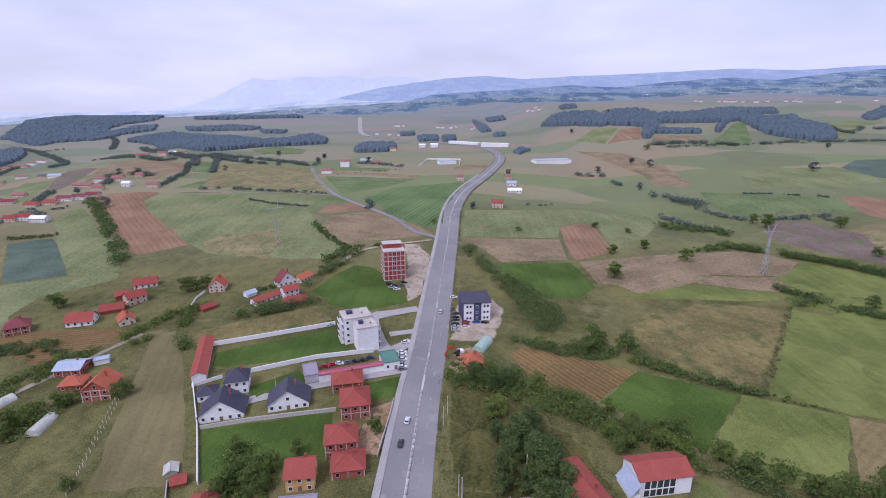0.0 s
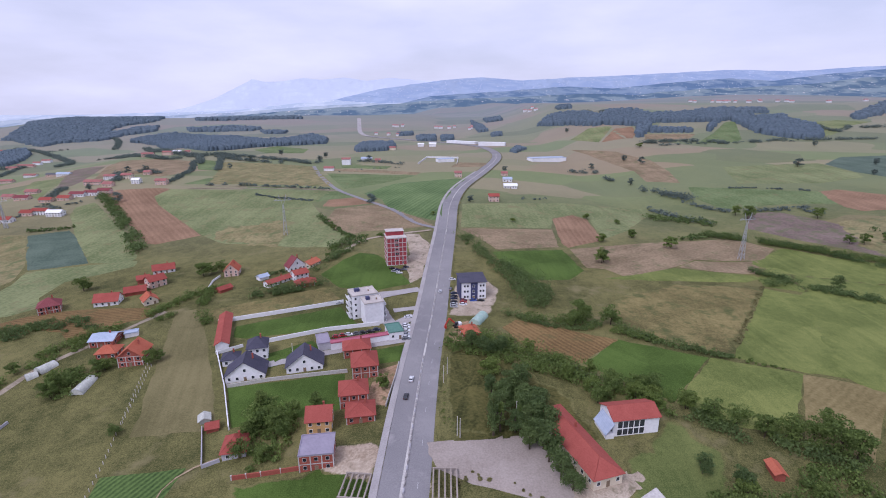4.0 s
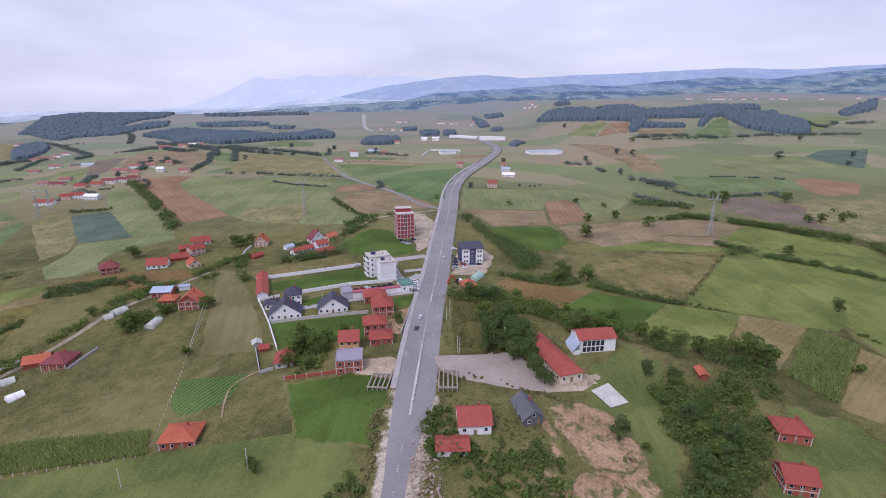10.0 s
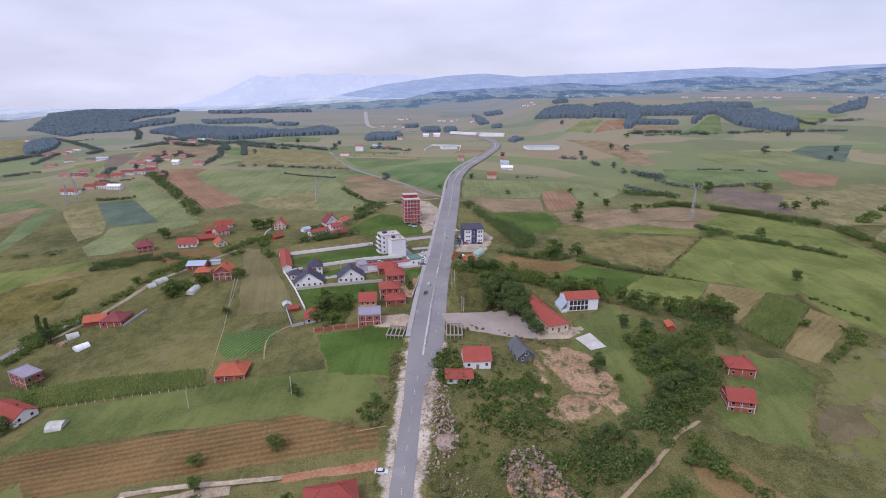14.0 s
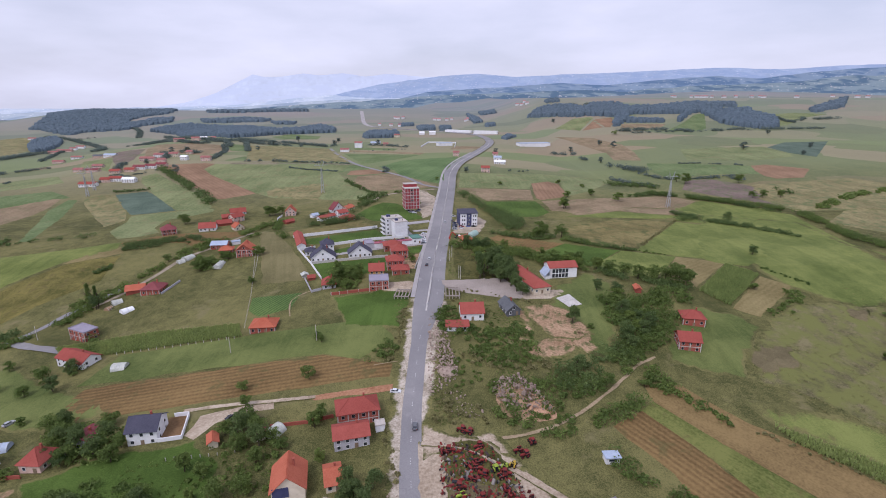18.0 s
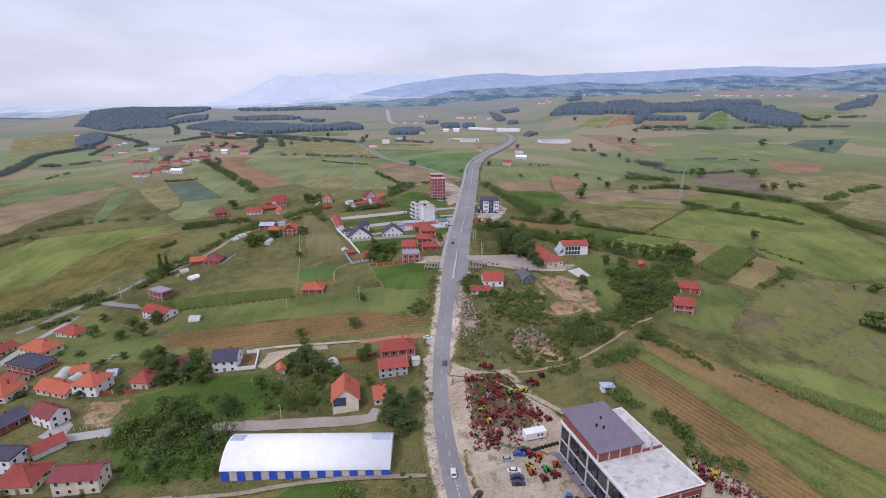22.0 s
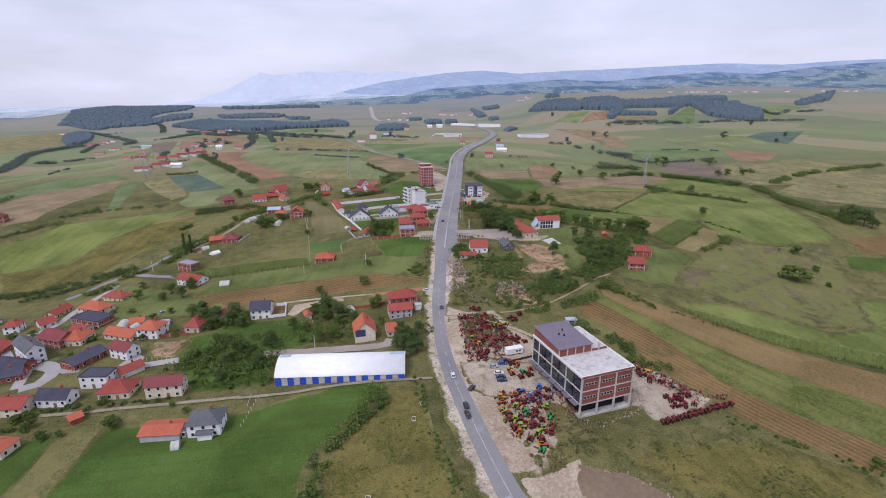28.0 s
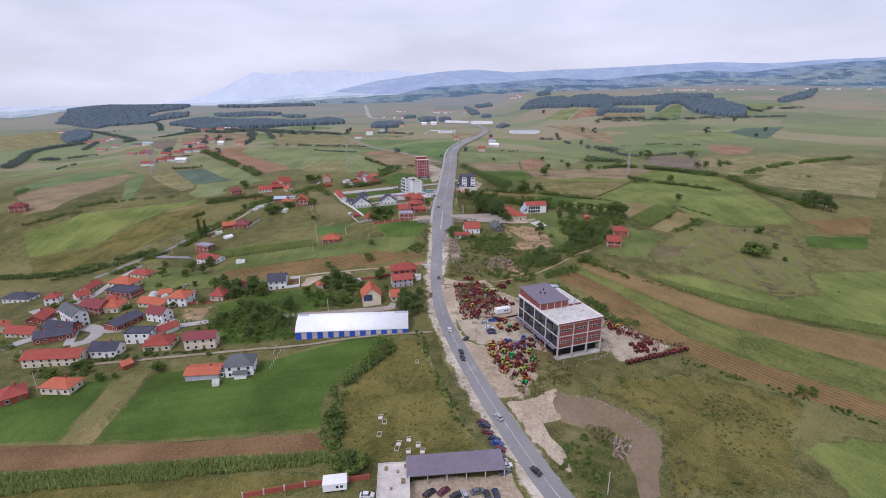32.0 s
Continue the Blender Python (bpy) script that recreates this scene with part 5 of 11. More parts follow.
def heap(name, outline, gap, size, material, label, category, tall=1.0, lift=0.0, long=1.0):
    """Loose angular lumps piled within an outline, one mesh."""
    pts = inside(outline, gap)
    n = len(pts)
    c0 = np.array(outline).mean(0)
    reach = np.linalg.norm(np.array(outline) - c0, axis=1).max()
    rise = tall * np.clip(1 - np.linalg.norm(pts - c0, axis=1) / reach, 0, 1)
    verts, faces = [], []
    for (x, y), up in zip(pts, rise):
        s = size * (0.4 + rng.random() ** 2)
        e = Euler(rng.random(3) * 3).to_matrix()
        o = Vector((x, y, float(land(x, y)) + lift + up * rng.random() + s * 0.15))
        k = len(verts)
        a, b, c = s * long * (0.5 + rng.random()), s * (0.4 + 0.5 * rng.random()), s * (0.25 + 0.4 * rng.random())
        for p in ((-a, -b, -c), (a, -b * 0.8, -c), (a * 0.8, b, -c), (-a, b * 0.9, -c), (-a * 0.7, -b, c), (a * 0.9, -b, c * 0.8), (a, b * 0.7, c), (-a * 0.8, b, c * 0.9)):
            verts.append(o + e @ Vector(p) * 0.6)
        faces += [tuple(k + i for i in q) for q in ((3, 2, 1, 0), (4, 5, 6, 7), (0, 1, 5, 4), (1, 2, 6, 5), (2, 3, 7, 6), (3, 0, 4, 7))]
    ob = new(name, mesh_of(name, verts, faces, material))
    return tagged(ob, label, category, kind="stuff")


def pylon(x, y, rot, tall, label="tall grey steel lattice electricity pylon in a field"):
    top = stand("pylon", x, y, rot, reach=0)
    tagged(top, label, "pylon")
    bw, tw = tall * 0.045, tall * 0.010

    def bar(bm, a, b, r):
        a, b = Vector(a), Vector(b)
        q = (b - a).to_track_quat("Z", "Y").to_matrix()
        v = [[bm.verts.new(p + q @ Vector(c)) for c in ((-r, -r, 0), (r, -r, 0), (r, r, 0), (-r, r, 0))] for p in (a, b)]
        for k in range(4):
            bm.faces.new((v[0][k], v[0][(k + 1) % 4], v[1][(k + 1) % 4], v[1][k]))

    def at(h):
        return bw + (tw - bw) * min(h / (tall * 0.75), 1.0)

    for sx, sy in ((-1, -1), (1, -1), (1, 1), (-1, 1)):
        bm = bmesh.new()
        bar(bm, (sx * bw, sy * bw, -0.4), (sx * tw, sy * tw, tall * 0.75), 0.13)
        part("leg", bm, STEEL, top)
    bm = bmesh.new()
    hs = [tall * f for f in (0, 0.16, 0.3, 0.42, 0.53, 0.63, 0.7, 0.75)]
    for a, b in zip(hs, hs[1:]):
        for s in (-1, 1):
            bar(bm, (-at(a), s * at(a), a), (at(b), s * at(b), b), 0.07)
            bar(bm, (at(a), s * at(a), a), (-at(b), s * at(b), b), 0.07)
            bar(bm, (s * at(a), -at(a), a), (s * at(b), at(b), b), 0.07)
            bar(bm, (s * at(a), at(a), a), (s * at(b), -at(b), b), 0.07)
    part("lattice", bm, STEEL, top)
    bm = bmesh.new()
    for s in (-1, 1):
        bar(bm, (s * tw, 0, tall * 0.75), (s * tall * 0.09, 0, tall), 0.12)
        bar(bm, (s * tall * 0.09, 0, tall), (s * tall * 0.07, 0, tall * 0.86), 0.10)
    part("head", bm, STEEL, top)
    bm = bmesh.new()
    bar(bm, (-tall * 0.2, 0, tall * 0.86), (tall * 0.2, 0, tall * 0.86), 0.16)
    bar(bm, (-tall * 0.2, 0, tall * 0.86), (-tall * 0.12, 0, tall * 0.9), 0.1)
    bar(bm, (tall * 0.2, 0, tall * 0.86), (tall * 0.12, 0, tall * 0.9), 0.1)
    part("crossarm", bm, STEEL, top)
    return top


def pole(x, y, tall=8.0, label="slender pale concrete utility pole", name="utility_pole"):
    top = stand(name, x, y, 0, reach=0)
    tagged(top, label, "utility pole")
    bm = bmesh.new()
    bmesh.ops.create_cone(bm, cap_ends=True, segments=8, radius1=0.17, radius2=0.10, depth=tall, matrix=Matrix.Translation((0, 0, tall / 2 - 0.3)))
    part("shaft", bm, POST, top)
    part("cap", boxes((-0.14, 0.14, -0.14, 0.14, tall - 0.303, tall - 0.2)), POST, top)
    return top

BLOCK_BRICK = surface("deep_red_block_brick", (0.250, 0.040, 0.048), (0.390, 0.085, 0.090), fine=3.0, broad=0.3, bump=0.2, rows=1.6, row_mix=0.12)
def mixed_paint(name, colours):
    """Machine parts, each piece in one of the given paints."""
    m = surface(name, (0.1, 0.1, 0.1), (0.2, 0.2, 0.2), fine=2.5, broad=0.3, rough=0.6)
    n, l = m.node_tree.nodes, m.node_tree.links
    geo, ramp = n.new("ShaderNodeNewGeometry"), n.new("ShaderNodeValToRGB")
    ramp.color_ramp.interpolation = "CONSTANT"
    e = ramp.color_ramp.elements
    e[0].color = (*colours[0], 1)
    e[1].position, e[1].color = 1 / len(colours), (*colours[1], 1)
    for i, c in enumerate(colours[2:]):
        e.new((i + 2) / len(colours)).color = (*c, 1)
    l.new(geo.outputs["Random Per Island"], ramp.inputs["Fac"])
    l.new(ramp.outputs["Color"], n["Principled BSDF"].inputs["Base Color"])
    return m


RED_MACHINES = mixed_paint("red_machine_parts", [(0.26, 0.038, 0.035), (0.13, 0.032, 0.03), (0.04, 0.04, 0.045), (0.30, 0.06, 0.05), (0.16, 0.11, 0.08), (0.18, 0.035, 0.035), (0.24, 0.22, 0.20), (0.07, 0.055, 0.05)])
BRIGHT_MACHINES = mixed_paint("bright_machine_parts", [(0.30, 0.05, 0.04), (0.24, 0.34, 0.06), (0.05, 0.05, 0.05), (0.22, 0.04, 0.04), (0.40, 0.28, 0.06), (0.12, 0.05, 0.04), (0.22, 0.19, 0.16), (0.07, 0.06, 0.055)])
BLUE_MACHINES = mixed_paint("blue_machine_parts", [(0.05, 0.09, 0.32), (0.36, 0.40, 0.46), (0.05, 0.05, 0.06), (0.10, 0.16, 0.40), (0.30, 0.05, 0.05)])
STORE_BRICK = surface("dull_red_brick", (0.185, 0.060, 0.050), (0.300, 0.108, 0.090), fine=3.0, broad=0.3, bump=0.2, rows=1.6, row_mix=0.12, per_object=0.2)
STORE_ROOF = surface("pale_roof_membrane", (0.44, 0.42, 0.41), (0.60, 0.575, 0.56), fine=0.7, broad=0.10, patch=(0.33, 0.315, 0.31), patch_at=0.57)
SCRAP = surface("rusty_scrap", (0.16, 0.05, 0.03), (0.34, 0.10, 0.06), fine=2.5, broad=0.3, bump=0.3, rough=0.8, patch=(0.06, 0.06, 0.065), patch_at=0.56)


def farm_store(x, y, rot, w, d):
    """A three storey concrete frame filled with brick; flat roof, and a penthouse with a dark roof at the far end."""
    top = stand("farm_store", x, y, rot, reach=4)
    tagged(top, "unfinished three storey brick and concrete store building", "building")
    h, s = 15.9, 5.3
    # Two near-black solids stand in for the shade within the store.
    part("core", boxes((-w / 2 + 0.3, w / 2 - 0.3, -d / 2 + 0.3, d / 2 - 0.3, s - 0.2, h)), DARK, top, "near-black box painted as shade inside the frame")
    part("shade_block", boxes((-w / 2 + 1.4, w / 2 - 0.3, -d / 2 + 2.6, d / 2 - 0.3, -2, s - 0.403)), DARK, top, "near-black block painted as shade in the open ground floor")
    part("ground_slab", boxes((-w / 2 - 0.2, w / 2 + 0.2, -d / 2 - 0.2, -d / 2 + 2.5, -1.5, 0.15)), CONCRETE, top)
    bays = 3
    for i in range(bays + 1):
        px = -w / 2 + w * i / bays
        for py in (-d / 2, d / 2):
            part("column", boxes((px - 0.3, px + 0.3, py - 0.3, py + 0.3, -2, h)), CONCRETE, top)
    n = 7
    for i in range(1, n):
        py = -d / 2 + d * i / n
        for px in (-w / 2, w / 2) if i % 2 == 0 else (w / 2,):
            part("column", boxes((px - 0.3, px + 0.3, py - 0.3, py + 0.3, -2, h)), CONCRETE, top)
    for k in (1, 2, 3):
        z = s * k
        part("floor_slab", boxes((-w / 2 - 0.35, w / 2 + 0.35, -d / 2 - 0.35, d / 2 + 0.35, z - 0.4, z - 0.003 if k == 3 else z)), CONCRETE, top)
    for k in (1, 2):
        z0, z1 = s * k + 0.003, s * (k + 1) - 0.403
        for i in range(bays):
            a, b = -w / 2 + w * i / bays + 0.3, -w / 2 + w * (i + 1) / bays - 0.3
            part("brick_panel", boxes((a, b, -d / 2 - 0.15, -d / 2 + 0.15, z0, z1)), STORE_BRICK, top)
            for q in range(4):
                wx = a + (b - a) * (q + 1.1) / 5.2
                o = put("window", shared("window", [(-0.62, 0.62, -0.05, 0.02, -0.55, 0.55)], CONCRETE), top, pose(wx, -d / 2 - 0.17, z0 + 2.5))
                put("pane", shared("pane", [(-0.48, 0.48, -0.03, 0.03, -0.42, 0.42)], DARK), o, pose(0, -0.04, 0))
        for i in range(n):
            a, b = -d / 2 + d * i / n + 0.3, -d / 2 + d * (i + 1) / n - 0.3
            part("brick_panel", boxes((w / 2 - 0.15, w / 2 + 0.15, a, b, z0, z1)), STORE_BRICK, top)
            part("glazed_bay", boxes((-w / 2 - 0.1, -w / 2 + 0.1, a, b, z0, z1)), GLASS, top, "dark glazed bay")
    for i in range(n):
        a, b = -d / 2 + d * i / n + 0.3, -d / 2 + d * (i + 1) / n - 0.3
        part("canopy_panel", boxes((-w / 2 - 2.2, -w / 2 - 0.36, a, b, s - 0.3, s - 0.1)), LILAC_DARK, top)
    part("roof_deck", boxes((-w / 2 - 0.1, w / 2 + 0.1, -d / 2 - 0.1, d / 2 + 0.1, h + 0.003, h + 0.12)), STORE_ROOF, top, "pale screeded flat roof with damp patches")
    part("parapet", boxes((-w / 2 - 0.35, w / 2 + 0.35, -d / 2 - 0.35, -d / 2 - 0.1, h, h + 0.8), (-w / 2 - 0.35, w / 2 + 0.35, d / 2 + 0.1, d / 2 + 0.35, h, h + 0.8), (-w / 2 - 0.35, -w / 2 - 0.1, -d / 2 - 0.1, d / 2 + 0.1, h, h + 0.8), (w / 2 + 0.1, w / 2 + 0.35, -d / 2 - 0.1, d / 2 + 0.1, h, h + 0.8)), PLASTER_WHITE, top)
    part("parapet_brick", boxes((-w / 2 - 0.42, w / 2 + 0.42, -d / 2 - 0.42, -d / 2 - 0.36, h - 0.1, h + 0.6)), STORE_BRICK, top)
    y0 = -d * 0.05
    part("penthouse", boxes((-w / 2, w * 0.17, y0, d / 2, h + 0.12, h + 3.2)), STORE_BRICK, top, "brick penthouse storey")
    for i in range(5):
        cx = -w / 2 + w * 0.67 * i / 4
        part("column", boxes((cx - 0.2, cx + 0.2, y0 - 0.12, y0 + 0.1, h + 0.12, h + 3.2)), CONCRETE, top)
    bm = bmesh.new()
    slab_face(bm, [(-w / 2 - 0.5, y0 - 0.5, h + 3.25), (w * 0.17 + 0.4, y0 - 0.5, h + 3.25), (w * 0.17 + 0.4, d / 2 + 0.5, h + 4.3), (-w / 2 - 0.5, d / 2 + 0.5, h + 4.3)], 0.2)
    part("penthouse_roof", bm, LILAC_DARK, top, "dark lilac sheet roof")
    part("chimney_pipe", boxes((w * 0.30, w * 0.30 + 0.5, y0 - 0.6, y0 - 0.1, h + 0.1, h + 3.4)), PLASTER_GREY, top)
    part("partition", boxes((w * 0.17 + 0.01, w / 2 - 0.1, y0 - 0.1, y0 + 0.25, h + 0.12, h + 0.9)), STORE_BRICK, top)
    for px, py in ((-0.1, 0.3), (-0.25, 0.22), (-0.18, 0.18)):
        part("flue", boxes((w * px, w * px + 0.4, d * py, d * py + 0.4, h + 3.3, h + 4.9)), DARK, top)
    return top


LILAC_DARK = surface("dark_lilac_sheet", (0.150, 0.130, 0.165), (0.195, 0.172, 0.210), fine=1.0, broad=0.15, rough=0.6, rows=0.6, row_mix=0.15)


def sport_hall(x, y, rot, w, d):
    """A long hall with a curved white membrane roof, side walls of blue and white panels."""
    top = stand("sports_hall", x, y, rot, reach=5)
    tagged(top, "long white curved hall with blue and white panels", "hall")
    k, wall, rise = 14, 3.0, 4.2
    ring = [(-d / 2 - 0.25 + (d + 0.5) * i / k, wall + rise * (1 - (2 * i / k - 1) ** 2)) for i in range(k + 1)]
    v = [(sx * (w / 2 + 0.3), a, b + t) for t in (0, 0.12) for sx in (-1, 1) for a, b in ring]
    m = k + 1
    f = [(2 * m + i, 3 * m + i, 3 * m + i + 1, 2 * m + i + 1) for i in range(k)] + [(i, i + 1, m + i + 1, m + i) for i in range(k)]
    f += [(i, 2 * m + i, 2 * m + i + 1, i + 1) for i in range(k)] + [(m + i, m + i + 1, 3 * m + i + 1, 3 * m + i) for i in range(k)]
    f += [(0, m, 3 * m, 2 * m), (k, 2 * m + k, 3 * m + k, m + k)]
    put("roof", mesh_of("roof", v, f, WHITE_SHEET, True), top, Matrix())
    for sx in (-1, 1):
        put("end_wall", mesh_of("end_wall", [(sx * w / 2, a, b) for a, b in ring] + [(sx * w / 2, d / 2, -1.5), (sx * w / 2, -d / 2, -1.5)], [tuple(range(k + 3))], WHITE_SHEET), top, Matrix())
    n = 21
    for i in range(n):
        a, b = -w / 2 + w * i / n, -w / 2 + w * (i + 1) / n
        blue = i % 2 == 0
        part("side_panel", boxes((a + 0.05, b - 0.05, -d / 2 - (0.12 if blue else 0.0), -d / 2 + 0.2, -1.5, wall + 0.05)), BLUE_PAINT if blue else CONCRETE, top, "blue sheet panel" if blue else "")
    part("back_wall", boxes((-w / 2, w / 2, d / 2 - 0.2, d / 2, -1.5, wall)), CONCRETE, top)
    for x0, x1 in ((-w / 2 + 0.2, -w / 2 + 4.6), (w / 2 - 6.2, w / 2 - 0.2)):
        us = [0.5 + 0.06 * i for i in range(5)]
        sv = [(xx, -d / 2 - 0.25 + (d + 0.5) * u, wall + rise * (1 - (2 * u - 1) ** 2) + 0.16) for u in us for xx in (x0, x1)]
        put("roof_sheet", mesh_of("roof_sheet", sv, [(2 * i, 2 * i + 1, 2 * i + 3, 2 * i + 2) for i in range(4)], BLUE_SHEET), top, Matrix(), "pale blue translucent roof sheet")
    for i in range(1, n - 1, 2):
        part("gutter_bracket", boxes((-w / 2 + w * i / n, -w / 2 + w * i / n + 0.15, -d / 2 - 0.3, -d / 2 + 0.0, wall - 0.25, wall - 0.05)), STEEL, top)
    return top


def brick_block(x, y, rot, w, d):
    """A raw six storey block: concrete slabs and columns, brick infill, empty windows."""
    top = stand("brick_block", x, y, rot, reach=3)
    tagged(top, "unfinished six storey red brick apartment block", "building")
    n, s = 6, 3.15
    part("wall", boxes((-w / 2, w / 2, -d / 2, d / 2, -2, n * s)), BLOCK_BRICK, top)
    for k in range(n + 1):
        part("floor_slab", boxes((-w / 2 - 0.35, w / 2 + 0.35, -d / 2 - 0.35, d / 2 + 0.35, k * s - 0.15, k * s + 0.15)), CONCRETE, top)
    for i in range(6):
        cx = -w / 2 + w * i / 5
        part("column", boxes((cx - 0.2, cx + 0.2, -d / 2 - 0.1, -d / 2 + 0.2, -2, n * s - 0.153)), CONCRETE, top)
    for k in range(n):
        for i in (1.75, 2.25) if k > 1 else (3.5,):
            o = put("window", WINDOW_HOLE, top, pose(-w / 2 + w * (i + 0.5) / 5, -d / 2 - 0.02, k * s + 1.6))
            put("pane", HOLE_SHADE, o, Matrix())
        for i in range(3):
            for sx in (-1, 1):
                o = put("window", WINDOW_HOLE, top, pose(sx * (w / 2 + 0.02), -d / 2 + d * (i + 0.5) / 3, k * s + 1.6, 0, 0, 90 * sx))
                put("pane", HOLE_SHADE, o, Matrix())
    part("roof", boxes((-w / 2 - 0.3, w / 2 + 0.3, -d / 2 - 0.3, -1, n * s + 0.153, n * s + 0.5)), ROOF_SLAB, top)
    part("penthouse", boxes((-w / 2 + 0.6, w / 2 - 0.8, 0, d / 2 - 0.4, n * s + 0.153, n * s + 3.0)), BLOCK_BRICK, top)
    part("penthouse_roof", boxes((-w / 2 + 0.2, w / 2 - 0.4, -0.5, d / 2, n * s + 3.003, n * s + 3.3)), ROOF_SLAB, top)
    return top


def navy_office(x, y, rot, w, d):
    """Three white storeys with a navy centre strip and a low dark roof."""
    top = stand("office_building", x, y, rot, reach=3)
    tagged(top, "white three storey office with navy strip and dark roof", "building")
    h = 10.2
    part("wall", boxes((-w / 2, w / 2, -d / 2, d / 2, -2, h)), PLASTER_WHITE, top)
    part("navy_strip", boxes((-w * 0.12, w * 0.16, -d / 2 - 0.2, -d / 2 - 0.003, -0.5, h - 0.2)), NAVY, top, "navy blue cladding strip")
    part("navy_side", boxes((-w / 2 - 0.6, -w / 2 - 0.003, -d / 2 - 0.2, d / 2, -0.5, h)), NAVY, top, "navy blue side cladding")
    bm = bmesh.new()
    slab_face(bm, [(-w / 2 - 1.0, -d / 2 - 0.7, h + 0.05), (w / 2 + 0.7, -d / 2 - 0.7, h + 0.05), (w / 2 + 0.7, d / 2 + 0.7, h + 1.2), (-w / 2 - 1.0, d / 2 + 0.7, h + 1.2)], 0.35)
    part("roof", bm, DARK_TILE, top)
    for k in range(3):
        for wx in (-0.36, -0.24, 0.28, 0.40, 0.0):
            o = put("window", WINDOW_FRAME, top, pose(w * wx, -d / 2 - (0.22 if wx == 0 else 0.02), 1.8 + 3.2 * k))
            put("pane", WINDOW_PANE, o, Matrix())
        for i in range(3):
            o = put("window", WINDOW_FRAME, top, pose(w / 2 + 0.02, -d / 2 + d * (i + 0.5) / 3, 1.8 + 3.2 * k, 0, 0, 90))
            put("pane", WINDOW_PANE, o, Matrix())
    put("door", DOOR_LEAF, top, pose(0, -d / 2 - 0.24, 0))
    return top


def shelter_roof(x, y, rot, w, d):
    top = stand("open_shelter", x, y, rot, reach=2)
    tagged(top, "open car shelter with a long grey lilac metal roof", "shelter")
    bm = bmesh.new()
    slab_face(bm, [(-w / 2, -d / 2, 3.0), (w / 2, -d / 2, 3.0), (w / 2, d / 2, 3.9), (-w / 2, d / 2, 3.9)], 0.18)
    part("roof", bm, LILAC_DARK, top)
    for i in range(6):
        px = -w / 2 + 0.4 + (w - 0.8) * i / 5
        for py, hh in ((-d / 2 + 0.3, 3.0), (d / 2 - 0.3, 3.8)):
            part("post", boxes((px - 0.14, px + 0.14, py - 0.14, py + 0.14, -1, hh)), CONCRETE, top)
    part("back_wall", boxes((-w / 2, w / 2, d / 2 - 0.1, d / 2 + 0.1, -1, 3.6)), PLASTER_GREY, top)
    return top


def flat_house(x, y, rot, w, d):
    top = house(x, y, rot, w, d, 3.4, "flat", PLASTER_CREAM, ROOF_SLAB, "low building with a pale cluttered flat roof", windows=True)
    for px, py, s in ((-0.3, 0.3, 0.9), (0.1, 0.2, 0.7), (0.25, -0.1, 1.1), (-0.1, -0.25, 0.6), (0.35, 0.35, 0.8)):
        part("roof_crate", boxes((w * px, w * px + s, d * py, d * py + s * 1.3, 3.62, 3.62 + s * 0.6)), WOOD, top)
    return top


def foundation(x, y, rot, w, d):
    """An open concrete frame of beams on short posts, beside the road."""
    top = stand("concrete_frame", x, y, rot, reach=2)
    tagged(top, "unfinished open frame of pale concrete beams", "foundation")
    for i in range(5):
        px = -w / 2 + w * i / 4
        part("beam", boxes((px - 0.22, px + 0.22, -d / 2 + 0.3, d / 2 - 0.3, 1.4, 1.8)), PALE_LOT, top)
        for py in (-d / 2 + 0.12, 0, d / 2 - 0.12):
            part("post", boxes((px - 0.18, px + 0.18, py - 0.18, py + 0.18, -1, 1.397)), PALE_LOT, top)
    for py in (-d / 2, d / 2):
        part("edge_beam", boxes((-w / 2 - 0.3, w / 2 + 0.3, py - 0.25, py + 0.25, 1.4, 1.9)), PALE_LOT, top)
    return top


def trailer(x, y, rot, w, d):
    top = stand("trailer_cabin", x, y, rot, reach=0)
    tagged(top, "white box trailer cabin with small windows", "trailer")
    part("box", boxes((-w / 2, w / 2, -d / 2, d / 2, 0.7, 3.0)), WHITE_SHEET, top)
    part("roof_cap", boxes((-w / 2 - 0.06, w / 2 + 0.06, -d / 2 - 0.06, d / 2 + 0.06, 3.003, 3.12)), FRAME_WHITE, top)
    for wx in (0.1, 0.28):
        put("window", shared("window", [(-0.4, 0.4, -0.05, 0.02, -0.4, 0.4)], GLASS), top, pose(w * wx, -d / 2, 2.0))
    for wx in (-0.3, 0.3):
        for s in (-1, 1):
            put("wheel", SMALL_WHEEL, top, pose(w * wx, s * (d / 2 - 0.2), 0.5))
    part("tow_bar", boxes((-w / 2 - 1.2, -w / 2 - 0.003, -0.08, 0.08, 0.75, 0.87)), STEEL, top)
    return top


def kiosk(x, y, rot, w, d):
    top = stand("kiosk", x, y, rot, reach=0)
    tagged(top, "small white kiosk with a pale sheet roof", "kiosk")
    part("wall", boxes((-w / 2, w / 2, -d / 2, d / 2, -0.5, 2.3)), PLASTER_WHITE, top)
    part("roof", boxes((-w / 2 - 0.4, w / 2 + 0.4, -d / 2 - 0.4, d / 2 + 0.4, 2.303, 2.5)), BLUE_SHEET, top)
    part("window", boxes((-w * 0.3, w * 0.3, -d / 2 - 0.05, -d / 2 - 0.003, 1.0, 1.8)), GLASS, top)
    return top


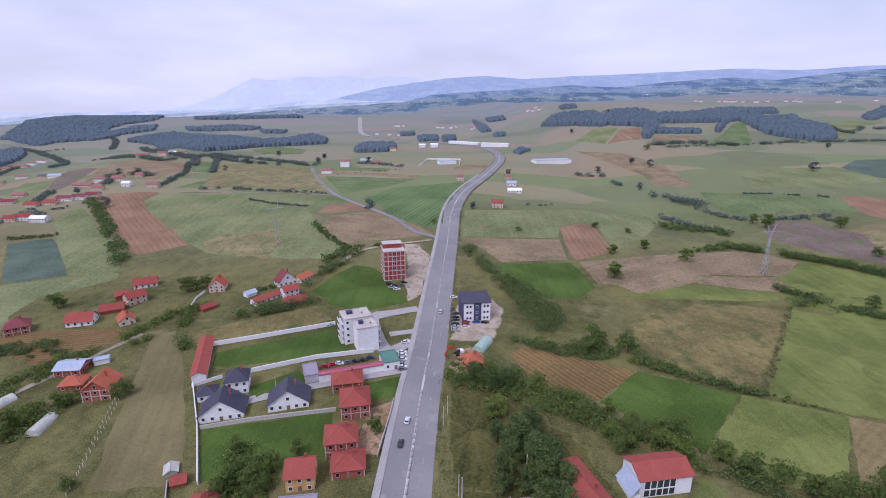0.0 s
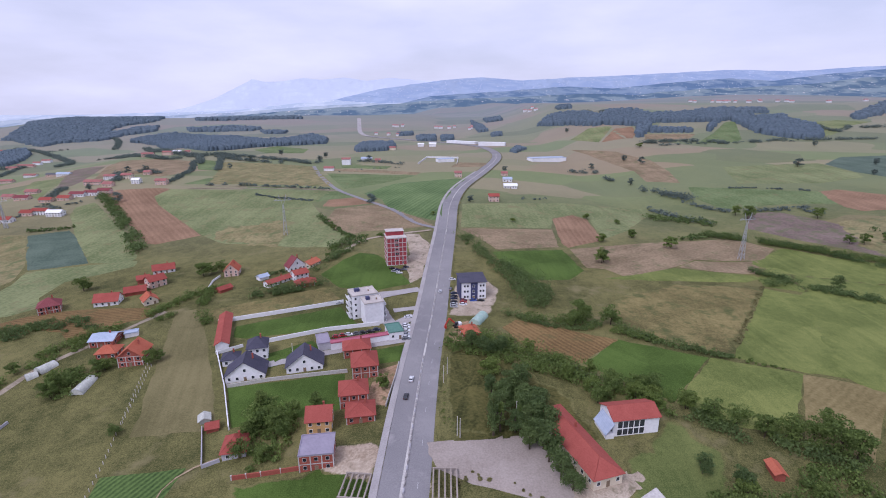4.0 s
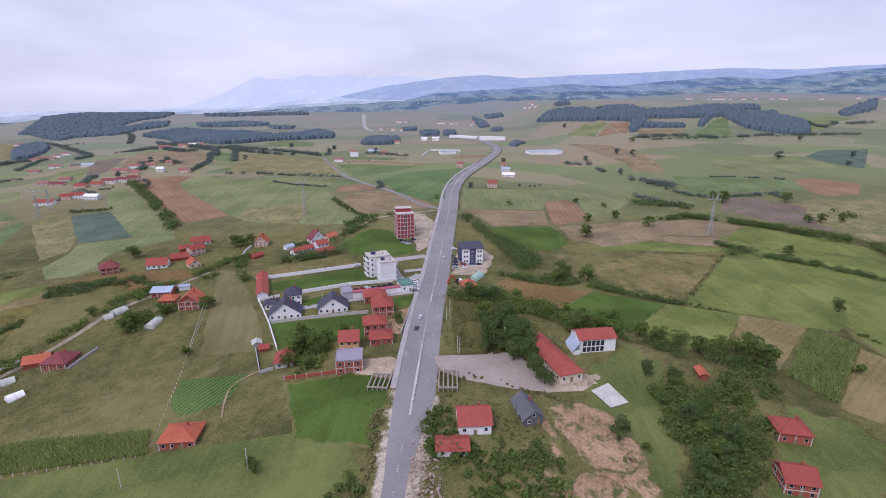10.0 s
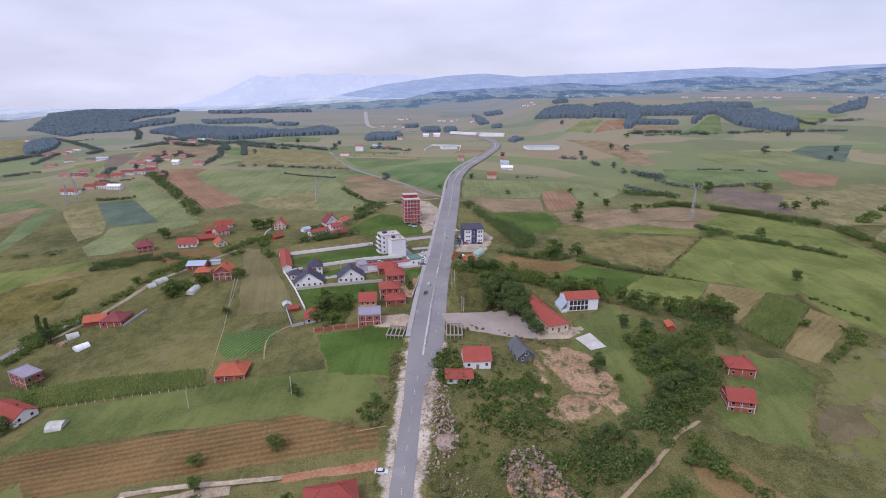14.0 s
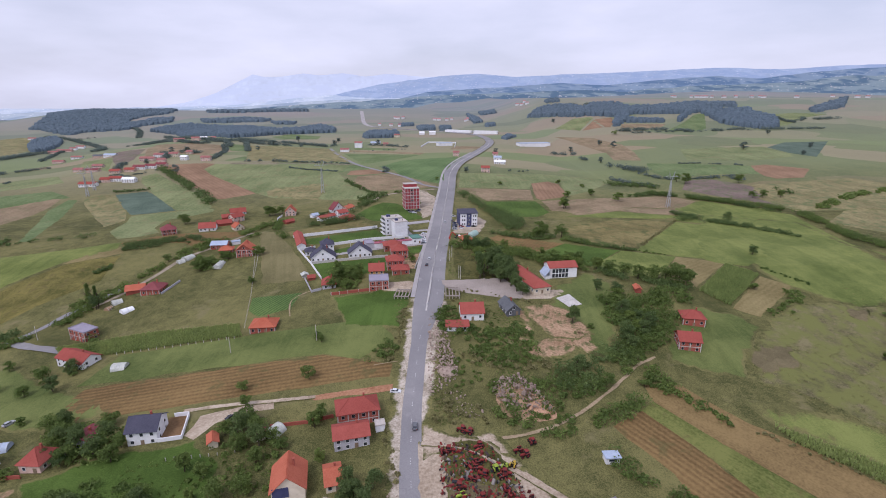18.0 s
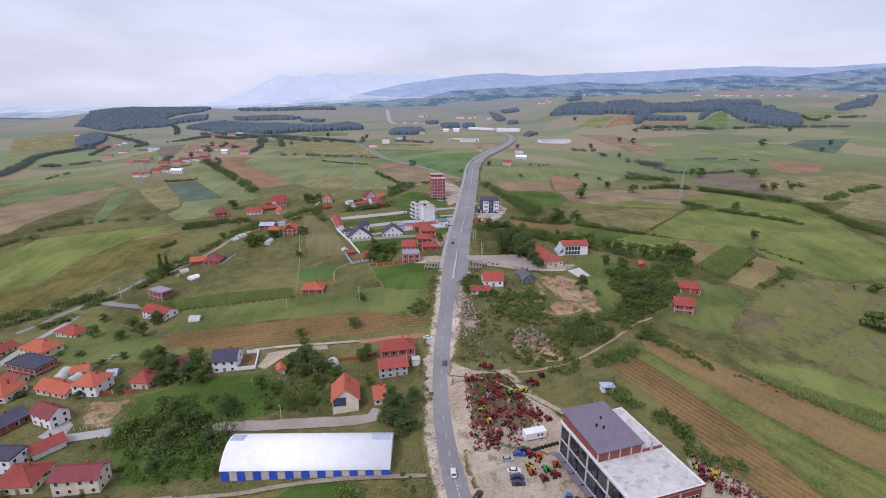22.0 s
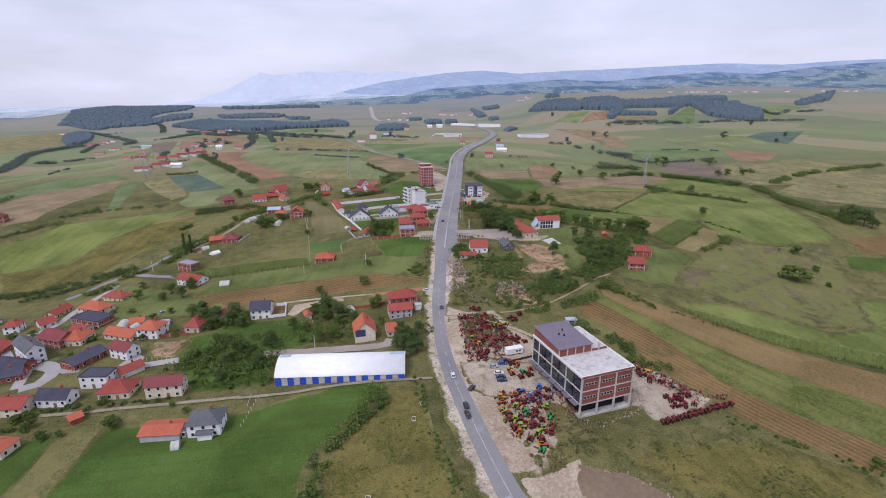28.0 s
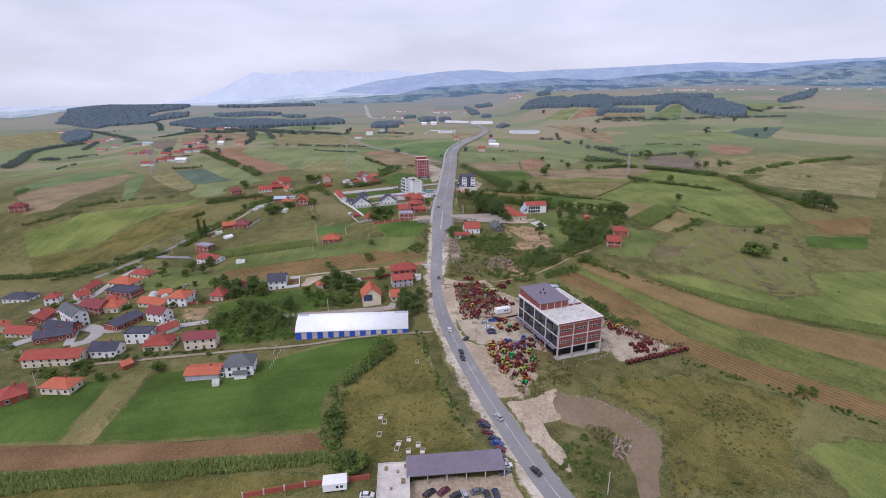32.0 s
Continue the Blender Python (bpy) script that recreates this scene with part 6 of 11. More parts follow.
def grave_slab(x, y):
    """A grave: a low white frame lying in the grass."""
    top = stand("garden_frame", x, y, rng.random() * 30 - 10, reach=0)
    tagged(top, "low white grave slab lying on the grass", "frame", "white frames on the meadow")
    for a, b in ((-0.75, -0.64), (0.64, 0.75)):
        part("side", boxes((a, b, -1.2, 1.2, 0, 0.4)), POST, top)
    for a, b in ((-1.2, -1.09), (1.09, 1.2)):
        part("end", boxes((-0.64, 0.64, a, b, 0, 0.4)), POST, top)
    if rng.random() < 0.5:
        part("lid", boxes((-0.64, 0.64, -1.09, 0.2, 0.3, 0.38)), POST, top)
    return top


def school_front(top, w, d):
    """Tall glazing with white mullions, a plain end, and a pale blue lean-to roof over the stairs."""
    part("glazed_front", boxes((-w * 0.42, w * 0.18, -d / 2 - 0.12, -d / 2 - 0.003, 0.5, 5.6)), GLASS, top, "dark glazed front")
    for i in range(6):
        x = -w * 0.42 + w * 0.6 * i / 5
        part("mullion", boxes((x - 0.13, x + 0.13, -d / 2 - 0.25, -d / 2 - 0.123, 0.2, 5.8)), PLASTER_WHITE, top)
    part("spandrel", boxes((-w * 0.42, w * 0.18, -d / 2 - 0.2, -d / 2 - 0.123, 2.8, 3.2)), PLASTER_WHITE, top)
    bm = bmesh.new()
    slab_face(bm, [(-w / 2 - 3.2, -d / 2 - 1.2, 1.6), (-w / 2 - 0.1, -d / 2 - 1.2, 5.6), (-w / 2 - 0.1, d / 2 - 2, 5.6), (-w / 2 - 3.2, d / 2 - 2, 1.6)], 0.2)
    part("stair_roof", bm, BLUE_SHEET, top, "pale blue sloping stair roof")
    part("stair_wall", boxes((-w / 2 - 2.9, -w / 2 - 0.003, -d / 2 - 0.9, d / 2 - 2.3, -1.5, 1.6)), PLASTER_WHITE, top)


def balconies(top, w, d, n, s, sides):
    """Dark window bands and white balconies on the given sides of a block, and clutter on its roof."""
    for k in range(n):
        z = 0.6 + s * k
        for sx in sides:
            a, b = sorted((sx * (w / 2 + 0.003), sx * (w / 2 + 0.1)))
            part("window_band", boxes((a, b, -d * 0.36, d * 0.3, z + 0.5, z + 2.1)), GLASS, top, "dark window band")
            a, b = sorted((sx * (w / 2 + 0.103), sx * (w / 2 + 1.5)))
            part("balcony", boxes((a, b, -d * 0.4, d * 0.34, z - 0.2, z), (a if sx < 0 else b - 0.14, a + 0.14 if sx < 0 else b, -d * 0.4, d * 0.34, z, z + 0.95)), PLASTER_WHITE, top)
    h = n * s
    part("roof_hatch", boxes((-w * 0.3, -w * 0.1, 0, d * 0.22, h - 0.2, h + 1.5)), NAVY, top)
    part("vent", boxes((w * 0.2, w * 0.2 + 0.6, -d * 0.1, -d * 0.1 + 0.6, h - 0.2, h + 0.9)), WOOD, top)


def loose_tyre(x, y):
    ob = new("tyre", TYRE_RING)
    ob.matrix_basis = pose(x, y, float(land(x, y)) + 0.1 + 0.2, 90, 0, 0)
    return tagged(ob, "large black tractor tyre lying in the yard", "tyre", group="tyres in the yard")


TYRE_RING = wheel_mesh(0.75, 0.5, TYRE, 0.0)
EXCAVATOR_RED = surface("red_machine_paint", (0.40, 0.045, 0.030), (0.52, 0.075, 0.050), fine=2.0, broad=0.4, rough=0.5)


def excavator(x, y, rot):
    top = stand("excavator", x, y, rot, reach=0)
    tagged(top, "red tracked excavator with a white cab on sandy ground", "excavator")
    for s in (-1, 1):
        part("track", boxes((-1.9, 1.9, s * 1.1 - 0.3, s * 1.1 + 0.3, 0.3, 1.15)), TYRE, top)
    part("house", boxes((-2.2, 1.0, -1.3, 1.3, 1.2, 2.5)), PLASTER_WHITE, top)
    part("cab", boxes((-0.2, 1.5, 0.2, 1.3, 1.25, 3.2)), GLASS, top)
    bm = bmesh.new()
    slab_face(bm, [(1.0, -0.35, 1.8), (4.2, -0.35, 5.2), (4.2, 0.25, 5.2), (1.0, 0.25, 1.8)], 0.7)
    part("boom", bm, EXCAVATOR_RED, top)
    bm = bmesh.new()
    slab_face(bm, [(4.0, -0.3, 5.4), (6.2, -0.3, 2.0), (6.2, 0.2, 2.0), (4.0, 0.2, 5.4)], 0.5)
    part("arm", bm, EXCAVATOR_RED, top)
    part("bucket", boxes((5.7, 6.7, -0.6, 0.5, 0.6, 1.9)), EXCAVATOR_RED, top)


# Fields, yards and tracks -----------------------------------------------------
field(GRASS, 0, [(-80, 281.5), (-70.2, 309.9), (-60.3, 323.7), (-45, 315.4), (-18.3, 261.4), (-42.3, 251.2), (-62.8, 258.3)], "mown green field behind the building")
field(GRASS, 0, [(-104, 196.9), (-107.2, 208.8), (-56.5, 230), (-51.3, 218.9), (-42.9, 206.2), (-97.1, 195)], "mown green lawn inside the white wall")
field(GRASS, 0, [(-89, 153.6), (-41.1, 160.3), (-38.7, 136.2), (-41.5, 133.7), (-77, 128.1)], "mown green lawn inside the grey wall")
field(GRASS, 0, [(-80.9, 179.2), (-63, 190.9), (-54.9, 177.2), (-70.7, 170.1), (-76.2, 166.8)], "green lawn between the white houses")
field(STRAW_STRIP, 17, [(-149.1, 230.4), (-139.3, 232.6), (-121.7, 205.2), (-96.4, 157.3), (-82, 128), (-113.6, 126.7), (-117.3, 139.3), (-127.3, 168.1), (-141.2, 207.3)], "long olive straw coloured hay strip")
field(DIRT, 0, [(-28.9, 161.6), (-19.3, 167.2), (-21.8, 136.4), (-29.6, 138.1)], "sandy orange courtyard", wobble=0.3, lift=0.2)
field(GRASS, 0, [(-32, 179.7), (-18.3, 184.7), (-18.9, 169.5), (-28.2, 167.5)], "green lawn by the road", wobble=0.3, lift=0.2)
field(DRY_GRASS, 0, [(-130.9, 229.7), (-105.4, 243.3), (-72.6, 259.2), (-58.8, 240.6), (-119.9, 216)], "dry grass lot above the white wall")
field(DRY_GRASS, 0, [(105.3, 242.6), (144.4, 260.3), (196.1, 255.9), (126.8, 170.2), (94.3, 188.3), (90.1, 217.3)], "rough brownish dry meadow", wobble=3)
field(PLOUGHED, -149, [(30, 201.3), (37.9, 210.4), (83, 187.6), (61, 165.8), (40.4, 175)], "reddish brown ploughed field")
field(GRASS, -138, [(83.3, 187.1), (117.5, 169.5), (87, 136.3), (60.8, 165.4)], "dark green crop field")
field(LIGHT_GRASS, 0, [(117.7, 169.1), (150, 155.6), (119.6, 118), (95.1, 124.7), (87.4, 136.3)], "yellowish green meadow")
field(LIGHT_GRASS, 0, [(195.2, 253.6), (233.7, 226.8), (166.3, 151.7), (151.8, 156.6), (128.6, 169.4)], "green meadow")
field(LIGHT_GRASS, 0, [(250.4, 325.1), (301.9, 287.9), (244.8, 226.5), (197.2, 257.4), (203.7, 272)], "bright green sloping field")
field(STUBBLE, -55, [(122.3, 116.2), (149, 155.3), (176, 144.8), (138, 106.1)], "orange brown stubble field")
field(STUBBLE, -52, [(146.2, 83.6), (185, 123.3), (195.7, 109.8), (156.2, 75.7)], "pale straw stubble field")
field(ORCHARD, 0, [(1.3, 175.7), (15.8, 184.2), (26.6, 175.3), (36.7, 156.2), (50.8, 140.2), (52.6, 117.8), (46.3, 108.4), (2.4, 108.5)], "rough dark grass under the trees", wobble=4)
field(FRESH_GRASS, 0, [(56.3, 105.6), (81.4, 126), (91.7, 108.6), (77.5, 75.1), (76.1, 54.9), (65.3, 35.6), (57.7, 35.3), (60.2, 54.3), (56.6, 70.7), (50.4, 82.1)], "green meadow behind the school", wobble=4)
field(FRESH_GRASS, 0, [(126.1, 84.7), (141.1, 77.8), (150.4, 67.9), (130.2, 43.4), (117.7, 23.9), (105.6, 30.1), (91.2, 34.1), (97.7, 49.9), (110.7, 65.9)], "fresh green grass round the brick houses", wobble=4)
field(DIRT, 0, [(34.7, 80.9), (48.4, 83.7), (57.4, 79.8), (59.5, 72.6), (63.9, 63.9), (65.5, 53.8), (53.8, 50.5), (43.2, 53.1), (39.1, 59.9), (37, 68.3)], "bare clay ground", wobble=4, lift=0.15)
field(DIRT, 0, [(32.5, 77.7), (37.8, 75.8), (38, 59.8), (36.1, 52.9), (32.8, 55), (32.2, 66.4)], "bare clay ground", wobble=3, lift=0.15)
field(DIRT, 0, [(29.7, 52.7), (40.4, 50), (54.4, 52.3), (55.6, 43.3), (44.4, 34.9), (32.5, 36.5), (28.1, 43.4)], "bare clay ground", wobble=4, lift=0.15)
field(DIRT, 0, [(56.4, 58.8), (64.2, 56.9), (64.5, 44.5), (56.8, 38.2), (52.1, 46.7)], "bare clay ground", wobble=3, lift=0.15)
field(PALE_LOT, 0, [(-7.4, 115.2), (9.6, 117.3), (30.6, 119.5), (34.6, 110), (38.9, 97.1), (38.8, 89.6), (25.5, 91.2), (8.5, 97), (-2.9, 103.5)], "pale trodden lot by the school", lift=0.22, wobble=0.8)
field(GRAVEL, 0, [(36.4, 97.1), (55.2, 101.4), (61.3, 104.6), (63.1, 97.4), (53.8, 90.7), (36.1, 88.7)], "worn path beside the school", lift=0.2, wobble=1)
field(GRAVEL, 0, [(2.7, 214.3), (4.2, 241.5), (7, 258.7), (11.1, 262.8), (29.1, 265.9), (34.3, 252.3), (32, 235.3), (25.8, 215.1), (15.2, 213.9)], "pale gravel lot round the office", lift=0.2, wobble=2)
field(DIRT, 0, [(-0.3, 185.4), (3.5, 202.2), (11, 211.9), (19.4, 204.3), (20.8, 191.3), (15.7, 183.3)], "sandy lot with an excavator", lift=0.2, wobble=2)
field(GRAVEL, 0, [(-30.3, 365.6), (-18.6, 362.2), (-9.1, 335.3), (-9.3, 312), (-14.6, 267), (-20.3, 261.3), (-24, 283.5), (-23.3, 315.5)], "pale gravel lot beside the brick block", lift=0.2, wobble=2)
field(CONCRETE, 0, [(54.8, 89.9), (62.9, 95), (67, 83.3), (59.4, 80.3)], "cracked pale concrete slab on the grass", wobble=0.2, lift=0.3, name='concrete_slab')
field(CROP, -28, [(-109.2, 92.5), (-112.4, 108.2), (-84.6, 109.8), (-86, 90.9), (-100.9, 85)], "garden plot with green crop rows")
field(PLOUGHED, -81, [(-158.7, 18.9), (-156.6, 32.4), (-58.1, 42.8), (-27.4, 33), (-27.4, 24.7), (-76.7, 18.4), (-149.7, 9.4)], "long brown ploughed field")
field(FRESH_GRASS, 0, [(-161.9, 34.6), (-158, 59), (-103.1, 65.3), (-37.9, 72.3), (-27.5, 51.5), (-41.8, 37.8), (-58.3, 43.8)], "bright green field strip")
field(GRASS, 0, [(-66.4, 101.2), (-45.4, 103), (-23.5, 115.3), (-20.5, 90), (-22.8, 74), (-23.4, 60.4), (-52.8, 66.7)], "dark green meadow by the road", lift=0.14, wobble=2)
field(LIGHT_GRASS, 0, [(204.8, 238.1), (236.4, 267.1), (213.2, 157.8), (186.3, 137.7), (166.7, 143.6), (165.2, 157.6)], "light green meadow corner", lift=0.2)
field(HAZED_HAY, 0, [(340.8, 387.4), (490.1, 434.3), (520.8, 381.3), (418.6, 278.9), (318.2, 280.4), (311.2, 325.6)], "olive dry pasture", lift=0.3)
field(SAND, 0, [(-43.3, 113.3), (-33.5, 115.2), (-23.3, 117.3), (-17.9, 111.5), (-21.6, 97.1), (-32.4, 100.1), (-40.1, 103)], "sandy yard between the brick houses", lift=0.18, wobble=1.5)
field(PLOUGHED, -145, [(67.6, 4.5), (79.6, -14), (90.5, -37.1), (97.7, -64.8), (113.8, -84.2), (130.3, -96.9), (152.6, -117.4), (175.3, -133.2), (164.5, -143), (143.7, -127.4), (119.2, -112.6), (97.3, -91.4), (82.1, -75.6), (72.6, -44), (66, -25), (54.1, -3.8)], "long striped ploughed field")
field(STRIP, -142, [(74, 10), (89.3, -11), (100.5, -25.4), (119.2, -50), (146.7, -73.4), (173.6, -93.8), (199.4, -111.3), (175.3, -133.2), (152.6, -117.4), (130.3, -96.9), (113.8, -84.2), (97.7, -62), (90.5, -37.1), (79.6, -14), (67.6, 4.5)], "green strip of rough crops")
field(EARTH_STRIP, -138, [(74, 19.8), (89.1, 20), (101, 3.3), (121.2, -15), (140.4, -38.6), (162.2, -51.1), (195.5, -69.2), (225.2, -88), (199.4, -111.3), (173.6, -93.8), (146.7, -73.4), (119.2, -50), (100.5, -25.4), (89.3, -11), (74, 10)], "pale brown stubble strip")
field(LIGHT_GRASS, 0, [(106.5, 15.3), (147.6, 3.8), (176.6, -21), (200.1, -15.8), (217.8, 18.1), (361.2, 36.4), (245, -70), (205.5, -58), (170.2, -39.7), (135, -20), (115.1, -2.4)], "bright green meadow above the corn", wobble=2)
field(ROUGH, 0, [(122.2, 27), (142.3, 56.3), (179.1, 90.4), (229.7, 93.2), (255.2, 84.2), (228.8, 28.2), (203.6, -15.6), (172.3, -17.7), (147.6, 3.8)], "rough dry weedy ground", wobble=4)
field(BRACKEN, 0, [(129.8, 45.3), (157.1, 53.9), (148.6, 35.4), (125.3, 26.5)], "brown withered weeds on the rough ground", lift=0.18, wobble=4)
field(BRACKEN, 0, [(208.6, 85.4), (222.7, 87.8), (210.8, 73.4), (204.7, 73.6), (204.9, 79.7)], "brown withered weeds on the rough ground", lift=0.18, wobble=4)
field(LIGHT_GRASS, 0, [(103, -141), (138.3, -133.5), (164.5, -143), (129.5, -175), (98, -172)], "patch of fresh green grass", wobble=5)
field(LIGHT_GRASS, 0, [(222.1, 280.5), (295.9, 244.3), (274.7, 101), (216.1, 85.5), (192.6, 107.4), (187.9, 131.1)], "large green meadow", wobble=2)
field(LIGHT_GRASS, 0, [(211.4, 298.5), (256.3, 329.8), (305.4, 269.7), (289.3, 184.6), (288.9, 120.1), (292.7, 161.8), (267.8, 234)], "bright green field strip")
field(HAZED_HAY, 0, [(317, 242.4), (420.5, 331.7), (552.1, 339.4), (381.5, 156.6), (349.9, 198.9)], "straw coloured field")
field(PLOUGHED, 10, [(282, 105.4), (339.4, 109.9), (315.5, 82.6), (277.2, 80.9)], "brown ploughed field")
field(GRASS, 0, [(260, 76.2), (310.8, 77.3), (292.3, 56.5), (250.9, 59.3)], "green field strip")
field(GRASS, 0, [(-116.1, -8.5), (-93.7, -5.8), (-77.8, -17.6), (-75.2, -36.7), (-131.1, -44), (-140.5, -21.7)], "green kitchen garden behind the houses", wobble=3)
field(FRESH_GRASS, 0, [(-230.6, 46.4), (-211.4, 59.6), (-168.7, 33.8), (-130.1, 13.9), (-154.4, 5.2), (-196.7, 8.3)], "green gardens among the village houses", wobble=3)
field(GRASS, 0, [(-139.2, -40.5), (-113.3, -13.9), (-90.3, -49.2), (-87, -65.8), (-114.6, -70)], "overgrown green garden ground")
field(SAND, 0, [(-18.5, -11.4), (-17, -40), (-14.5, -53.5), (-11.2, -75), (-7.2, -91.9), (-2.4, -107.3), (1.4, -119.2), (14.7, -119.6), (20, -109.7), (27.1, -97.5), (32.4, -83.5), (35.9, -61.4), (30.6, -39.6), (11.5, -7)], "trodden sandy yard with farm machines", lift=0.56, wobble=2)
field(GRAVEL, 0, [(-8.6, -53.6), (5.7, -51.6), (21.3, -53.5), (31.7, -61.5), (29.3, -76.7), (18.3, -77.7), (3, -78.9), (-5.4, -73.5)], "pale gravel parking lot", lift=0.68, wobble=3)
field(GRAVEL, 0, [(64.5, -52), (74.4, -57.9), (80.1, -71.3), (91.1, -76.3), (77, -86.9), (60.2, -92.1), (55.5, -88.5), (51.9, -81.2)], "pale gravel yard behind the building", lift=0.22, wobble=4)
field(CLAY, 0, [(-58.4, 14.1), (-51.8, 15.5), (-31, 18.9), (-18.8, 20.1), (-20, 16.8), (-30.4, 14.8), (-44.4, 14.2), (-54.5, 12.8)], "red clay bank beside the road", wobble=0.8, lift=0.3)
field(BROWN_SOIL, -86, [(-175.6, -134.7), (-107.5, -135.5), (-55.6, -132.4), (-53.1, -141.2), (-154.7, -146.4), (-164.3, -147.4)], "smooth reddish brown tilled strip")
field(GRASS, -82, [(-134.6, -135.7), (-138.2, -89), (-102.3, -89.2), (-53, -64.8), (-35.4, -69.4), (-49.1, -92.8), (-59.1, -113.4), (-56.8, -132.4), (-107.8, -134.9)], "large mown green field", wobble=1.5)
field(GRASS, 0, [(-201.8, -105.4), (-173.4, -105.3), (-150.4, -90.4), (-145.2, -133.9), (-176.3, -133.9)], "mown green field", wobble=1.5)
field(DRY_GRASS, 0, [(-137, -103.6), (-137.4, -90.4), (-133.6, -134.4), (-143.7, -134.8)], "dry grass strip across the field")
field(OLIVE, 0, [(-55.1, -111.8), (-36.6, -70.3), (-24.8, -71.1), (-14.2, -114), (-4.1, -144.1), (-27.5, -146.8), (-41.3, -149.8), (-49.2, -144.6)], "rough olive green meadow", wobble=2)
field(OLIVE, 0, [(-160.5, -151.6), (-55.4, -149.1), (-49.2, -153.9), (-71.3, -163.3), (-151.1, -162.2)], "rough olive grass strip", wobble=2)
field(SAND, 0, [(-25.4, -155), (3.6, -153.8), (9.5, -144.3), (13.6, -154.9), (19.7, -164.3), (16.2, -171.7), (-38.5, -170.2), (-30, -161.1)], "sandy yard beside the road", lift=0.2, wobble=1)
field(SAND, 0, [(6.1, -122.1), (10, -116.6), (19.9, -115.3), (28.6, -110.2), (27.4, -127.5), (24, -129.1), (19.2, -130.6), (20.2, -137.4), (23.3, -143.9), (22.9, -153.3), (21.3, -153), (17.6, -146.3), (12.9, -140.5), (9.9, -130.8)], "pale stony ground beside the road", lift=0.62, wobble=1.45)
field(OLIVE, 0, [(52, -103), (92, -99), (122, -115), (97, -146), (88, -161), (49, -162), (58, -140), (60, -129), (46, -113)], "rough olive meadow beyond the turning place", wobble=4)
field(GREY_EARTH, 0, [(25.5, -112.6), (41.6, -116), (52.1, -125.9), (56.8, -133.9), (56.3, -140.9), (52.2, -148.6), (49.2, -153), (46.3, -162.1), (39.1, -162.4), (42.1, -154.8), (42, -149.1), (41.9, -146), (47.1, -138.9), (42.2, -134.8), (32.3, -133.6), (25.5, -129.8), (24, -121.9)], "grey brown crescent of bare earth where vehicles turn", lift=0.75, wobble=1.45)
field(PAVING, 0, [(-160.2, -45.8), (-158.2, -34.6), (-152.3, -39.2), (-148.9, -50)], "paved yard of a white house", wobble=0.5, lift=0.2)
field(DIRT, 0, [(-149.5, -39.8), (-158.7, -25.4), (-139.4, -23.4), (-136.8, -37.7), (-137, -42.3)], "worn brown yard", wobble=3, lift=0.18)

field(HAZED_PLOUGH, -141, [(-394, 546), (-388, 565), (-344, 573), (-327, 566), (-328, 533), (-300, 491), (-238, 419), (-205, 380), (-234, 363), (-243, 366), (-277, 407), (-322, 458), (-359, 499)], "ploughed reddish brown field with curved furrows")
field(HAZED_MEADOW, 0, [(-327, 566), (-120, 533), (-134, 476), (-102, 402), (-74, 355), (-84, 338), (-112, 341), (-148, 352), (-178, 358), (-203, 380), (-238, 419), (-301, 492), (-327, 530)], "pale green meadow under the pylon")
field(HAZED_HAY, 0, [(-200, 385), (-190, 399), (-157, 412), (-142, 419), (-127, 379), (-129, 344), (-179, 360)], "straw coloured dry patch in the meadow", lift=0.3, wobble=4)
field(HAZED_MEADOW, 0, [(-382, 511), (-356, 484), (-318, 441), (-281, 399), (-249, 358), (-233, 335), (-232, 320), (-264, 327), (-297, 365), (-324, 397), (-379, 468), (-390, 493)], "bright green meadow beside the hedge")
field(COOL_CROP, -87, [(-370, 402), (-343, 416), (-325, 398), (-265, 327), (-286, 320), (-303, 317), (-331, 350)], "dark blue green crop field")
field(HAZED_HAY, 0, [(-388, 374), (-398, 404), (-373, 404), (-331, 350), (-314, 328), (-295, 293), (-299, 270)], "olive dry meadow")
field(HAZED_MEADOW, 0, [(-282, 251), (-289, 286), (-301, 314), (-261, 322), (-228, 327), (-223, 314), (-254, 287), (-249, 259), (-236, 243), (-246, 232), (-261, 227)], "soft green meadow strip")
field(PLOUGHED, -81, [(-251, 215), (-232, 232), (-209, 238), (-168, 238), (-159, 225), (-170, 219), (-178, 211), (-188, 200), (-199, 209), (-215, 213), (-241, 203)], "orange brown field with curved furrows")
field(HAZED_STUBBLE, -111, [(-105, 411), (-105, 450), (-59, 464), (-41, 440), (-7, 384), (-40, 376), (-67, 375), (-75, 365), (-90, 381)], "greyish brown mown field")
field(HAZED_PLOUGH, -83, [(-120, 462), (-119, 490), (-91, 498), (-63, 469), (-107, 458)], "narrow brown field strip")
field(HAZED_GRASS, 0, [(-162, 531), (-121, 533), (-88, 502), (-120, 493), (-130, 481)], "green meadow strip by the side road")
field(HAZED_GRASS, -101, [(-160, 665), (-35, 631), (-62, 587), (-99, 552), (-114, 546)], "dark green crop strip")
field(HAZED_CROP, -20, [(-59, 570), (20, 608), (34, 602), (9, 480), (-0, 411), (-6, 398), (-34, 422), (-54, 450), (-63, 486), (-86, 516)], "bright green crop field with rows")
field(HAZED_STUBBLE, 0, [(-160, 714), (-28, 658), (-34, 636), (-154, 688)], "thin brown strip between the crops")
field(HAZED_GRASS, 0, [(-157, 754), (-75, 726), (-80, 695), (-150, 719)], "small green meadow by a white house")
field(HAZED_HAY, 0, [(-324, 691), (-374, 817), (-289, 792), (-199, 746), (-173, 679), (-126, 558), (-204, 579), (-294, 593)], "pinkish tan pasture")
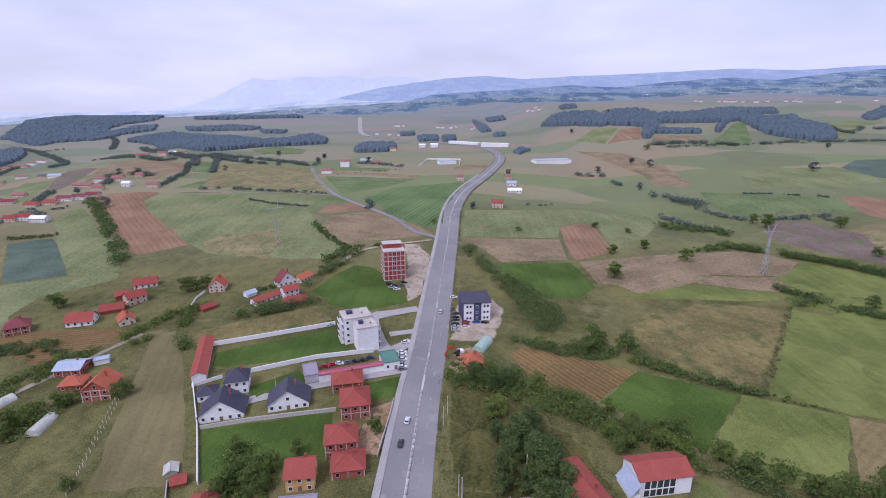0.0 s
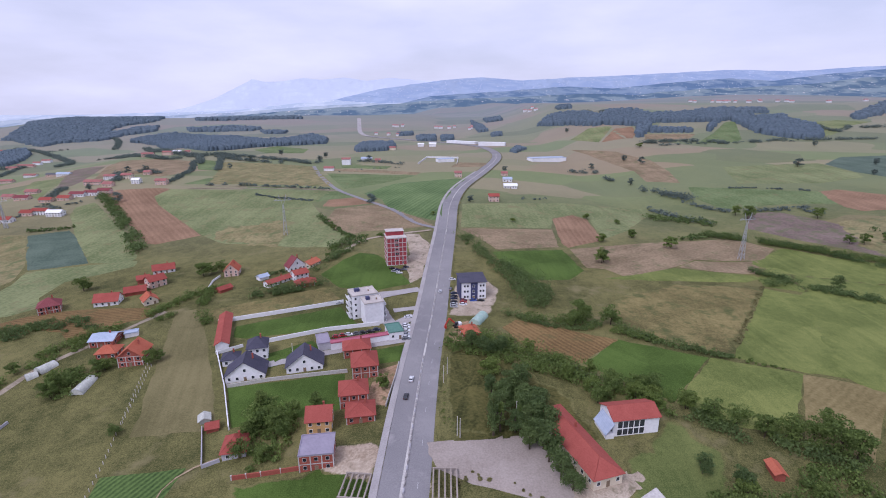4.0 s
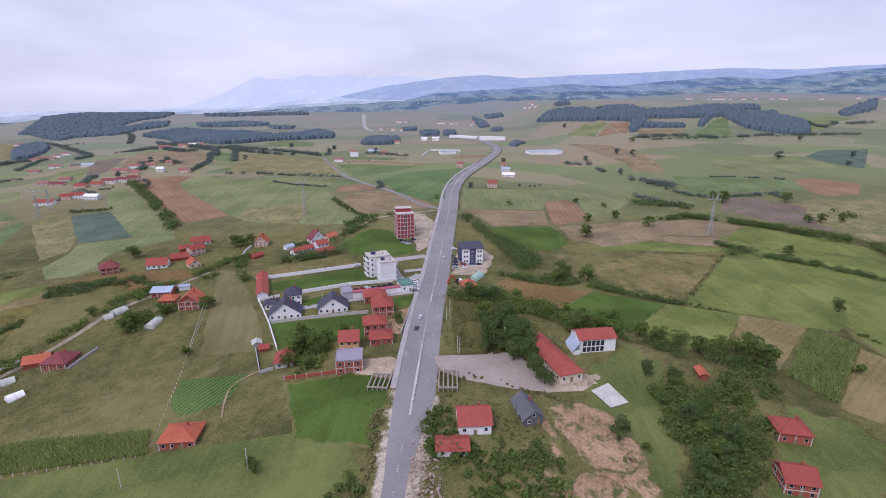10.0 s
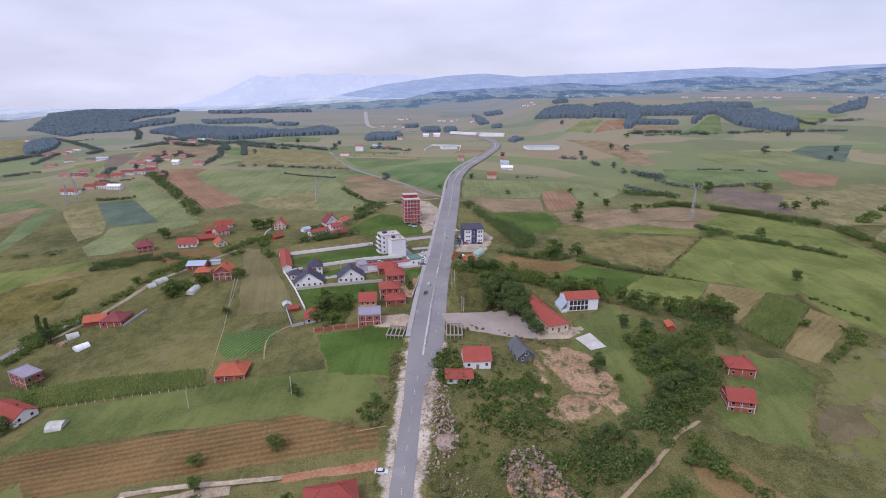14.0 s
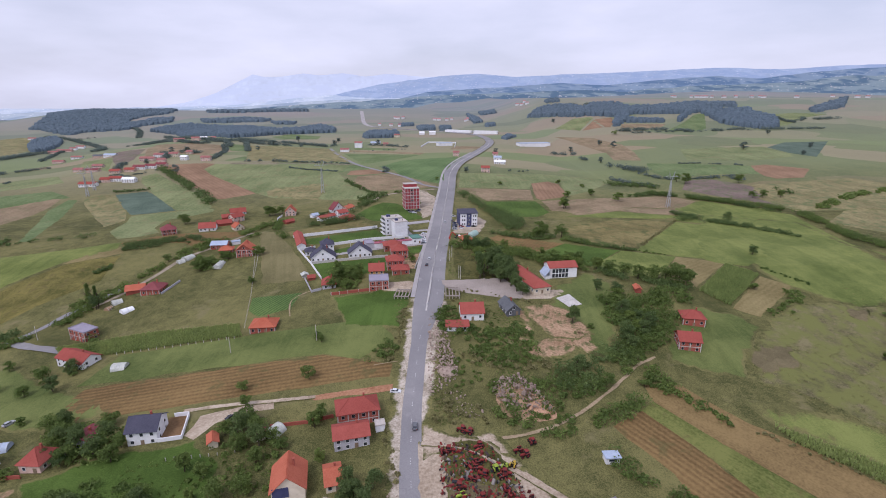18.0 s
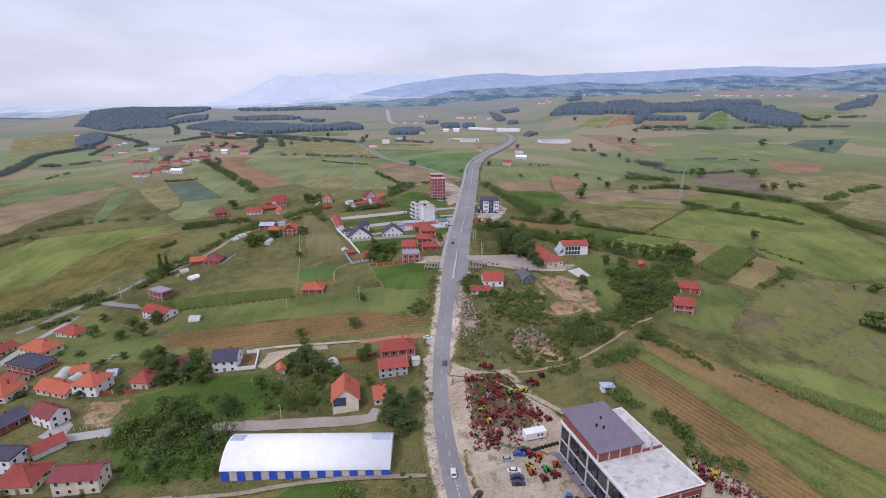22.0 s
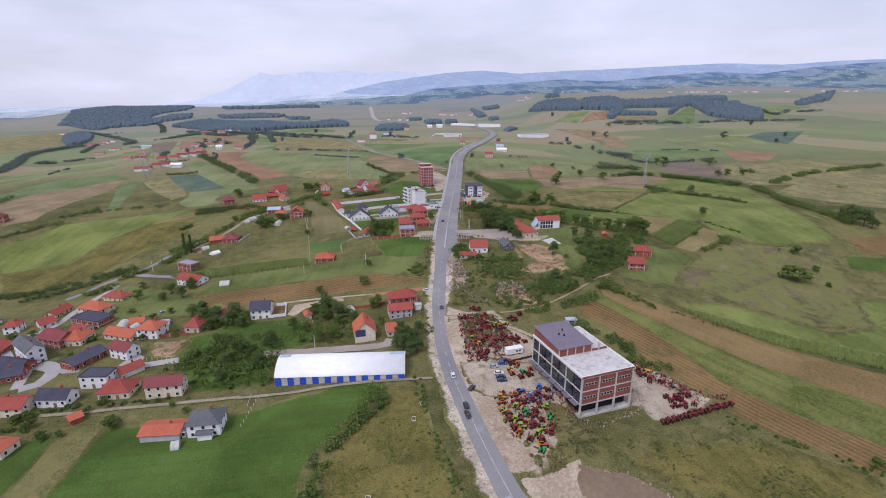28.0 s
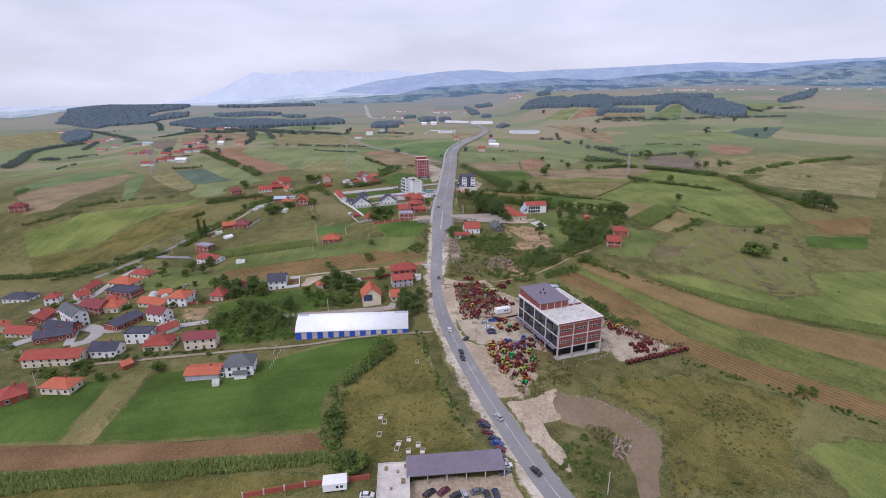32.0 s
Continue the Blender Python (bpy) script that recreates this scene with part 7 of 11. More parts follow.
field(HAZED_GRASS, 0, [(-391, 776), (-416, 842), (-378, 825), (-331, 710), (-367, 721)], "small square green meadow")
field(HAZED_GRASS, 0, [(-324, 592), (-312, 639), (-296, 628), (-294, 590)], "small green meadow corner")
field(HAZED_STUBBLE, 0, [(-555, 801), (-572, 865), (-491, 851), (-420, 823), (-364, 696), (-384, 649), (-480, 704), (-468, 633)], "pinkish brown field round the far houses")
field(MAUVE, 0, [(-638, 838), (-605, 836), (-561, 806), (-525, 723), (-475, 608), (-480, 583), (-583, 735)], "dark purple ploughed field")
field(HAZED_MEADOW, 0, [(-572, 632), (-652, 763), (-580, 736), (-492, 590), (-458, 530)], "green meadow between red houses")
field(HAZED_GRASS, 0, [(-396, 1032), (-370, 1111), (-275, 1016), (-265, 934), (-342, 951)], "long green field on the slope")
field(HAZED_MEADOW, 0, [(21, 459), (132, 488), (208, 476), (202, 447), (158, 384), (131, 359), (137, 426), (126, 440), (103, 422), (94, 385), (16, 381)], "wide green field beside the road")
field(HAZED_STUBBLE, -91, [(15, 376), (94, 382), (89, 334), (41, 326), (30, 352)], "brown stubble band")
field(HAZED_PLOUGH, -183, [(102, 418), (125, 436), (135, 422), (129, 355), (96, 333), (93, 342)], "tan ploughed square with rows")
field(GRASS, 0, [(37, 321), (90, 328), (94, 284), (80, 267), (47, 267), (42, 292)], "green field beside the hedge")
field(HAZED_STUBBLE, -58, [(96, 330), (149, 346), (196, 358), (225, 359), (239, 350), (250, 329), (227, 305), (180, 309), (161, 294), (119, 272), (109, 288), (97, 290)], "large brown stubble field with long swaths")
field(HAZED_STUBBLE, 0, [(161, 293), (179, 306), (225, 303), (205, 279), (182, 284)], "pinkish bare stubble patch")
field(LIGHT_GRASS, 0, [(104, 270), (157, 290), (202, 277), (204, 271), (190, 264), (135, 266)], "green meadow strip")
field(HAZED_GRASS, 0, [(291, 551), (351, 508), (413, 501), (397, 474), (391, 451), (312, 452), (277, 449), (275, 479), (273, 499)], "green field behind the hedges")
field(MAUVE, 0, [(288, 429), (316, 429), (332, 398), (344, 368), (336, 324), (316, 296), (300, 321), (279, 348), (262, 383)], "purplish brown fallow field")
field(HAZED_PLOUGH, 0, [(405, 501), (435, 510), (476, 485), (432, 433), (394, 425), (389, 440), (397, 474)], "reddish brown field on the slope")
field(HAZED_MEADOW, 0, [(388, 658), (536, 679), (536, 616), (521, 578), (440, 543), (344, 541)], "yellowish green field on the slope")
field(COOL_CROP, 0, [(539, 670), (612, 736), (709, 760), (551, 574), (535, 612)], "blue grey crop field on the slope")
field(HAZED_STUBBLE, 0, [(241, 908), (305, 845), (323, 739), (311, 649), (293, 576), (262, 603), (274, 675), (258, 852)], "pinkish fallow field")
field(HAZED_GRASS, 0, [(624, 1090), (658, 1109), (565, 918), (540, 892), (462, 882), (539, 974)], "green field let into the wood")
field(HAZED_PLOUGH, 0, [(361, 1021), (404, 1042), (384, 970), (362, 926), (304, 926)], "pale brown field below the wood")
field(HAZED_MEADOW, 0, [(315, 1058), (361, 1039), (300, 929), (260, 990)], "green field below the wood")
field(HAZED_STUBBLE, 0, [(402, 965), (502, 968), (464, 918), (380, 912)], "tan field between the trees")
field(HAZED_GRASS, 0, [(659, 1088), (708, 1107), (686, 1033), (642, 1030)], "small green field in the wood")
field(HAZED_MEADOW, 0, [(742, 1023), (720, 939), (759, 949), (862, 1041), (951, 1092), (890, 1112), (809, 1087)], "pale green valley field")
field(HAZED_STUBBLE, 0, [(25, 767), (76, 772), (66, 728), (14, 710)], "pale bare yard beside the road")
field(HAZED_HAY, 0, [(-1267, 1188), (-1203, 1314), (-1066, 1240), (-986, 1080), (-930, 879), (-936, 800)], "pale golden field on the plain")
field(HAZED_MEADOW, 0, [(-644, 460), (-654, 532), (-583, 546), (-528, 531), (-479, 474), (-536, 445), (-578, 385)], "long soft green field strip")
field(HAZED_STUBBLE, 5, [(-476, 266), (-487, 323), (-443, 376), (-422, 393), (-409, 349), (-402, 268), (-382, 190), (-398, 175)], "long pale brown stubble strip")
field(HAZED_GRASS, 0, [(-528, 326), (-522, 405), (-460, 426), (-414, 392), (-437, 378), (-490, 326), (-479, 270)], "long olive green field strip")
field(HAZED_GRASS, 0, [(-403, 343), (-410, 384), (-400, 383), (-331, 228), (-337, 224)], "dark green field strip")
field(LIGHT_GRASS, 0, [(-373, 142), (-356, 156), (-347, 178), (-320, 189), (-269, 207), (-251, 217), (-243, 196), (-268, 177), (-285, 149), (-299, 114), (-322, 110), (-344, 105)], "wide soft green meadow")
field(STUBBLE, 0, [(-267, 174), (-260, 192), (-244, 205), (-235, 191), (-257, 177)], "orange brown strip in the meadow")
field(OLIVE, 0, [(-342, 104), (-321, 108), (-297, 112), (-282, 147), (-265, 174), (-233, 187), (-224, 147), (-247, 122), (-262, 91), (-283, 70), (-302, 56)], "olive meadow below the lane")


# Houses ----------------------------------------------------------------------
house(-110, 201.7, 19.3, 5.7, 36.3, 3, "gable", PLASTER_WHITE, RED_TILE, "long low white shed with a red tiled roof", ridge='y', windows=False, name='shed', category='shed', chimney=False)
house(-84.6, 178.8, 15.5, 8.4, 9, 6, "hip", PLASTER_WHITE, DARK_TILE, "two storey white house with a dark blue roof", pitch=0.75)
house(-95.1, 173.8, 15, 6.9, 7, 3, "hip", PLASTER_WHITE, DARK_TILE, "small white outbuilding with a dark blue roof")
house(-84.1, 163, 11.9, 15.8, 10, 3, "gable", PLASTER_WHITE, DARK_TILE, "white villa with a wide dark gabled roof", ridge='y', pitch=0.75)
house(-60.4, 168.1, 11.8, 15.1, 10, 3, "gable", PLASTER_WHITE, DARK_TILE, "white villa with a wide dark gabled roof by the lawn", ridge='y', pitch=0.75)
house(-56.5, 185.8, 20.7, 5.6, 10, 3.6, "flat", PLASTER_GREY, LILAC_ROOF, "grey pavilion with a flat lilac roof", windows=False)
house(-38.6, 186.4, 18.8, 28.4, 3, 3.2, "flat", PLASTER_WHITE, PINK_ROOF, "long low car wash with a pink roof edge", windows=False, name='car_wash', category='car wash')
house(-23.8, 194.4, 18.6, 7, 10, 4, "flat", PLASTER_WHITE, GREEN_ROOF, "small office with a green flat roof")
flats = house(-42.8, 220.5, 22.5, 13.4, 10.8, 12.8, "flat", PLASTER_WHITE, ROOF_SLAB, "white four storey apartment block with a flat roof", name='apartment_block', category='building', storey=3.2)
flats_wing = house(-36.4, 210.5, 22.3, 9.7, 9.4, 12.2, "flat", PLASTER_WHITE, ROOF_SLAB, "plain white wing of the apartment block with a flat roof", name='apartment_block', category='building', storey=3.2, windows=False)
house(-33.4, 162.2, 10.8, 10.3, 12, 5.8, "hip", BRICK, RED_TILE, "unfinished red brick house with a red hipped roof", raw=True, pitch=0.6)
house(-39.4, 178.3, 11.7, 11.7, 9, 4, "hip", BRICK, RED_TILE, "red brick annex with a red roof", raw=True)
house(-34.5, 141.2, 10.5, 10.3, 10, 5.8, "hip", BRICK, RED_TILE, "unfinished two storey red brick house with a hipped roof", raw=True, pitch=0.5)
house(-30.4, 131.2, 9.5, 9.9, 9, 3.2, "hip", BRICK, RED_TILE, "low red brick house with a red roof", raw=True, pitch=0.45)
house(-44.1, 126.7, 7.1, 8.5, 9, 5.4, "gable", PLASTER_ORANGE, RED_TILE, "white and orange house with a red gabled roof", pitch=0.7)
house(-40.9, 109.7, 7.8, 10.6, 10, 6, "flat", BRICK, LILAC_ROOF, "two storey red brick house with a flat grey roof", raw=True)
house(-70.5, 116.7, 10.6, 7.5, 9, 2.8, "hip", PLASTER_GREY, RED_TILE, "low grey house with a red pyramid roof", pitch=0.8)
house(-88.9, 133.2, 24.8, 3.4, 4, 1.8, "gable", FILM, FILM, "small white garden shelter", windows=False, chimney=False, ridge='y', name='shelter', category='shelter')
house(-83.7, 128.3, 19.3, 3.9, 4, 2, "gable", BRICK, RED_TILE, "tiny red roofed shed", windows=False, chimney=False, name='shed', category='shed')
house(-225.7, 238.1, 32.5, 10.4, 9.8, 4.5, "hip", BRICK, MAROON_TILE, "red brick house with a maroon roof", raw=True, pitch=0.7)
house(-197.5, 246.5, 13.3, 12.7, 8.8, 3.1, "gable", PLASTER_WHITE, RED_TILE, "white house with a long red roof", pitch=0.8)
house(-190.3, 261.5, 26.9, 11.5, 7.8, 2.5, "gable", BRICK, RED_TILE, "low red roofed barn", windows=False, pitch=0.6, name='barn', category='barn')
house(-172.5, 245.4, 40.6, 7.4, 8.8, 2.9, "gable", PLASTER_CREAM, ORANGE_TILE, "house with an orange tiled roof", ridge='y', pitch=0.8)
house(-184.5, 273.7, 51.9, 10.0, 8.7, 4.8, "gable", PLASTER_PINK, RED_TILE, "pinkish two storey house with a red roof", pitch=0.6)
house(-196.6, 281, 29.4, 7.0, 6.7, 3.1, "gable", BRICK, RED_TILE, "red roofed side building", windows=False)
house(-193.3, 300.1, 26.3, 13.3, 7.6, 3.0, "gable", PLASTER_WHITE, RED_TILE, "white house with a red roof", pitch=0.8)
house(-141.1, 289.2, 10.9, 8.9, 9.5, 4.4, "gable", PLASTER_PINK, ORANGE_TILE, "pinkish house with a steep orange roof", ridge='y', pitch=1.0)
house(-104.5, 269.7, 52.8, 17.2, 5.7, 2.5, "gable", PLASTER_WHITE, RED_TILE, "long low building with a red roof")
house(-92.2, 275.9, 39.5, 8.8, 7.6, 4.7, "gable", PLASTER_WHITE, RED_TILE, "white two storey house with a red roof")
house(-100.3, 294.4, 40.6, 11.7, 7.5, 3.4, "gable", PLASTER_WHITE, MAROON_TILE, "white gabled house with a maroon roof", ridge='y', pitch=1.0)
house(-91.2, 300.4, 67, 11.6, 7.4, 2.8, "gable", PLASTER_CREAM, ORANGE_TILE, "house with an orange roof")
house(-85.2, 264.6, 26.8, 12.8, 7.7, 2.5, "hip", BRICK, RED_TILE, "low house with a red hipped roof")
house(-134.5, 259.7, 54.3, 8.1, 4.8, 2.2, "gable", BRICK, RED_TILE, "small red roofed shed", windows=False, chimney=False, name='shed', category='shed')
house(-116.9, 277.6, 50.2, 6.3, 4.8, 2.3, "gable", PLASTER_WHITE, BLUE_SHEET, "small shed with a bluish metal roof", windows=False, chimney=False, name='shed', category='shed')
house(-166.7, 197.1, 6.3, 10.8, 10, 3.4, "gable", BRICK, BLUE_SHEET, "brick house with a pale blue metal roof", raw=True, pitch=0.35)
house(-157.3, 184.9, 10.2, 8.6, 8, 2.8, "hip", BRICK, ORANGE_TILE, "low brick house with an orange roof")
house(-141.5, 179.1, 8.3, 10.3, 11, 5.2, "gable", BRICK, ORANGE_TILE, "red brick gabled house with an orange roof", ridge='y', raw=True, pitch=0.8)
house(-157.8, 203.2, 26.4, 5.9, 4, 2.2, "flat", PLASTER_WHITE, BLUE_SHEET, "small shed with a pale blue roof", windows=False, name='shed', category='shed')
house(-191.8, 131.8, 21.7, 10, 8, 2.8, "gable", BRICK, ORANGE_TILE, "low barn with an orange roof", windows=False, name='barn', category='barn')
house(-179.9, 130.2, 2.6, 10.7, 11, 3.6, "hip", BRICK, MAROON_TILE, "red brick house with a maroon hipped roof", raw=True)
house(-93.6, 72.5, 5.5, 11.7, 10, 3.2, "hip", BRICK, ORANGE_TILE, "single storey brick house with an orange hipped roof", raw=True, pitch=0.5)
house(-191, 82.6, -25.4, 12.6, 7, 6, "flat", BRICK, LILAC_ROOF, "red brick two storey house with a flat grey roof", raw=True)
house(-175.8, 56.5, -21, 17.1, 9, 4.2, "gable", PLASTER_WHITE, RED_TILE, "white house with a red roof among bushes")
house(-215.4, 41.4, -15.2, 14, 7.9, 2.9, "hip", PLASTER_CREAM, RED_TILE, "low cream house with a red hipped roof")
house(-161.2, -15.9, -3.4, 10.4, 10, 5.4, "hip", PLASTER_WHITE, ORANGE_TILE, "large white house with an orange hipped roof")
house(-141, -12.7, -3.7, 7.3, 8, 3.4, "hip", PLASTER_PINK, RED_TILE, "small pinkish house with a pyramid roof", pitch=0.9)
house(-111.1, -0.9, 8.3, 9.8, 10, 5.6, "gable", PLASTER_WHITE, DARK_TILE, "white two storey house with a dark blue roof", pitch=0.6)
field(BROWN_SOIL, 0, [(-105.7, -5.0), (-108.2, 8.1), (-101.3, 8.5), (-97.9, -4.1)], "brown paved yard within white walls", lift=0.3, wobble=0.1)
wall_line("yard_wall", [(-105.6, -5.2), (-97.7, -4.2), (-101.1, 8.7), (-106.4, 8.4)], 1.5, 0.35, PLASTER_WHITE, "white rendered parapet wall round a yard")
house(-28.1, -4.7, 13.7, 3.2, 3.0, 2.6, "flat", PLASTER_WHITE, ROOF_SLAB, "small white box annex beside the road", windows=False, chimney=False, name='annex', category='annex')
house(-131.4, -2.7, 9, 4.6, 8, 3.4, "gable", PLASTER_GREY, MAROON_TILE, "grey house with a maroon roof", ridge='y')
gable_house = house(-52.5, -29.7, 12.8, 9.4, 11, 5.6, "gable", PLASTER_CREAM, ORANGE_TILE, "cream gabled house with an orange tiled roof", ridge='y', pitch=0.95, windows=False)
house(-40.2, -26.6, 15.5, 4.6, 9, 2.8, "gable", PLASTER_CREAM, ORANGE_TILE, "small annex with an orange roof", ridge='x', pitch=0.5)
house(-37.3, -9.6, 13.7, 11.5, 8, 4.6, "gable", PLASTER_GREY, RED_TILE, "grey walled house with a red roof by the road", pitch=0.5)
house(-36.9, 1.9, 14.6, 14.2, 9, 5.6, "hip", BRICK, RED_TILE, "two storey house with a red hipped roof", raw=True, pitch=0.6)
house(-70, -5.5, 21.6, 4, 5, 2.2, "gable", PLASTER_CREAM, MAROON_TILE, "small shed with a dark red roof", windows=False, chimney=False, name='shed', category='shed')
house(-85, -7.8, 24.4, 2.9, 5, 2.6, "gable", PLASTER_CREAM, ORANGE_TILE, "weathered garden shed with an orange roof", windows=False, chimney=False, ridge='y', name='shed', category='shed')
house(-246.5, 1.4, 14.4, 7, 7.3, 4.6, "hip", PLASTER_WHITE, RED_TILE, "white house with a red hipped roof")
house(-233.1, 6.5, 52.8, 7.1, 8, 3, "gable", PLASTER_WHITE, RED_TILE, "white house with a bright red roof")
house(-238.7, 23.1, 86.8, 12.7, 7, 2.8, "gable", PLASTER_CREAM, RED_TILE, "narrow house with a long red roof")
house(-214.5, 20.6, -16.2, 16.1, 10, 4.6, "hip", PLASTER_CREAM, ORANGE_TILE, "cream house with an orange hipped roof")
house(-205.3, 4.3, -15.6, 18.2, 10, 4.6, "flat", BRICK, DARK_TILE, "red brick house with a dark blue flat roof", raw=True)
house(-206.6, -19, -18.6, 14.4, 10, 5, "gable", BRICK, MAROON_TILE, "brick house with a dark red roof", raw=True)
house(-197.6, -18.3, -0.4, 10.1, 10.6, 3.8, "hip", PLASTER_CREAM, ORANGE_TILE, "cream house with an orange roof")
house(-208.2, -34.6, -35, 17.2, 7, 7.6, "gable", PLASTER_WHITE, GREY_TILE, "white three storey house with a dark grey gabled roof", pitch=0.7)
house(-178.7, -40.8, 69.4, 15.3, 9, 3.4, "gable", BRICK, DARK_TILE, "long brick house with a dark blue roof", raw=True, pitch=0.4)
house(-162.4, -36.6, -19.1, 10.5, 7, 5, "gable", PLASTER_WHITE, MAROON_TILE, "white two storey house with a maroon roof", ridge='x', pitch=0.7)
house(-158.5, -60.8, 0.5, 11.2, 7, 5.4, "flat", PLASTER_WHITE, DARK_TILE, "modern white house with a dark flat roof")
house(-150.7, -52.7, 53.1, 9.3, 6, 2.8, "gable", PLASTER_WHITE, RED_TILE, "low white house with a red roof", ridge='x', windows=False)
house(-145.4, -68, 6, 11.6, 10, 3.2, "hip", PLASTER_CREAM, RED_TILE, "cream house with a weathered red roof")
house(-125.6, -69.4, 7.9, 13.4, 7, 5.6, "gable", PLASTER_CREAM, MAROON_TILE, "large cream house with a dark red roof", pitch=0.6)
house(-166.3, -73.5, 0.5, 11.6, 7, 4, "gable", PLASTER_WHITE, DARK_TILE, "white timbered house with a dark blue roof", pitch=0.7)
house(-185.6, -78.5, 3.5, 23.7, 9, 4.2, "gable", PLASTER_CREAM, RED_TILE, "long brick barn with a red roof", raw=False, pitch=0.45)
house(-204.1, -54.4, 22.6, 14.9, 8, 3.6, "gable", BRICK, DARK_TILE, "long brick building with a blue roof", pitch=0.5)
house(-113.2, -94.6, 4.5, 13.2, 8, 2.8, "gable", PLASTER_GREY, ORANGE_TILE, "low annex with an orange red roof", windows=False, pitch=0.3)
house(-99, -92.6, 8, 10.8, 8.4, 5, "hip", PLASTER_WHITE, GREY_TILE, "white house with a dark grey hipped roof", pitch=0.7)
house(-97.6, -97.6, 8, 4.6, 2.2, 2.7, "gable", PLASTER_WHITE, GREY_TILE, "small white porch with a grey roof", pitch=0.4, windows=False, chimney=False, name='porch', category='porch')
house(-105.1, -92.9, 4.2, 2.6, 8, 2.6, "flat", PLASTER_WHITE, GREY_TILE, "grey roofed side wing")
house(-409.5, 186.4, 16.8, 12.3, 10, 5.6, "hip", BRICK, MAROON_TILE, "lone brick house with a purple red roof", raw=True)
house(-166.7, -102, -5.1, 12, 7, 3.2, "hip", PLASTER_CREAM, ORANGE_TILE, "cream house with an orange hipped roof")
house(-182.2, -106.6, 41.7, 8, 9, 2.8, "hip", BRICK, RED_TILE, "low brick house with a red roof")
house(-225.4, -46.3, -7.3, 14.6, 8, 2.8, "gable", PLASTER_CREAM, RED_TILE, "long house with a red roof")
house(-275.2, 12.4, -3.1, 16.4, 9, 3.2, "hip", PLASTER_WHITE, DARK_TILE, "white house with a blue grey roof")
house(-242.2, -39.5, 29.9, 4.5, 8, 3.4, "gable", PLASTER_CREAM, ORANGE_TILE, "house with an orange roof", ridge='y')
house(-175.9, -15.9, -15.3, 16.7, 8, 2.8, "gable", PLASTER_CREAM, ORANGE_TILE, "low house with an orange roof")
house(-231.6, -27.3, 97.1, 11.8, 8, 3.2, "gable", BRICK, RED_TILE, "brick house with a red roof at the lane")
house(-207.4, -44.9, -11.9, 15.7, 8, 3.6, "gable", BRICK, DARK_TILE, "brick house with a blue roof and red trim")
house(-203.9, -7, -8.3, 8, 7, 2.6, "gable", PLASTER_CREAM, RED_TILE, "small cream house with a red roof")
house(-177.3, -1.4, 15.2, 6.4, 6, 2.6, "gable", PLASTER_CREAM, ORANGE_TILE, "small house with an orange roof", windows=False)
house(-151, -85.9, 52.9, 3.8, 4, 2.2, "gable", BRICK, ORANGE_TILE, "tiny shed with an orange roof", windows=False, chimney=False, name='shed', category='shed')
house(43.1, 112.4, 17.7, 10, 36, 3.6, "hip", PLASTER_CREAM, RED_TILE, "long cream school building with a red hipped roof", name='school', category='school', storey=4)
school_wing = house(64.9, 123.6, 8.2, 16.6, 10, 6.4, "gable", PLASTER_WHITE, RED_TILE, "white school wing with a red roof", name='school_wing', category='school', pitch=0.45, windows=False, chimney=False)
house(8.7, 71.6, 4, 10.9, 11, 4, "gable", PLASTER_WHITE, RED_TILE, "white house with a red gabled roof", pitch=0.6)
house(1.3, 60.1, 1.5, 10.1, 7, 2.4, "gable", PLASTER_WHITE, RED_TILE, "low white annex with a red roof", pitch=0.4)
house(28.2, 76.9, 13.8, 6.8, 12, 3, "gable", GREY_TILE, GREY_TILE, "dark grey hut with a gabled roof", ridge='y', pitch=0.8, name='hut', category='hut')
house(117.2, 69.4, -10.4, 10, 9, 4.2, "hip", BRICK, RED_TILE, "small brick house with a red hipped roof", raw=True, pitch=0.55, storey=4)
house(105.2, 48.6, -11, 9, 9, 5, "gable", BRICK, RED_TILE, "unfinished brick house with a red gabled roof", raw=True, pitch=0.6)
house(102.4, 101.1, -7.6, 2.9, 6, 2.4, "gable", BRICK, ORANGE_TILE, "tiny red roofed hut among bushes", ridge='y', windows=False, chimney=False, name='hut', category='hut')
house(12.9, 193.8, 13.5, 7.7, 9, 3, "hip", BRICK, ORANGE_TILE, "low house with an orange red roof")
# Brick walls of the far village use pink render, paled as painted haze.
house(-429, 446, 0, 19.6, 8, 4, "gable", PLASTER_WHITE, RED_TILE, "white village house with a red roof", windows=True, chimney=False)
house(-421, 468, 0, 12.2, 8, 4, "gable", PLASTER_PINK, RED_TILE, "brick village house paled pinkish by haze, red roof", windows=True, chimney=False)
house(-410, 471, 0, 15.2, 8, 4.5, "gable", PLASTER_WHITE, RED_TILE, "white village house with a red roof", windows=True, chimney=False)
house(-390, 464, 0, 14.8, 8, 4.5, "gable", PLASTER_WHITE, WHITE_SHEET, "white village house with a white roof", windows=True, chimney=False)
house(-486, 542, 0, 15.8, 8, 4, "gable", PLASTER_PINK, MAROON_TILE, "brick village house paled pinkish by haze, dark red roof", windows=True, chimney=False)
house(-501, 576, 0, 14.7, 8, 4.5, "gable", PLASTER_PINK, MAROON_TILE, "brick village house paled pinkish by haze, dark red roof", windows=True, chimney=False)
house(-521, 564, 0, 12.9, 8, 4, "gable", PLASTER_PINK, RED_TILE, "brick village house paled pinkish by haze, red roof", windows=True, chimney=False)
house(-721, 794, 0, 20.3, 8, 4.5, "gable", PLASTER_PINK, RED_TILE, "brick village house paled pinkish by haze, red roof", windows=True, chimney=False)
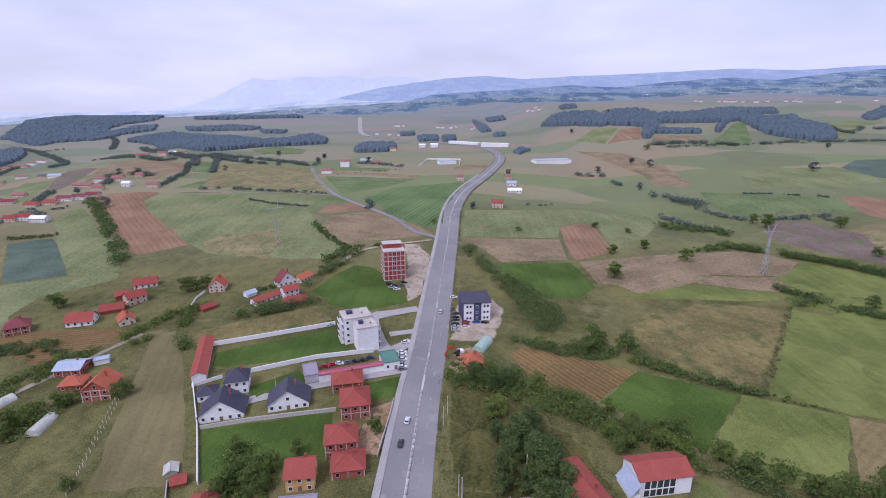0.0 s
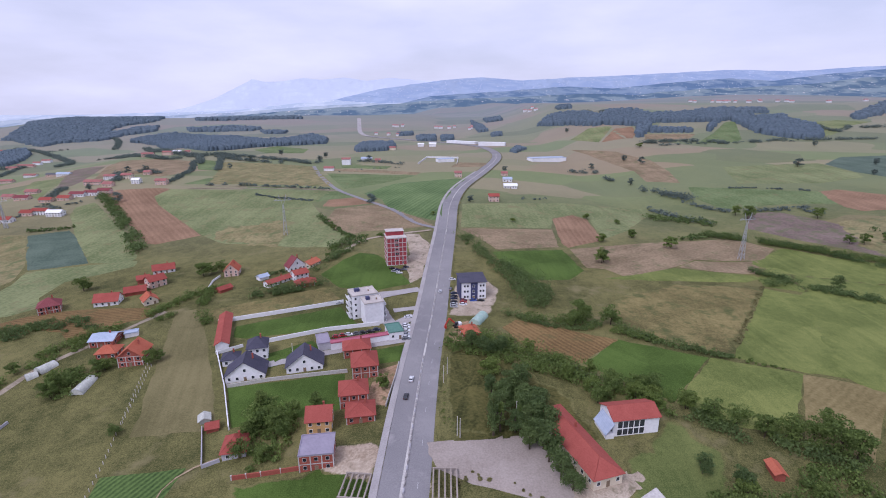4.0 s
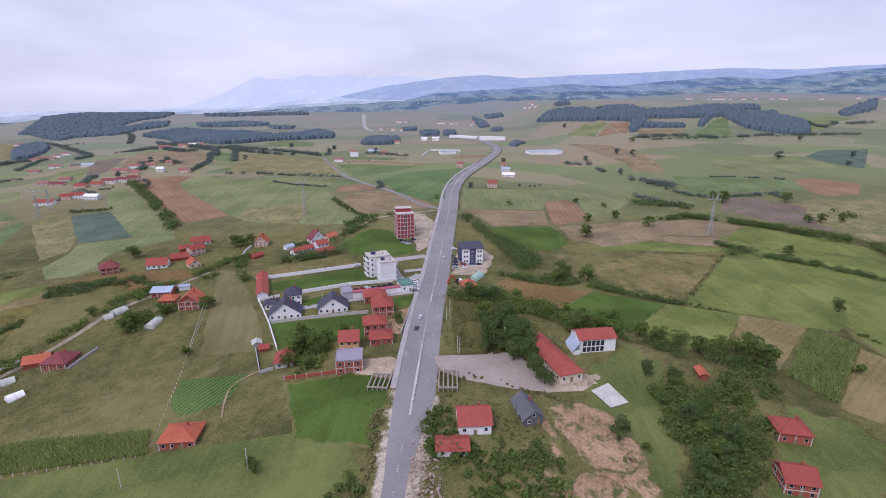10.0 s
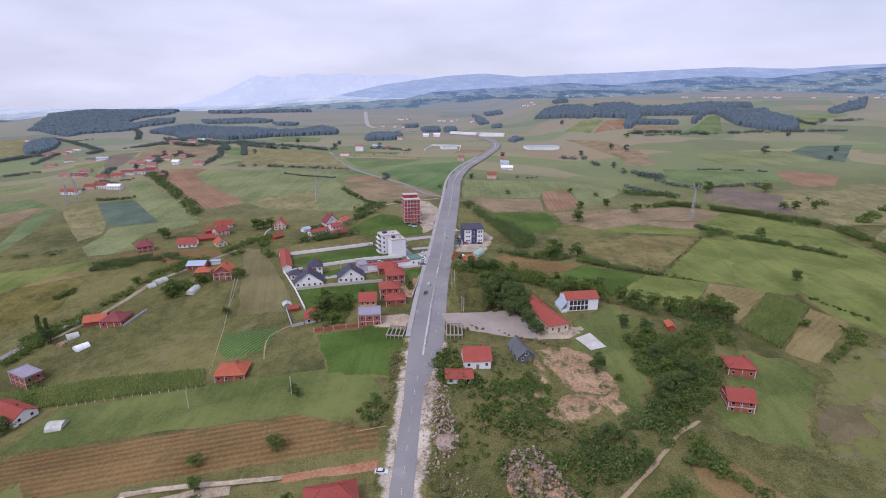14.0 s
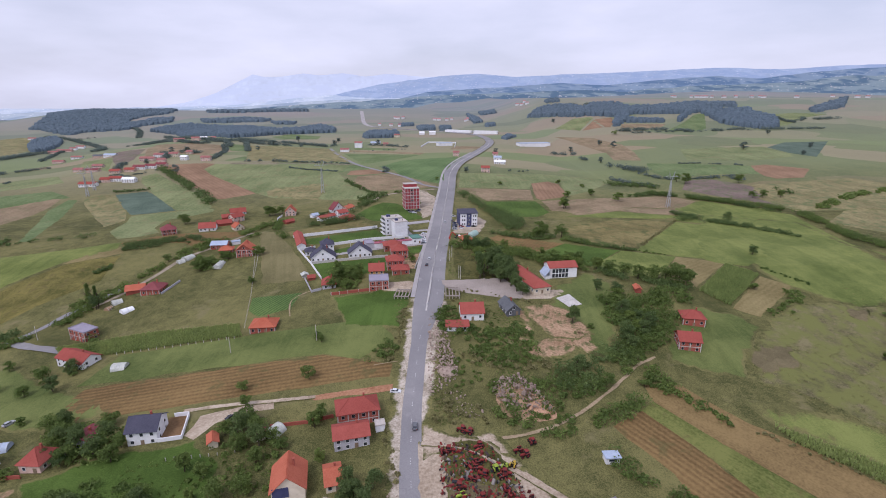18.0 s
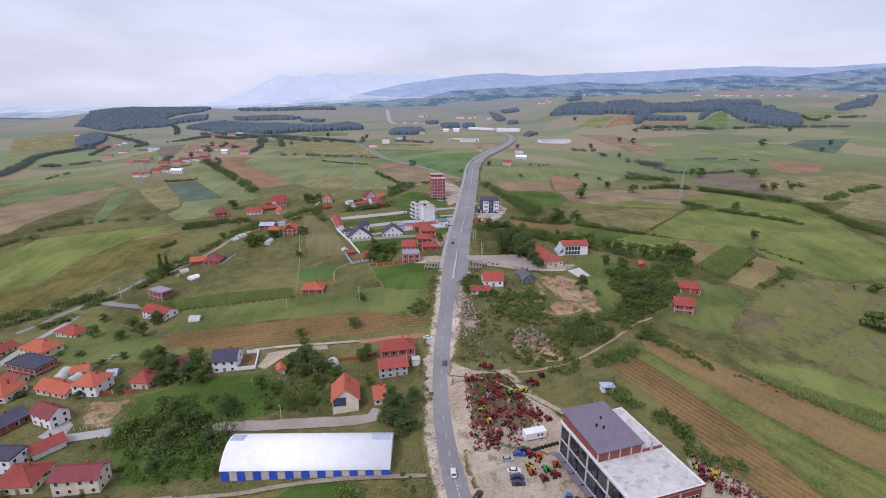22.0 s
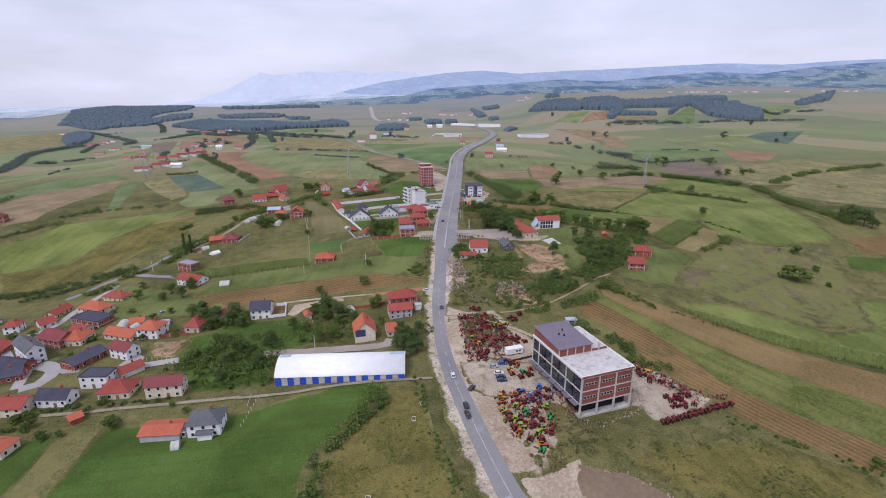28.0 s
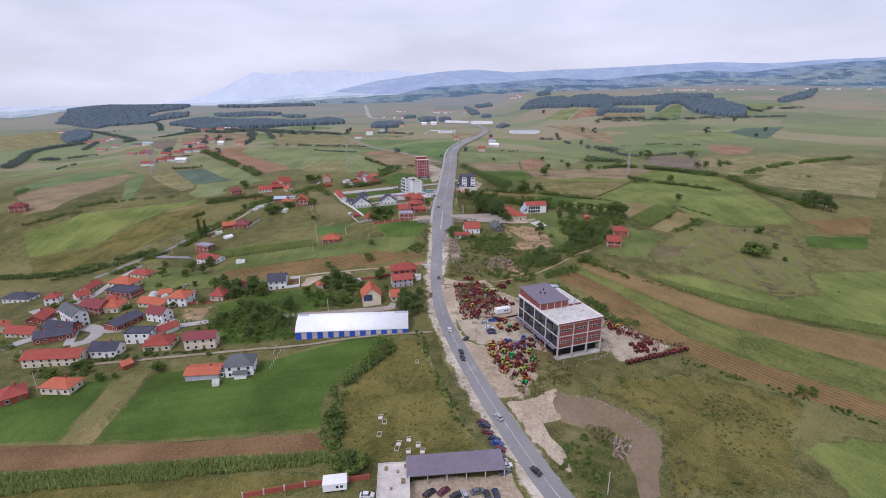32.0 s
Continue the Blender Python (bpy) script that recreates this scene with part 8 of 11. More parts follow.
house(-716, 838, 0, 20.9, 8, 4.5, "gable", PLASTER_WHITE, RED_TILE, "white village house with a red roof", windows=True, chimney=False)
house(-870, 983, 0, 21.6, 8, 4, "gable", PLASTER_PINK, RED_TILE, "brick village house paled pinkish by haze, red roof", windows=False, chimney=False)
house(-874, 1023, 0, 34.8, 8, 4, "gable", PLASTER_PINK, RED_TILE, "brick village house paled pinkish by haze, red roof", windows=False, chimney=False)
house(-884, 1066, 0, 16.3, 8, 5, "gable", PLASTER_WHITE, RED_TILE, "white village house with a red roof", windows=False, chimney=False)
house(-894, 1106, 0, 20.1, 8, 5, "gable", PLASTER_WHITE, RED_TILE, "white village house with a red roof", windows=False, chimney=False)
house(-611, 777, 0, 21.1, 8, 4, "gable", PLASTER_WHITE, BLUE_SHEET, "white village house with a pale blue roof", windows=True, chimney=False)
house(-650, 802, 0, 17.2, 8, 4, "gable", PLASTER_PINK, GREY_TILE, "brick village house paled pinkish by haze, grey roof", windows=True, chimney=False)
house(-441, 600, 0, 21.5, 8, 4.5, "gable", PLASTER_PINK, MAROON_TILE, "brick village house paled pinkish by haze, dark red roof", windows=True, chimney=False)
house(-444, 638, 0, 14.9, 8, 5, "gable", PLASTER_WHITE, RED_TILE, "white village house with a red roof", windows=True, chimney=False)
house(-418, 633, 0, 13.7, 8, 5.5, "gable", PLASTER_CREAM, RED_TILE, "cream village house with a red roof", windows=True, chimney=False)
house(-386, 599, 0, 9.5, 8, 5, "gable", PLASTER_WHITE, WHITE_SHEET, "white village house with a white roof", windows=True, chimney=False)
house(-412, 584, 0, 11.2, 8, 4, "gable", PLASTER_PINK, RED_TILE, "brick village house paled pinkish by haze, red roof", windows=True, chimney=False)
house(-418, 538, 0, 16.5, 8, 4, "gable", PLASTER_WHITE, MAROON_TILE, "white village house with a dark red roof", windows=True, chimney=False)
house(-405, 543, 0, 14.8, 8, 4, "gable", PLASTER_WHITE, MAROON_TILE, "white village house with a dark red roof", windows=True, chimney=False)
house(-441, 520, 0, 13.2, 8, 3.5, "gable", PLASTER_PINK, RED_TILE, "brick village house paled pinkish by haze, red roof", windows=True, chimney=False)
house(-424, 525, 0, 13.1, 8, 3.5, "gable", PLASTER_PINK, RED_TILE, "brick village house paled pinkish by haze, red roof", windows=True, chimney=False)
house(-393, 547, 0, 13.9, 8, 5, "gable", PLASTER_PINK, MAROON_TILE, "brick village house paled pinkish by haze, dark red roof", windows=True, chimney=False)
house(-351, 593, 0, 13.4, 8, 5.5, "gable", PLASTER_PINK, RED_TILE, "brick village house paled pinkish by haze, red roof", windows=True, chimney=False)
house(-411, 668, 0, 8.5, 8, 4, "gable", PLASTER_PINK, RED_TILE, "brick village house paled pinkish by haze, red roof", windows=True, chimney=False)
house(-544, 903, 0, 21.3, 8, 6, "gable", PLASTER_PINK, MAROON_TILE, "brick village house paled pinkish by haze, dark red roof", windows=False, chimney=False)
house(-523, 931, 0, 16.5, 8, 6, "gable", PLASTER_PINK, RED_TILE, "brick village house paled pinkish by haze, red roof", windows=False, chimney=False)
house(-517, 956, 0, 14.2, 8, 5, "gable", PLASTER_WHITE, WHITE_SHEET, "white village house with a white roof", windows=False, chimney=False)
house(-496, 956, 0, 10.2, 8, 5, "gable", PLASTER_CREAM, RED_TILE, "cream village house with a red roof", windows=False, chimney=False)
house(-149, 756, 0, 13.1, 8, 9, "gable", PLASTER_WHITE, RED_TILE, "white village house with a red roof", windows=False, chimney=False)
house(-163, 694, 0, 13.9, 8, 4, "gable", PLASTER_WHITE, RED_TILE, "white village house with a red roof", windows=False, chimney=False)
house(-124, 803, 0, 17.7, 8, 4, "gable", PLASTER_WHITE, BLUE_SHEET, "white village house with a pale blue roof", windows=False, chimney=False)
house(-102, 777, 0, 8.5, 8, 4, "gable", PLASTER_PINK, RED_TILE, "brick village house paled pinkish by haze, red roof", windows=False, chimney=False)
house(22, 622, 0, 9.2, 8, 6, "gable", PLASTER_PINK, RED_TILE, "brick village house paled pinkish by haze, red roof", windows=True, chimney=False)
house(54, 479, 0, 10.3, 8, 6, "gable", PLASTER_PINK, RED_TILE, "brick village house paled pinkish by haze, red roof", windows=True, chimney=False)
house(82, 559, 0, 15.4, 8, 3.5, "gable", PLASTER_WHITE, WHITE_SHEET, "white village house with a white roof", windows=True, chimney=False)
house(84, 602, 0, 11.2, 8, 4, "gable", PLASTER_WHITE, BLUE_SHEET, "white village house with a pale blue roof", windows=True, chimney=False)
house(86, 649, 0, 8.0, 8, 4, "gable", PLASTER_PINK, RED_TILE, "brick village house paled pinkish by haze, red roof", windows=True, chimney=False)
house(-97, 975, 0, 11.7, 8, 5, "gable", PLASTER_CREAM, ORANGE_TILE, "cream village house with an orange roof", windows=False, chimney=False)
house(-1129, 1261, 0, 25.7, 8, 5, "gable", PLASTER_WHITE, RED_TILE, "white village house with a red roof", windows=False, chimney=False)
house(-43, 1041, 0, 12.4, 8, 5, "gable", PLASTER_WHITE, WHITE_SHEET, "white village house with a white roof", windows=False, chimney=False)
house(-18, 1037, 0, 14.9, 8, 6, "gable", PLASTER_WHITE, WHITE_SHEET, "white village house with a white roof", windows=False, chimney=False)
house(107, 1026, -17, 56, 14, 7, "flat", PLASTER_WHITE, WHITE_SHEET, "long white commercial building at the bend", windows=False, name="commercial_hall", category="hall")
house(47, 1092, -39, 79, 12, 5, "flat", PLASTER_WHITE, WHITE_SHEET, "low white shop building at the bend", windows=False, name="commercial_hall", category="hall")
house(181, 830, 12, 63, 22, 7, "flat", PLASTER_WHITE, BLUE_SHEET, "long white industrial hall with a pale blue roof", windows=False, name="industrial_hall", category="hall")
house(6, 776, 19, 27, 14, 5, "flat", PLASTER_WHITE, BLUE_SHEET, "white roadside hall with a blue roof", windows=False, name="roadside_hall", category="hall")


# Hedges, trees and crops --------------------------------------------------------
corn([(113.7, -1.7), (147.6, -26.3), (208.1, -55), (242, -72.6), (232.2, -81.5), (199.4, -64.9), (141.6, -36.6), (115.1, -10.2)], -121, "narrow strip of tall green corn")
corn([(137.7, 102.3), (173.1, 139.4), (185, 124.4), (146.2, 85.6)], -47, "dense green corn field in rows")
corn([(-198.6, 72.5), (-155.7, 78.5), (-108.4, 77.6), (-102.5, 65.4), (-161.2, 61.2), (-186.1, 59)], -85, "long strip of green corn")
corn([(-162.6, -149.3), (-153.5, -147.9), (-53.3, -142.2), (-48.8, -147.1), (-146.4, -156.4), (-154.7, -158.2)], -86, "strip of tall green corn")
hedge([(-114.7, 251.1), (-99.8, 253.3), (-73.4, 262.4)], 8.1, 4.8, LEAF_DARK)
hedge([(-83.3, 287.3), (-76.3, 320.4), (-68.3, 329.7)], 7.2, 4.8, LEAF_DARK)
hedge([(-84.2, 320.8), (-75.4, 356), (-45.8, 361.9)], 3.6, 2.4, LEAF)
hedge([(-190.2, 184.8), (-183.9, 195.4), (-170.9, 209.6), (-159.5, 231), (-146.5, 257.5), (-131.5, 260)], 6.3, 3.2, LEAF)
hedge([(-142.3, 243), (-123.4, 211.9), (-117.9, 198.6)], 3.6, 4, LEAF)
hedge([(-168.4, 164.4), (-158.5, 171.9), (-139.4, 181.8)], 7.2, 3.2, LEAF)
thicket([(13.2, 352.9), (22.1, 357.7), (36, 305.8), (48.4, 288.1), (64.9, 252.5), (60.3, 229.3), (48.6, 217.3), (44.3, 242.2), (33.9, 286.9)], 5, LEAF_DARK)
hedge([(42.1, 211.8), (65.2, 206.9), (85.7, 194.9), (100.7, 186.3)], 7.2, 3.2, LEAF)
hedge([(100.7, 186.3), (119.9, 173.6), (126.8, 170.2)], 2.7, 1.2, LEAF)
hedge([(126.4, 169.5), (150, 155.6)], 2.7, 0.96, LEAF)
hedge([(128.7, 171.5), (187.2, 244.9), (195.5, 255.9)], 2.7, 0.8, WEED, "thin weedy field boundary")
thicket([(-1, 186.8), (21.5, 193.7), (30.8, 188.6), (44.1, 170.8), (47.1, 156), (37.1, 157.9), (21.6, 171.3), (3.6, 175.7)], 4.3, LEAF)
thicket([(33.5, 175.1), (49.5, 174.8), (58, 157.5), (74.2, 145.8), (81.8, 129.5), (81.2, 124.7), (65, 137.3), (44.6, 154.3)], 4.7, LEAF)
tree("light", 38.1, 175, 1)
tree("light", 50.8, 154.2, 1)
tree("light", 60.6, 155.7, 1)
tree("light", 72.5, 137.2, 1)
tree("light", 75.1, 134.5, 1)
tree("light", 78.5, 131.9, 1)
tree("light", 20.2, 158.2, 1.2)
tree("light", 17.9, 156.5, 1)
tree("dark", 13.1, 179.8, 1)
tree("dark", 19.7, 175.4, 1)
tree("dark", 25.5, 175.3, 1)
tree("dark", 22.8, 137.9, 1.1)
tree("poplar", 16.8, 118.4, 1)
tree("poplar", 19.6, 120.6, 1)
tree("poplar", 25.9, 120.5, 0.8)
hedge([(200.3, 259.7), (215.4, 260.6)], 6.3, 4, LEAF_DARK)
hedge([(216, 252.8), (246.7, 234.8)], 6.3, 2.8, LEAF_DARK)
tree("broad", 110.4, 299, 1.2)
tree("broad", 69.2, 207, 1.2)
tree("broad", 71.6, 206.2, 1)
tree("broad", 85.2, 203.9, 1.3)
tree("broad", 66.7, 203.1, 1)
tree("broad", -159.3, 286.4, 1.1)
tree("broad", -155.9, 290.4, 1)
tree("broad", -226.7, 271.7, 0.7)
tree("broad", -227, 267.6, 1)
tree("light", -24.5, 148.1, 0.9)
tree("broad", -153.5, 170, 0.75)
tree("broad", -151.2, 171.5, 0.75)
tree("broad", -164.4, 159.5, 0.9)
tree("broad", -162.6, 153.6, 0.9)
tree("broad", -129.4, 177.3, 0.6)
tree("broad", -132.4, 174.5, 0.75)
tree("broad", -67.1, 124, 0.83)
tree("broad", -65.3, 126.1, 0.9)
tree("broad", -59.9, 123.5, 0.83)
tree("broad", -55.9, 122.1, 0.75)
tree("broad", -68, 121.9, 0.75)
tree("broad", -150.5, 294.1, 1)
thicket([(-173.1, 164.7), (-165.7, 172.4), (-149.8, 166.4), (-152.7, 155.8), (-158.8, 147.9)], 2.9, LEAF)
hedge([(-239.5, 200.9), (-222.8, 210.1), (-202.6, 214.9)], 8.1, 3.2, LEAF_DARK)
hedge([(-223.2, 118.5), (-207.8, 132.6), (-195.5, 155.5), (-187.4, 174.9), (-170.3, 203.5)], 5.4, 2.4, LEAF)
hedge([(-231.9, 159), (-225.7, 171)], 4.5, 1.6, LEAF)
hedge([(-217.4, 111.5), (-208, 121), (-196.7, 133.8)], 4.5, 3.2, LEAF)
tree("poplar", -210.5, 116.9, 1.1)
tree("poplar", -204, 113.9, 1)
tree("dark", -204.8, 113.2, 1.1)
tree("broad", -119.8, 128.6, 0.6)
tree("broad", -163.6, 298.3, 0.75)
tree("broad", -63.4, 129.5, 0.75)
tree("broad", -58.3, 125.7, 0.83)
tree("broad", -70.4, 140.4, 0.75)
tree("broad", -55.1, 131.8, 0.75)
tree("broad", -59.4, 111.4, 0.68)
tree("broad", -48.8, 137.9, 0.75)
tree("broad", -67.8, 112.6, 0.8)
tree("broad", -60.2, 25.9, 0.68)
tree("broad", -85.7, 21.5, 0.6)
tree("broad", -61, 53, 0.45)
tree("broad", -165, 155.5, 0.75)
tree("broad", -160.2, 161.7, 0.75)
tree("broad", -192.4, 171.7, 0.75)
tree("bush", -63, 56.3, 1)
tree("bush", 73.8, 18.1, 1)
tree("bush", 64.5, 60.7, 0.8)
tree("bush", 13.2, 41.8, 1)
thicket([(-75, 141), (-68.1, 143.6), (-53.6, 131.6), (-52.4, 110.4), (-62.3, 106.4), (-70, 121.3)], 2.9, LEAF)
thicket([(-40, 36.1), (-32.6, 50.2), (-24.3, 48.2), (-25.4, 40.1), (-35.9, 34.6)], 2.2, LEAF)
hedge([(-28.6, 35.3), (-26, 54.2), (-25.2, 78.8)], 4.5, 1.6, WEED, "tall dry weeds along the road verge")
thicket([(-2.1, 62.7), (10.9, 62.6), (30.4, 62.9), (32.9, 53.4), (16, 50.1), (1.9, 53)], 2.3, LEAF)
thicket([(77, 93.7), (88.9, 95.2), (95.5, 91.3), (104.1, 92.8), (115.2, 104.8), (129.2, 102.5), (129.2, 92.4), (118.1, 77.4), (104.4, 60), (95.2, 48.5), (81.8, 38.5), (70.6, 25.3), (59.4, 24.4), (67.3, 38), (74.7, 47.8), (80.2, 57), (73.7, 66.9), (78.4, 80.5)], 3.5, LEAF, gap=2.2)
thicket([(41.4, 21.2), (52.2, 24.7), (63, 22.9), (55.9, 11.8), (39.2, 10.4)], 2.6, LEAF)
thicket([(76.6, 31.2), (83.5, 33.8), (84.8, 22.6), (84.8, 16.5), (79.1, 15.3), (76, 24.4)], 1.8, LEAF)
thicket([(14.7, 37.9), (30.3, 39.5), (29.8, 32.1), (17.6, 30.7)], 1.8, LEAF)
thicket([(-2.4, 31.8), (13, 39.2), (13.1, 22.8), (-1, 14.6)], 1.4, LEAF, gap=3.4)
hedge([(83.3, 136.2), (94.1, 121.7), (109.6, 112.6), (123.4, 107.7), (133.6, 102.2)], 6, 3, LEAF_DARK)
tree("light", 85.7, 64.7, 0.9)
tree("light", 87.2, 58.4, 1)
tree("light", 87.6, 91.5, 1)
tree("light", 109.9, 84, 0.8)
tree("broad", 89.5, 132.6, 1)
tree("broad", 95.7, 126, 1)
tree("broad", 103, 123, 1)
tree("broad", 108.9, 117.1, 1)
tree("broad", 117.3, 117.3, 1)
tree("broad", 124.2, 114.6, 1)
tree("broad", 129.7, 109.4, 1.3)
tree("broad", 132.4, 106.9, 1.2)
tree("broad", 58.2, 136.6, 1)
tree("broad", 66, 144, 1)
tree("broad", 75.1, 143.8, 1)
tree("broad", 81.1, 143.6, 1)
tree("broad", 131.3, 117.5, 1)
tree("dark", 31.1, 123.3, 1.1)
tree("dark", 32.6, 114.1, 1.2)
tree("dark", 33.1, 105.5, 1.2)
tree("dark", 35.3, 98.1, 1.1)
tree("dark", 37.1, 120.1, 1.1)
tree("dark", 35.5, 133.6, 1.1)
tree("dark", 28.1, 111.2, 1)
tree("dark", 37.9, 94.1, 0.9)
tree("dark", 77.8, 49.1, 0.9)
tree("dark", 78.5, 43.6, 0.9)
tree("dark", 88, 55.4, 0.9)
tree("dark", 93.2, 61.8, 0.9)
thicket([(8.9, 14.6), (12.7, 18.6), (31.4, 18.9), (43.4, 19.2), (40.4, 14.8), (15.1, 10.9)], 2.5, LEAF)
thicket([(-0.4, 41.8), (18.7, 39.3), (29.3, 34.5), (45.6, 32.5), (35.2, 27.6), (17.2, 27.2), (4.9, 31.8)], 1.4, WEED, "dry weeds and low scrub")
tree("broad", 206.7, 165.6, 0.7)
hedge([(164.4, 77.2), (185.3, 91.3), (190.5, 104.2)], 7.2, 2, LEAF)
hedge([(192.9, 133.3), (207.3, 111.6)], 2.7, 1.2, LEAF)
hedge([(78.5, 31.3), (80, 23.5), (83.1, 16.4)], 7.2, 3.2, LEAF)
hedge([(0.6, 85.9), (8.7, 100.1), (39.3, 86.1), (52.8, 82.1)], 2.7, 0.8, WEED, "dry weeds at the yard edge")
hedge([(-5.9, 59.4), (-4.7, 73.6), (-3, 81.6)], 3.6, 1.6, LEAF)
hedge([(-243, 52.4), (-233.1, 62.5), (-230.7, 84), (-214.4, 100.1), (-206.6, 122.8)], 6.3, 2.8, LEAF)
thicket([(-200.7, 56.9), (-176.9, 44.3), (-170.6, 57.4), (-180.1, 78.1), (-185.7, 79.2), (-169.2, 45.8), (-177, 36.2)], 2.9, LEAF)
thicket([(-150.3, 1.6), (-145.6, 9.1), (-122.6, 2.9), (-115.6, -1.4), (-113.4, -13.9), (-128.3, -14.6), (-139.9, -10.4)], 3.6, LEAF)
thicket([(-136.3, -52.2), (-129.9, -39.3), (-116.4, -30.4), (-93.2, -44.1), (-90, -53.6), (-108.4, -57)], 3.6, LEAF)
tree("broad", -151.9, 5.7, 0.79)
tree("broad", -141.2, -6.7, 0.72)
tree("broad", -144, 1, 0.79)
tree("broad", -123.4, -8.1, 0.86)
tree("broad", -116.8, -13.7, 0.86)
tree("broad", -117.3, -6.8, 0.72)
tree("broad", -107.8, -41.3, 0.86)
tree("broad", -108.5, -46.1, 0.79)
tree("broad", -119.7, -33, 0.72)
tree("broad", -96.7, -33.9, 0.72)
tree("broad", -96.1, -31.2, 0.65)
tree("broad", -120.5, -44.5, 0.72)
tree("broad", -127.1, -45.5, 0.72)
tree("broad", -131.7, -12.7, 0.72)
tree("broad", -75.7, -0.8, 0.79)
tree("broad", -71, -4.7, 0.79)
tree("broad", -64.4, -8.6, 0.72)
tree("broad", -60.2, -12.1, 0.58)
tree("broad", -49.9, 1.1, 0.72)
tree("broad", -51.5, -2.4, 0.72)
tree("broad", -82.5, -3.9, 0.72)
tree("broad", -75.5, -11.3, 0.72)
tree("broad", -66.9, -18.1, 0.72)
tree("broad", -67.3, -29.6, 0.79)
tree("broad", -74.2, -32.1, 0.79)
tree("broad", -81.6, -23.4, 0.72)
tree("broad", -89.1, -20, 0.72)
tree("broad", -80.7, 10.8, 0.65)
tree("light", -33.6, -33.3, 0.65)
tree("light", -46, -19, 0.65)
tree("light", -82.1, -31.8, 0.58)
tree("light", -50.8, -24.7, 0.8)
tree("dark", -33.1, -43.2, 0.86)
tree("dark", -29.2, -38.5, 0.86)
tree("dark", -36.2, -40.8, 0.79)
tree("dark", -26.6, -45.6, 0.79)
tree("dark", -29.8, -47.8, 0.72)
tree("dark", -35.1, -35.9, 0.72)
thicket([(-88.9, -10.5), (-64.2, -5.2), (-54.7, -32.8), (-69.3, -34.9), (-84.9, -34.4)], 1.6, LEAF, gap=4.2)
thicket([(-9.5, 75.6), (-0.2, 82.6), (4.4, 51.1), (-6.6, 53.8)], 2.5, LEAF)
thicket([(4.9, 59.6), (36.1, 58.1), (37, 33), (15.9, 27.3), (6.3, 36.1)], 2.2, LEAF)
thicket([(41.3, 28.8), (58, 34.4), (76, 50.1), (76.6, 35.8), (49.8, 12.8), (38.6, 16)], 3.6, LEAF_DARK)
thicket([(11.6, -3.6), (13.8, 7.1), (28.3, 11.5), (37, 8.2), (41.5, -2.1), (29.7, -6.2), (16.7, -6.8)], 2.9, LEAF)
hedge([(48.2, -1.7), (58.3, 2.4), (67.7, 10.2)], 7.2, 3.2, LEAF)
hedge([(45.4, -11.8), (52.1, -23.2), (60.8, -35.8), (69.4, -44.7)], 6.3, 2.8, LEAF)
hedge([(23.2, -6.5), (33.7, -7.6), (38.4, -5.7)], 5.4, 2.4, LEAF)
thicket([(-9.2, -4), (10.5, -3.7), (9.2, 6.9), (-4.5, 14.2), (-9.3, 6.6)], 0.94, WEED, "dry weeds on disturbed ground")
hedge([(-26.8, -3.6), (-21.9, -25.5), (-24.2, -33.5)], 2.7, 0.96, WEED, "weeds beside the verge")
thicket([(-128.7, -46.1), (-121.6, -21.4), (-101.4, -23.6), (-86.6, -44.9), (-84.7, -65.9), (-101.7, -68.8), (-114.4, -68.1)], 3, LEAF, gap=4.0)
tree("dark", -32.5, -34.8, 0.72)
tree("dark", -27.5, -30.2, 0.72)
tree("dark", -35.5, -29.7, 0.79)
tree("dark", -145.8, 6.7, 0.72)
tree("dark", -133.2, -14.2, 0.72)
tree("dark", -104.7, -43.5, 0.86)
tree("dark", -93.7, -53.2, 0.79)
tree("dark", -108.7, -52.2, 0.79)
tree("dark", -140.8, -13.2, 0.72)
tree("dark", -105.7, -64.7, 0.72)
tree("dark", 202.1, 159.2, 0.8)
tree("dark", 305.3, 136.1, 1.5)
tree("dark", 305.6, 130.7, 1.6)
tree("dark", 310, 125.3, 1.5)
tree("dark", 306, 142.8, 1)
tree("dark", 313.8, 122, 1.2)
tree("dark", 237.1, 249.7, 1)
hedge([(205.2, 283.2), (215.9, 266.2)], 6.3, 4, LEAF_DARK)
hedge([(219, 260), (244.2, 230.7), (266.9, 204.9)], 6.3, 2.8, LEAF_DARK)
hedge([(219.8, 372.1), (279.6, 311.5), (310.9, 269.1), (304.7, 207.4), (304.1, 152.1), (301.3, 130.8)], 8.1, 4, LEAF)
hedge([(335.1, 279.7), (418.6, 338.3), (552.6, 396.1)], 8.1, 3.2, LEAF)
hedge([(389.4, 264.4), (400.9, 264.2)], 6.3, 3.2, LEAF)
hedge([(76.9, 20.5), (92, 5.6), (96.8, -1.3)], 4.5, 2, LEAF)
hedge([(67.2, -33.2), (67, -51.9), (79.3, -57.7)], 4.5, 2.2, LEAF)
hedge([(105.3, -5.5), (131.6, -25.7)], 1.8, 0.8, WEED, "thin weedy field boundary")
thicket([(27.4, -89), (36.9, -97.4), (33.8, -107.8), (24.7, -108), (23.7, -92.1)], 1.6, WEED, "dry weeds at the yard edge")
thicket([(11, -103.3), (24.1, -103), (23, -115), (12.6, -115.2)], 1.1, WEED, "dry weeds at the yard edge")
hedge([(-298.4, 51.4), (-279.7, 55.7), (-259.1, 68.6), (-243.7, 87.1), (-235.5, 93.8)], 5.4, 2.8, LEAF_DARK)
thicket([(-121.6, -63), (-115.2, -39.5), (-91.8, -39.1), (-84.5, -66.4), (-104.4, -69.9)], 2, LEAF, gap=4.5)
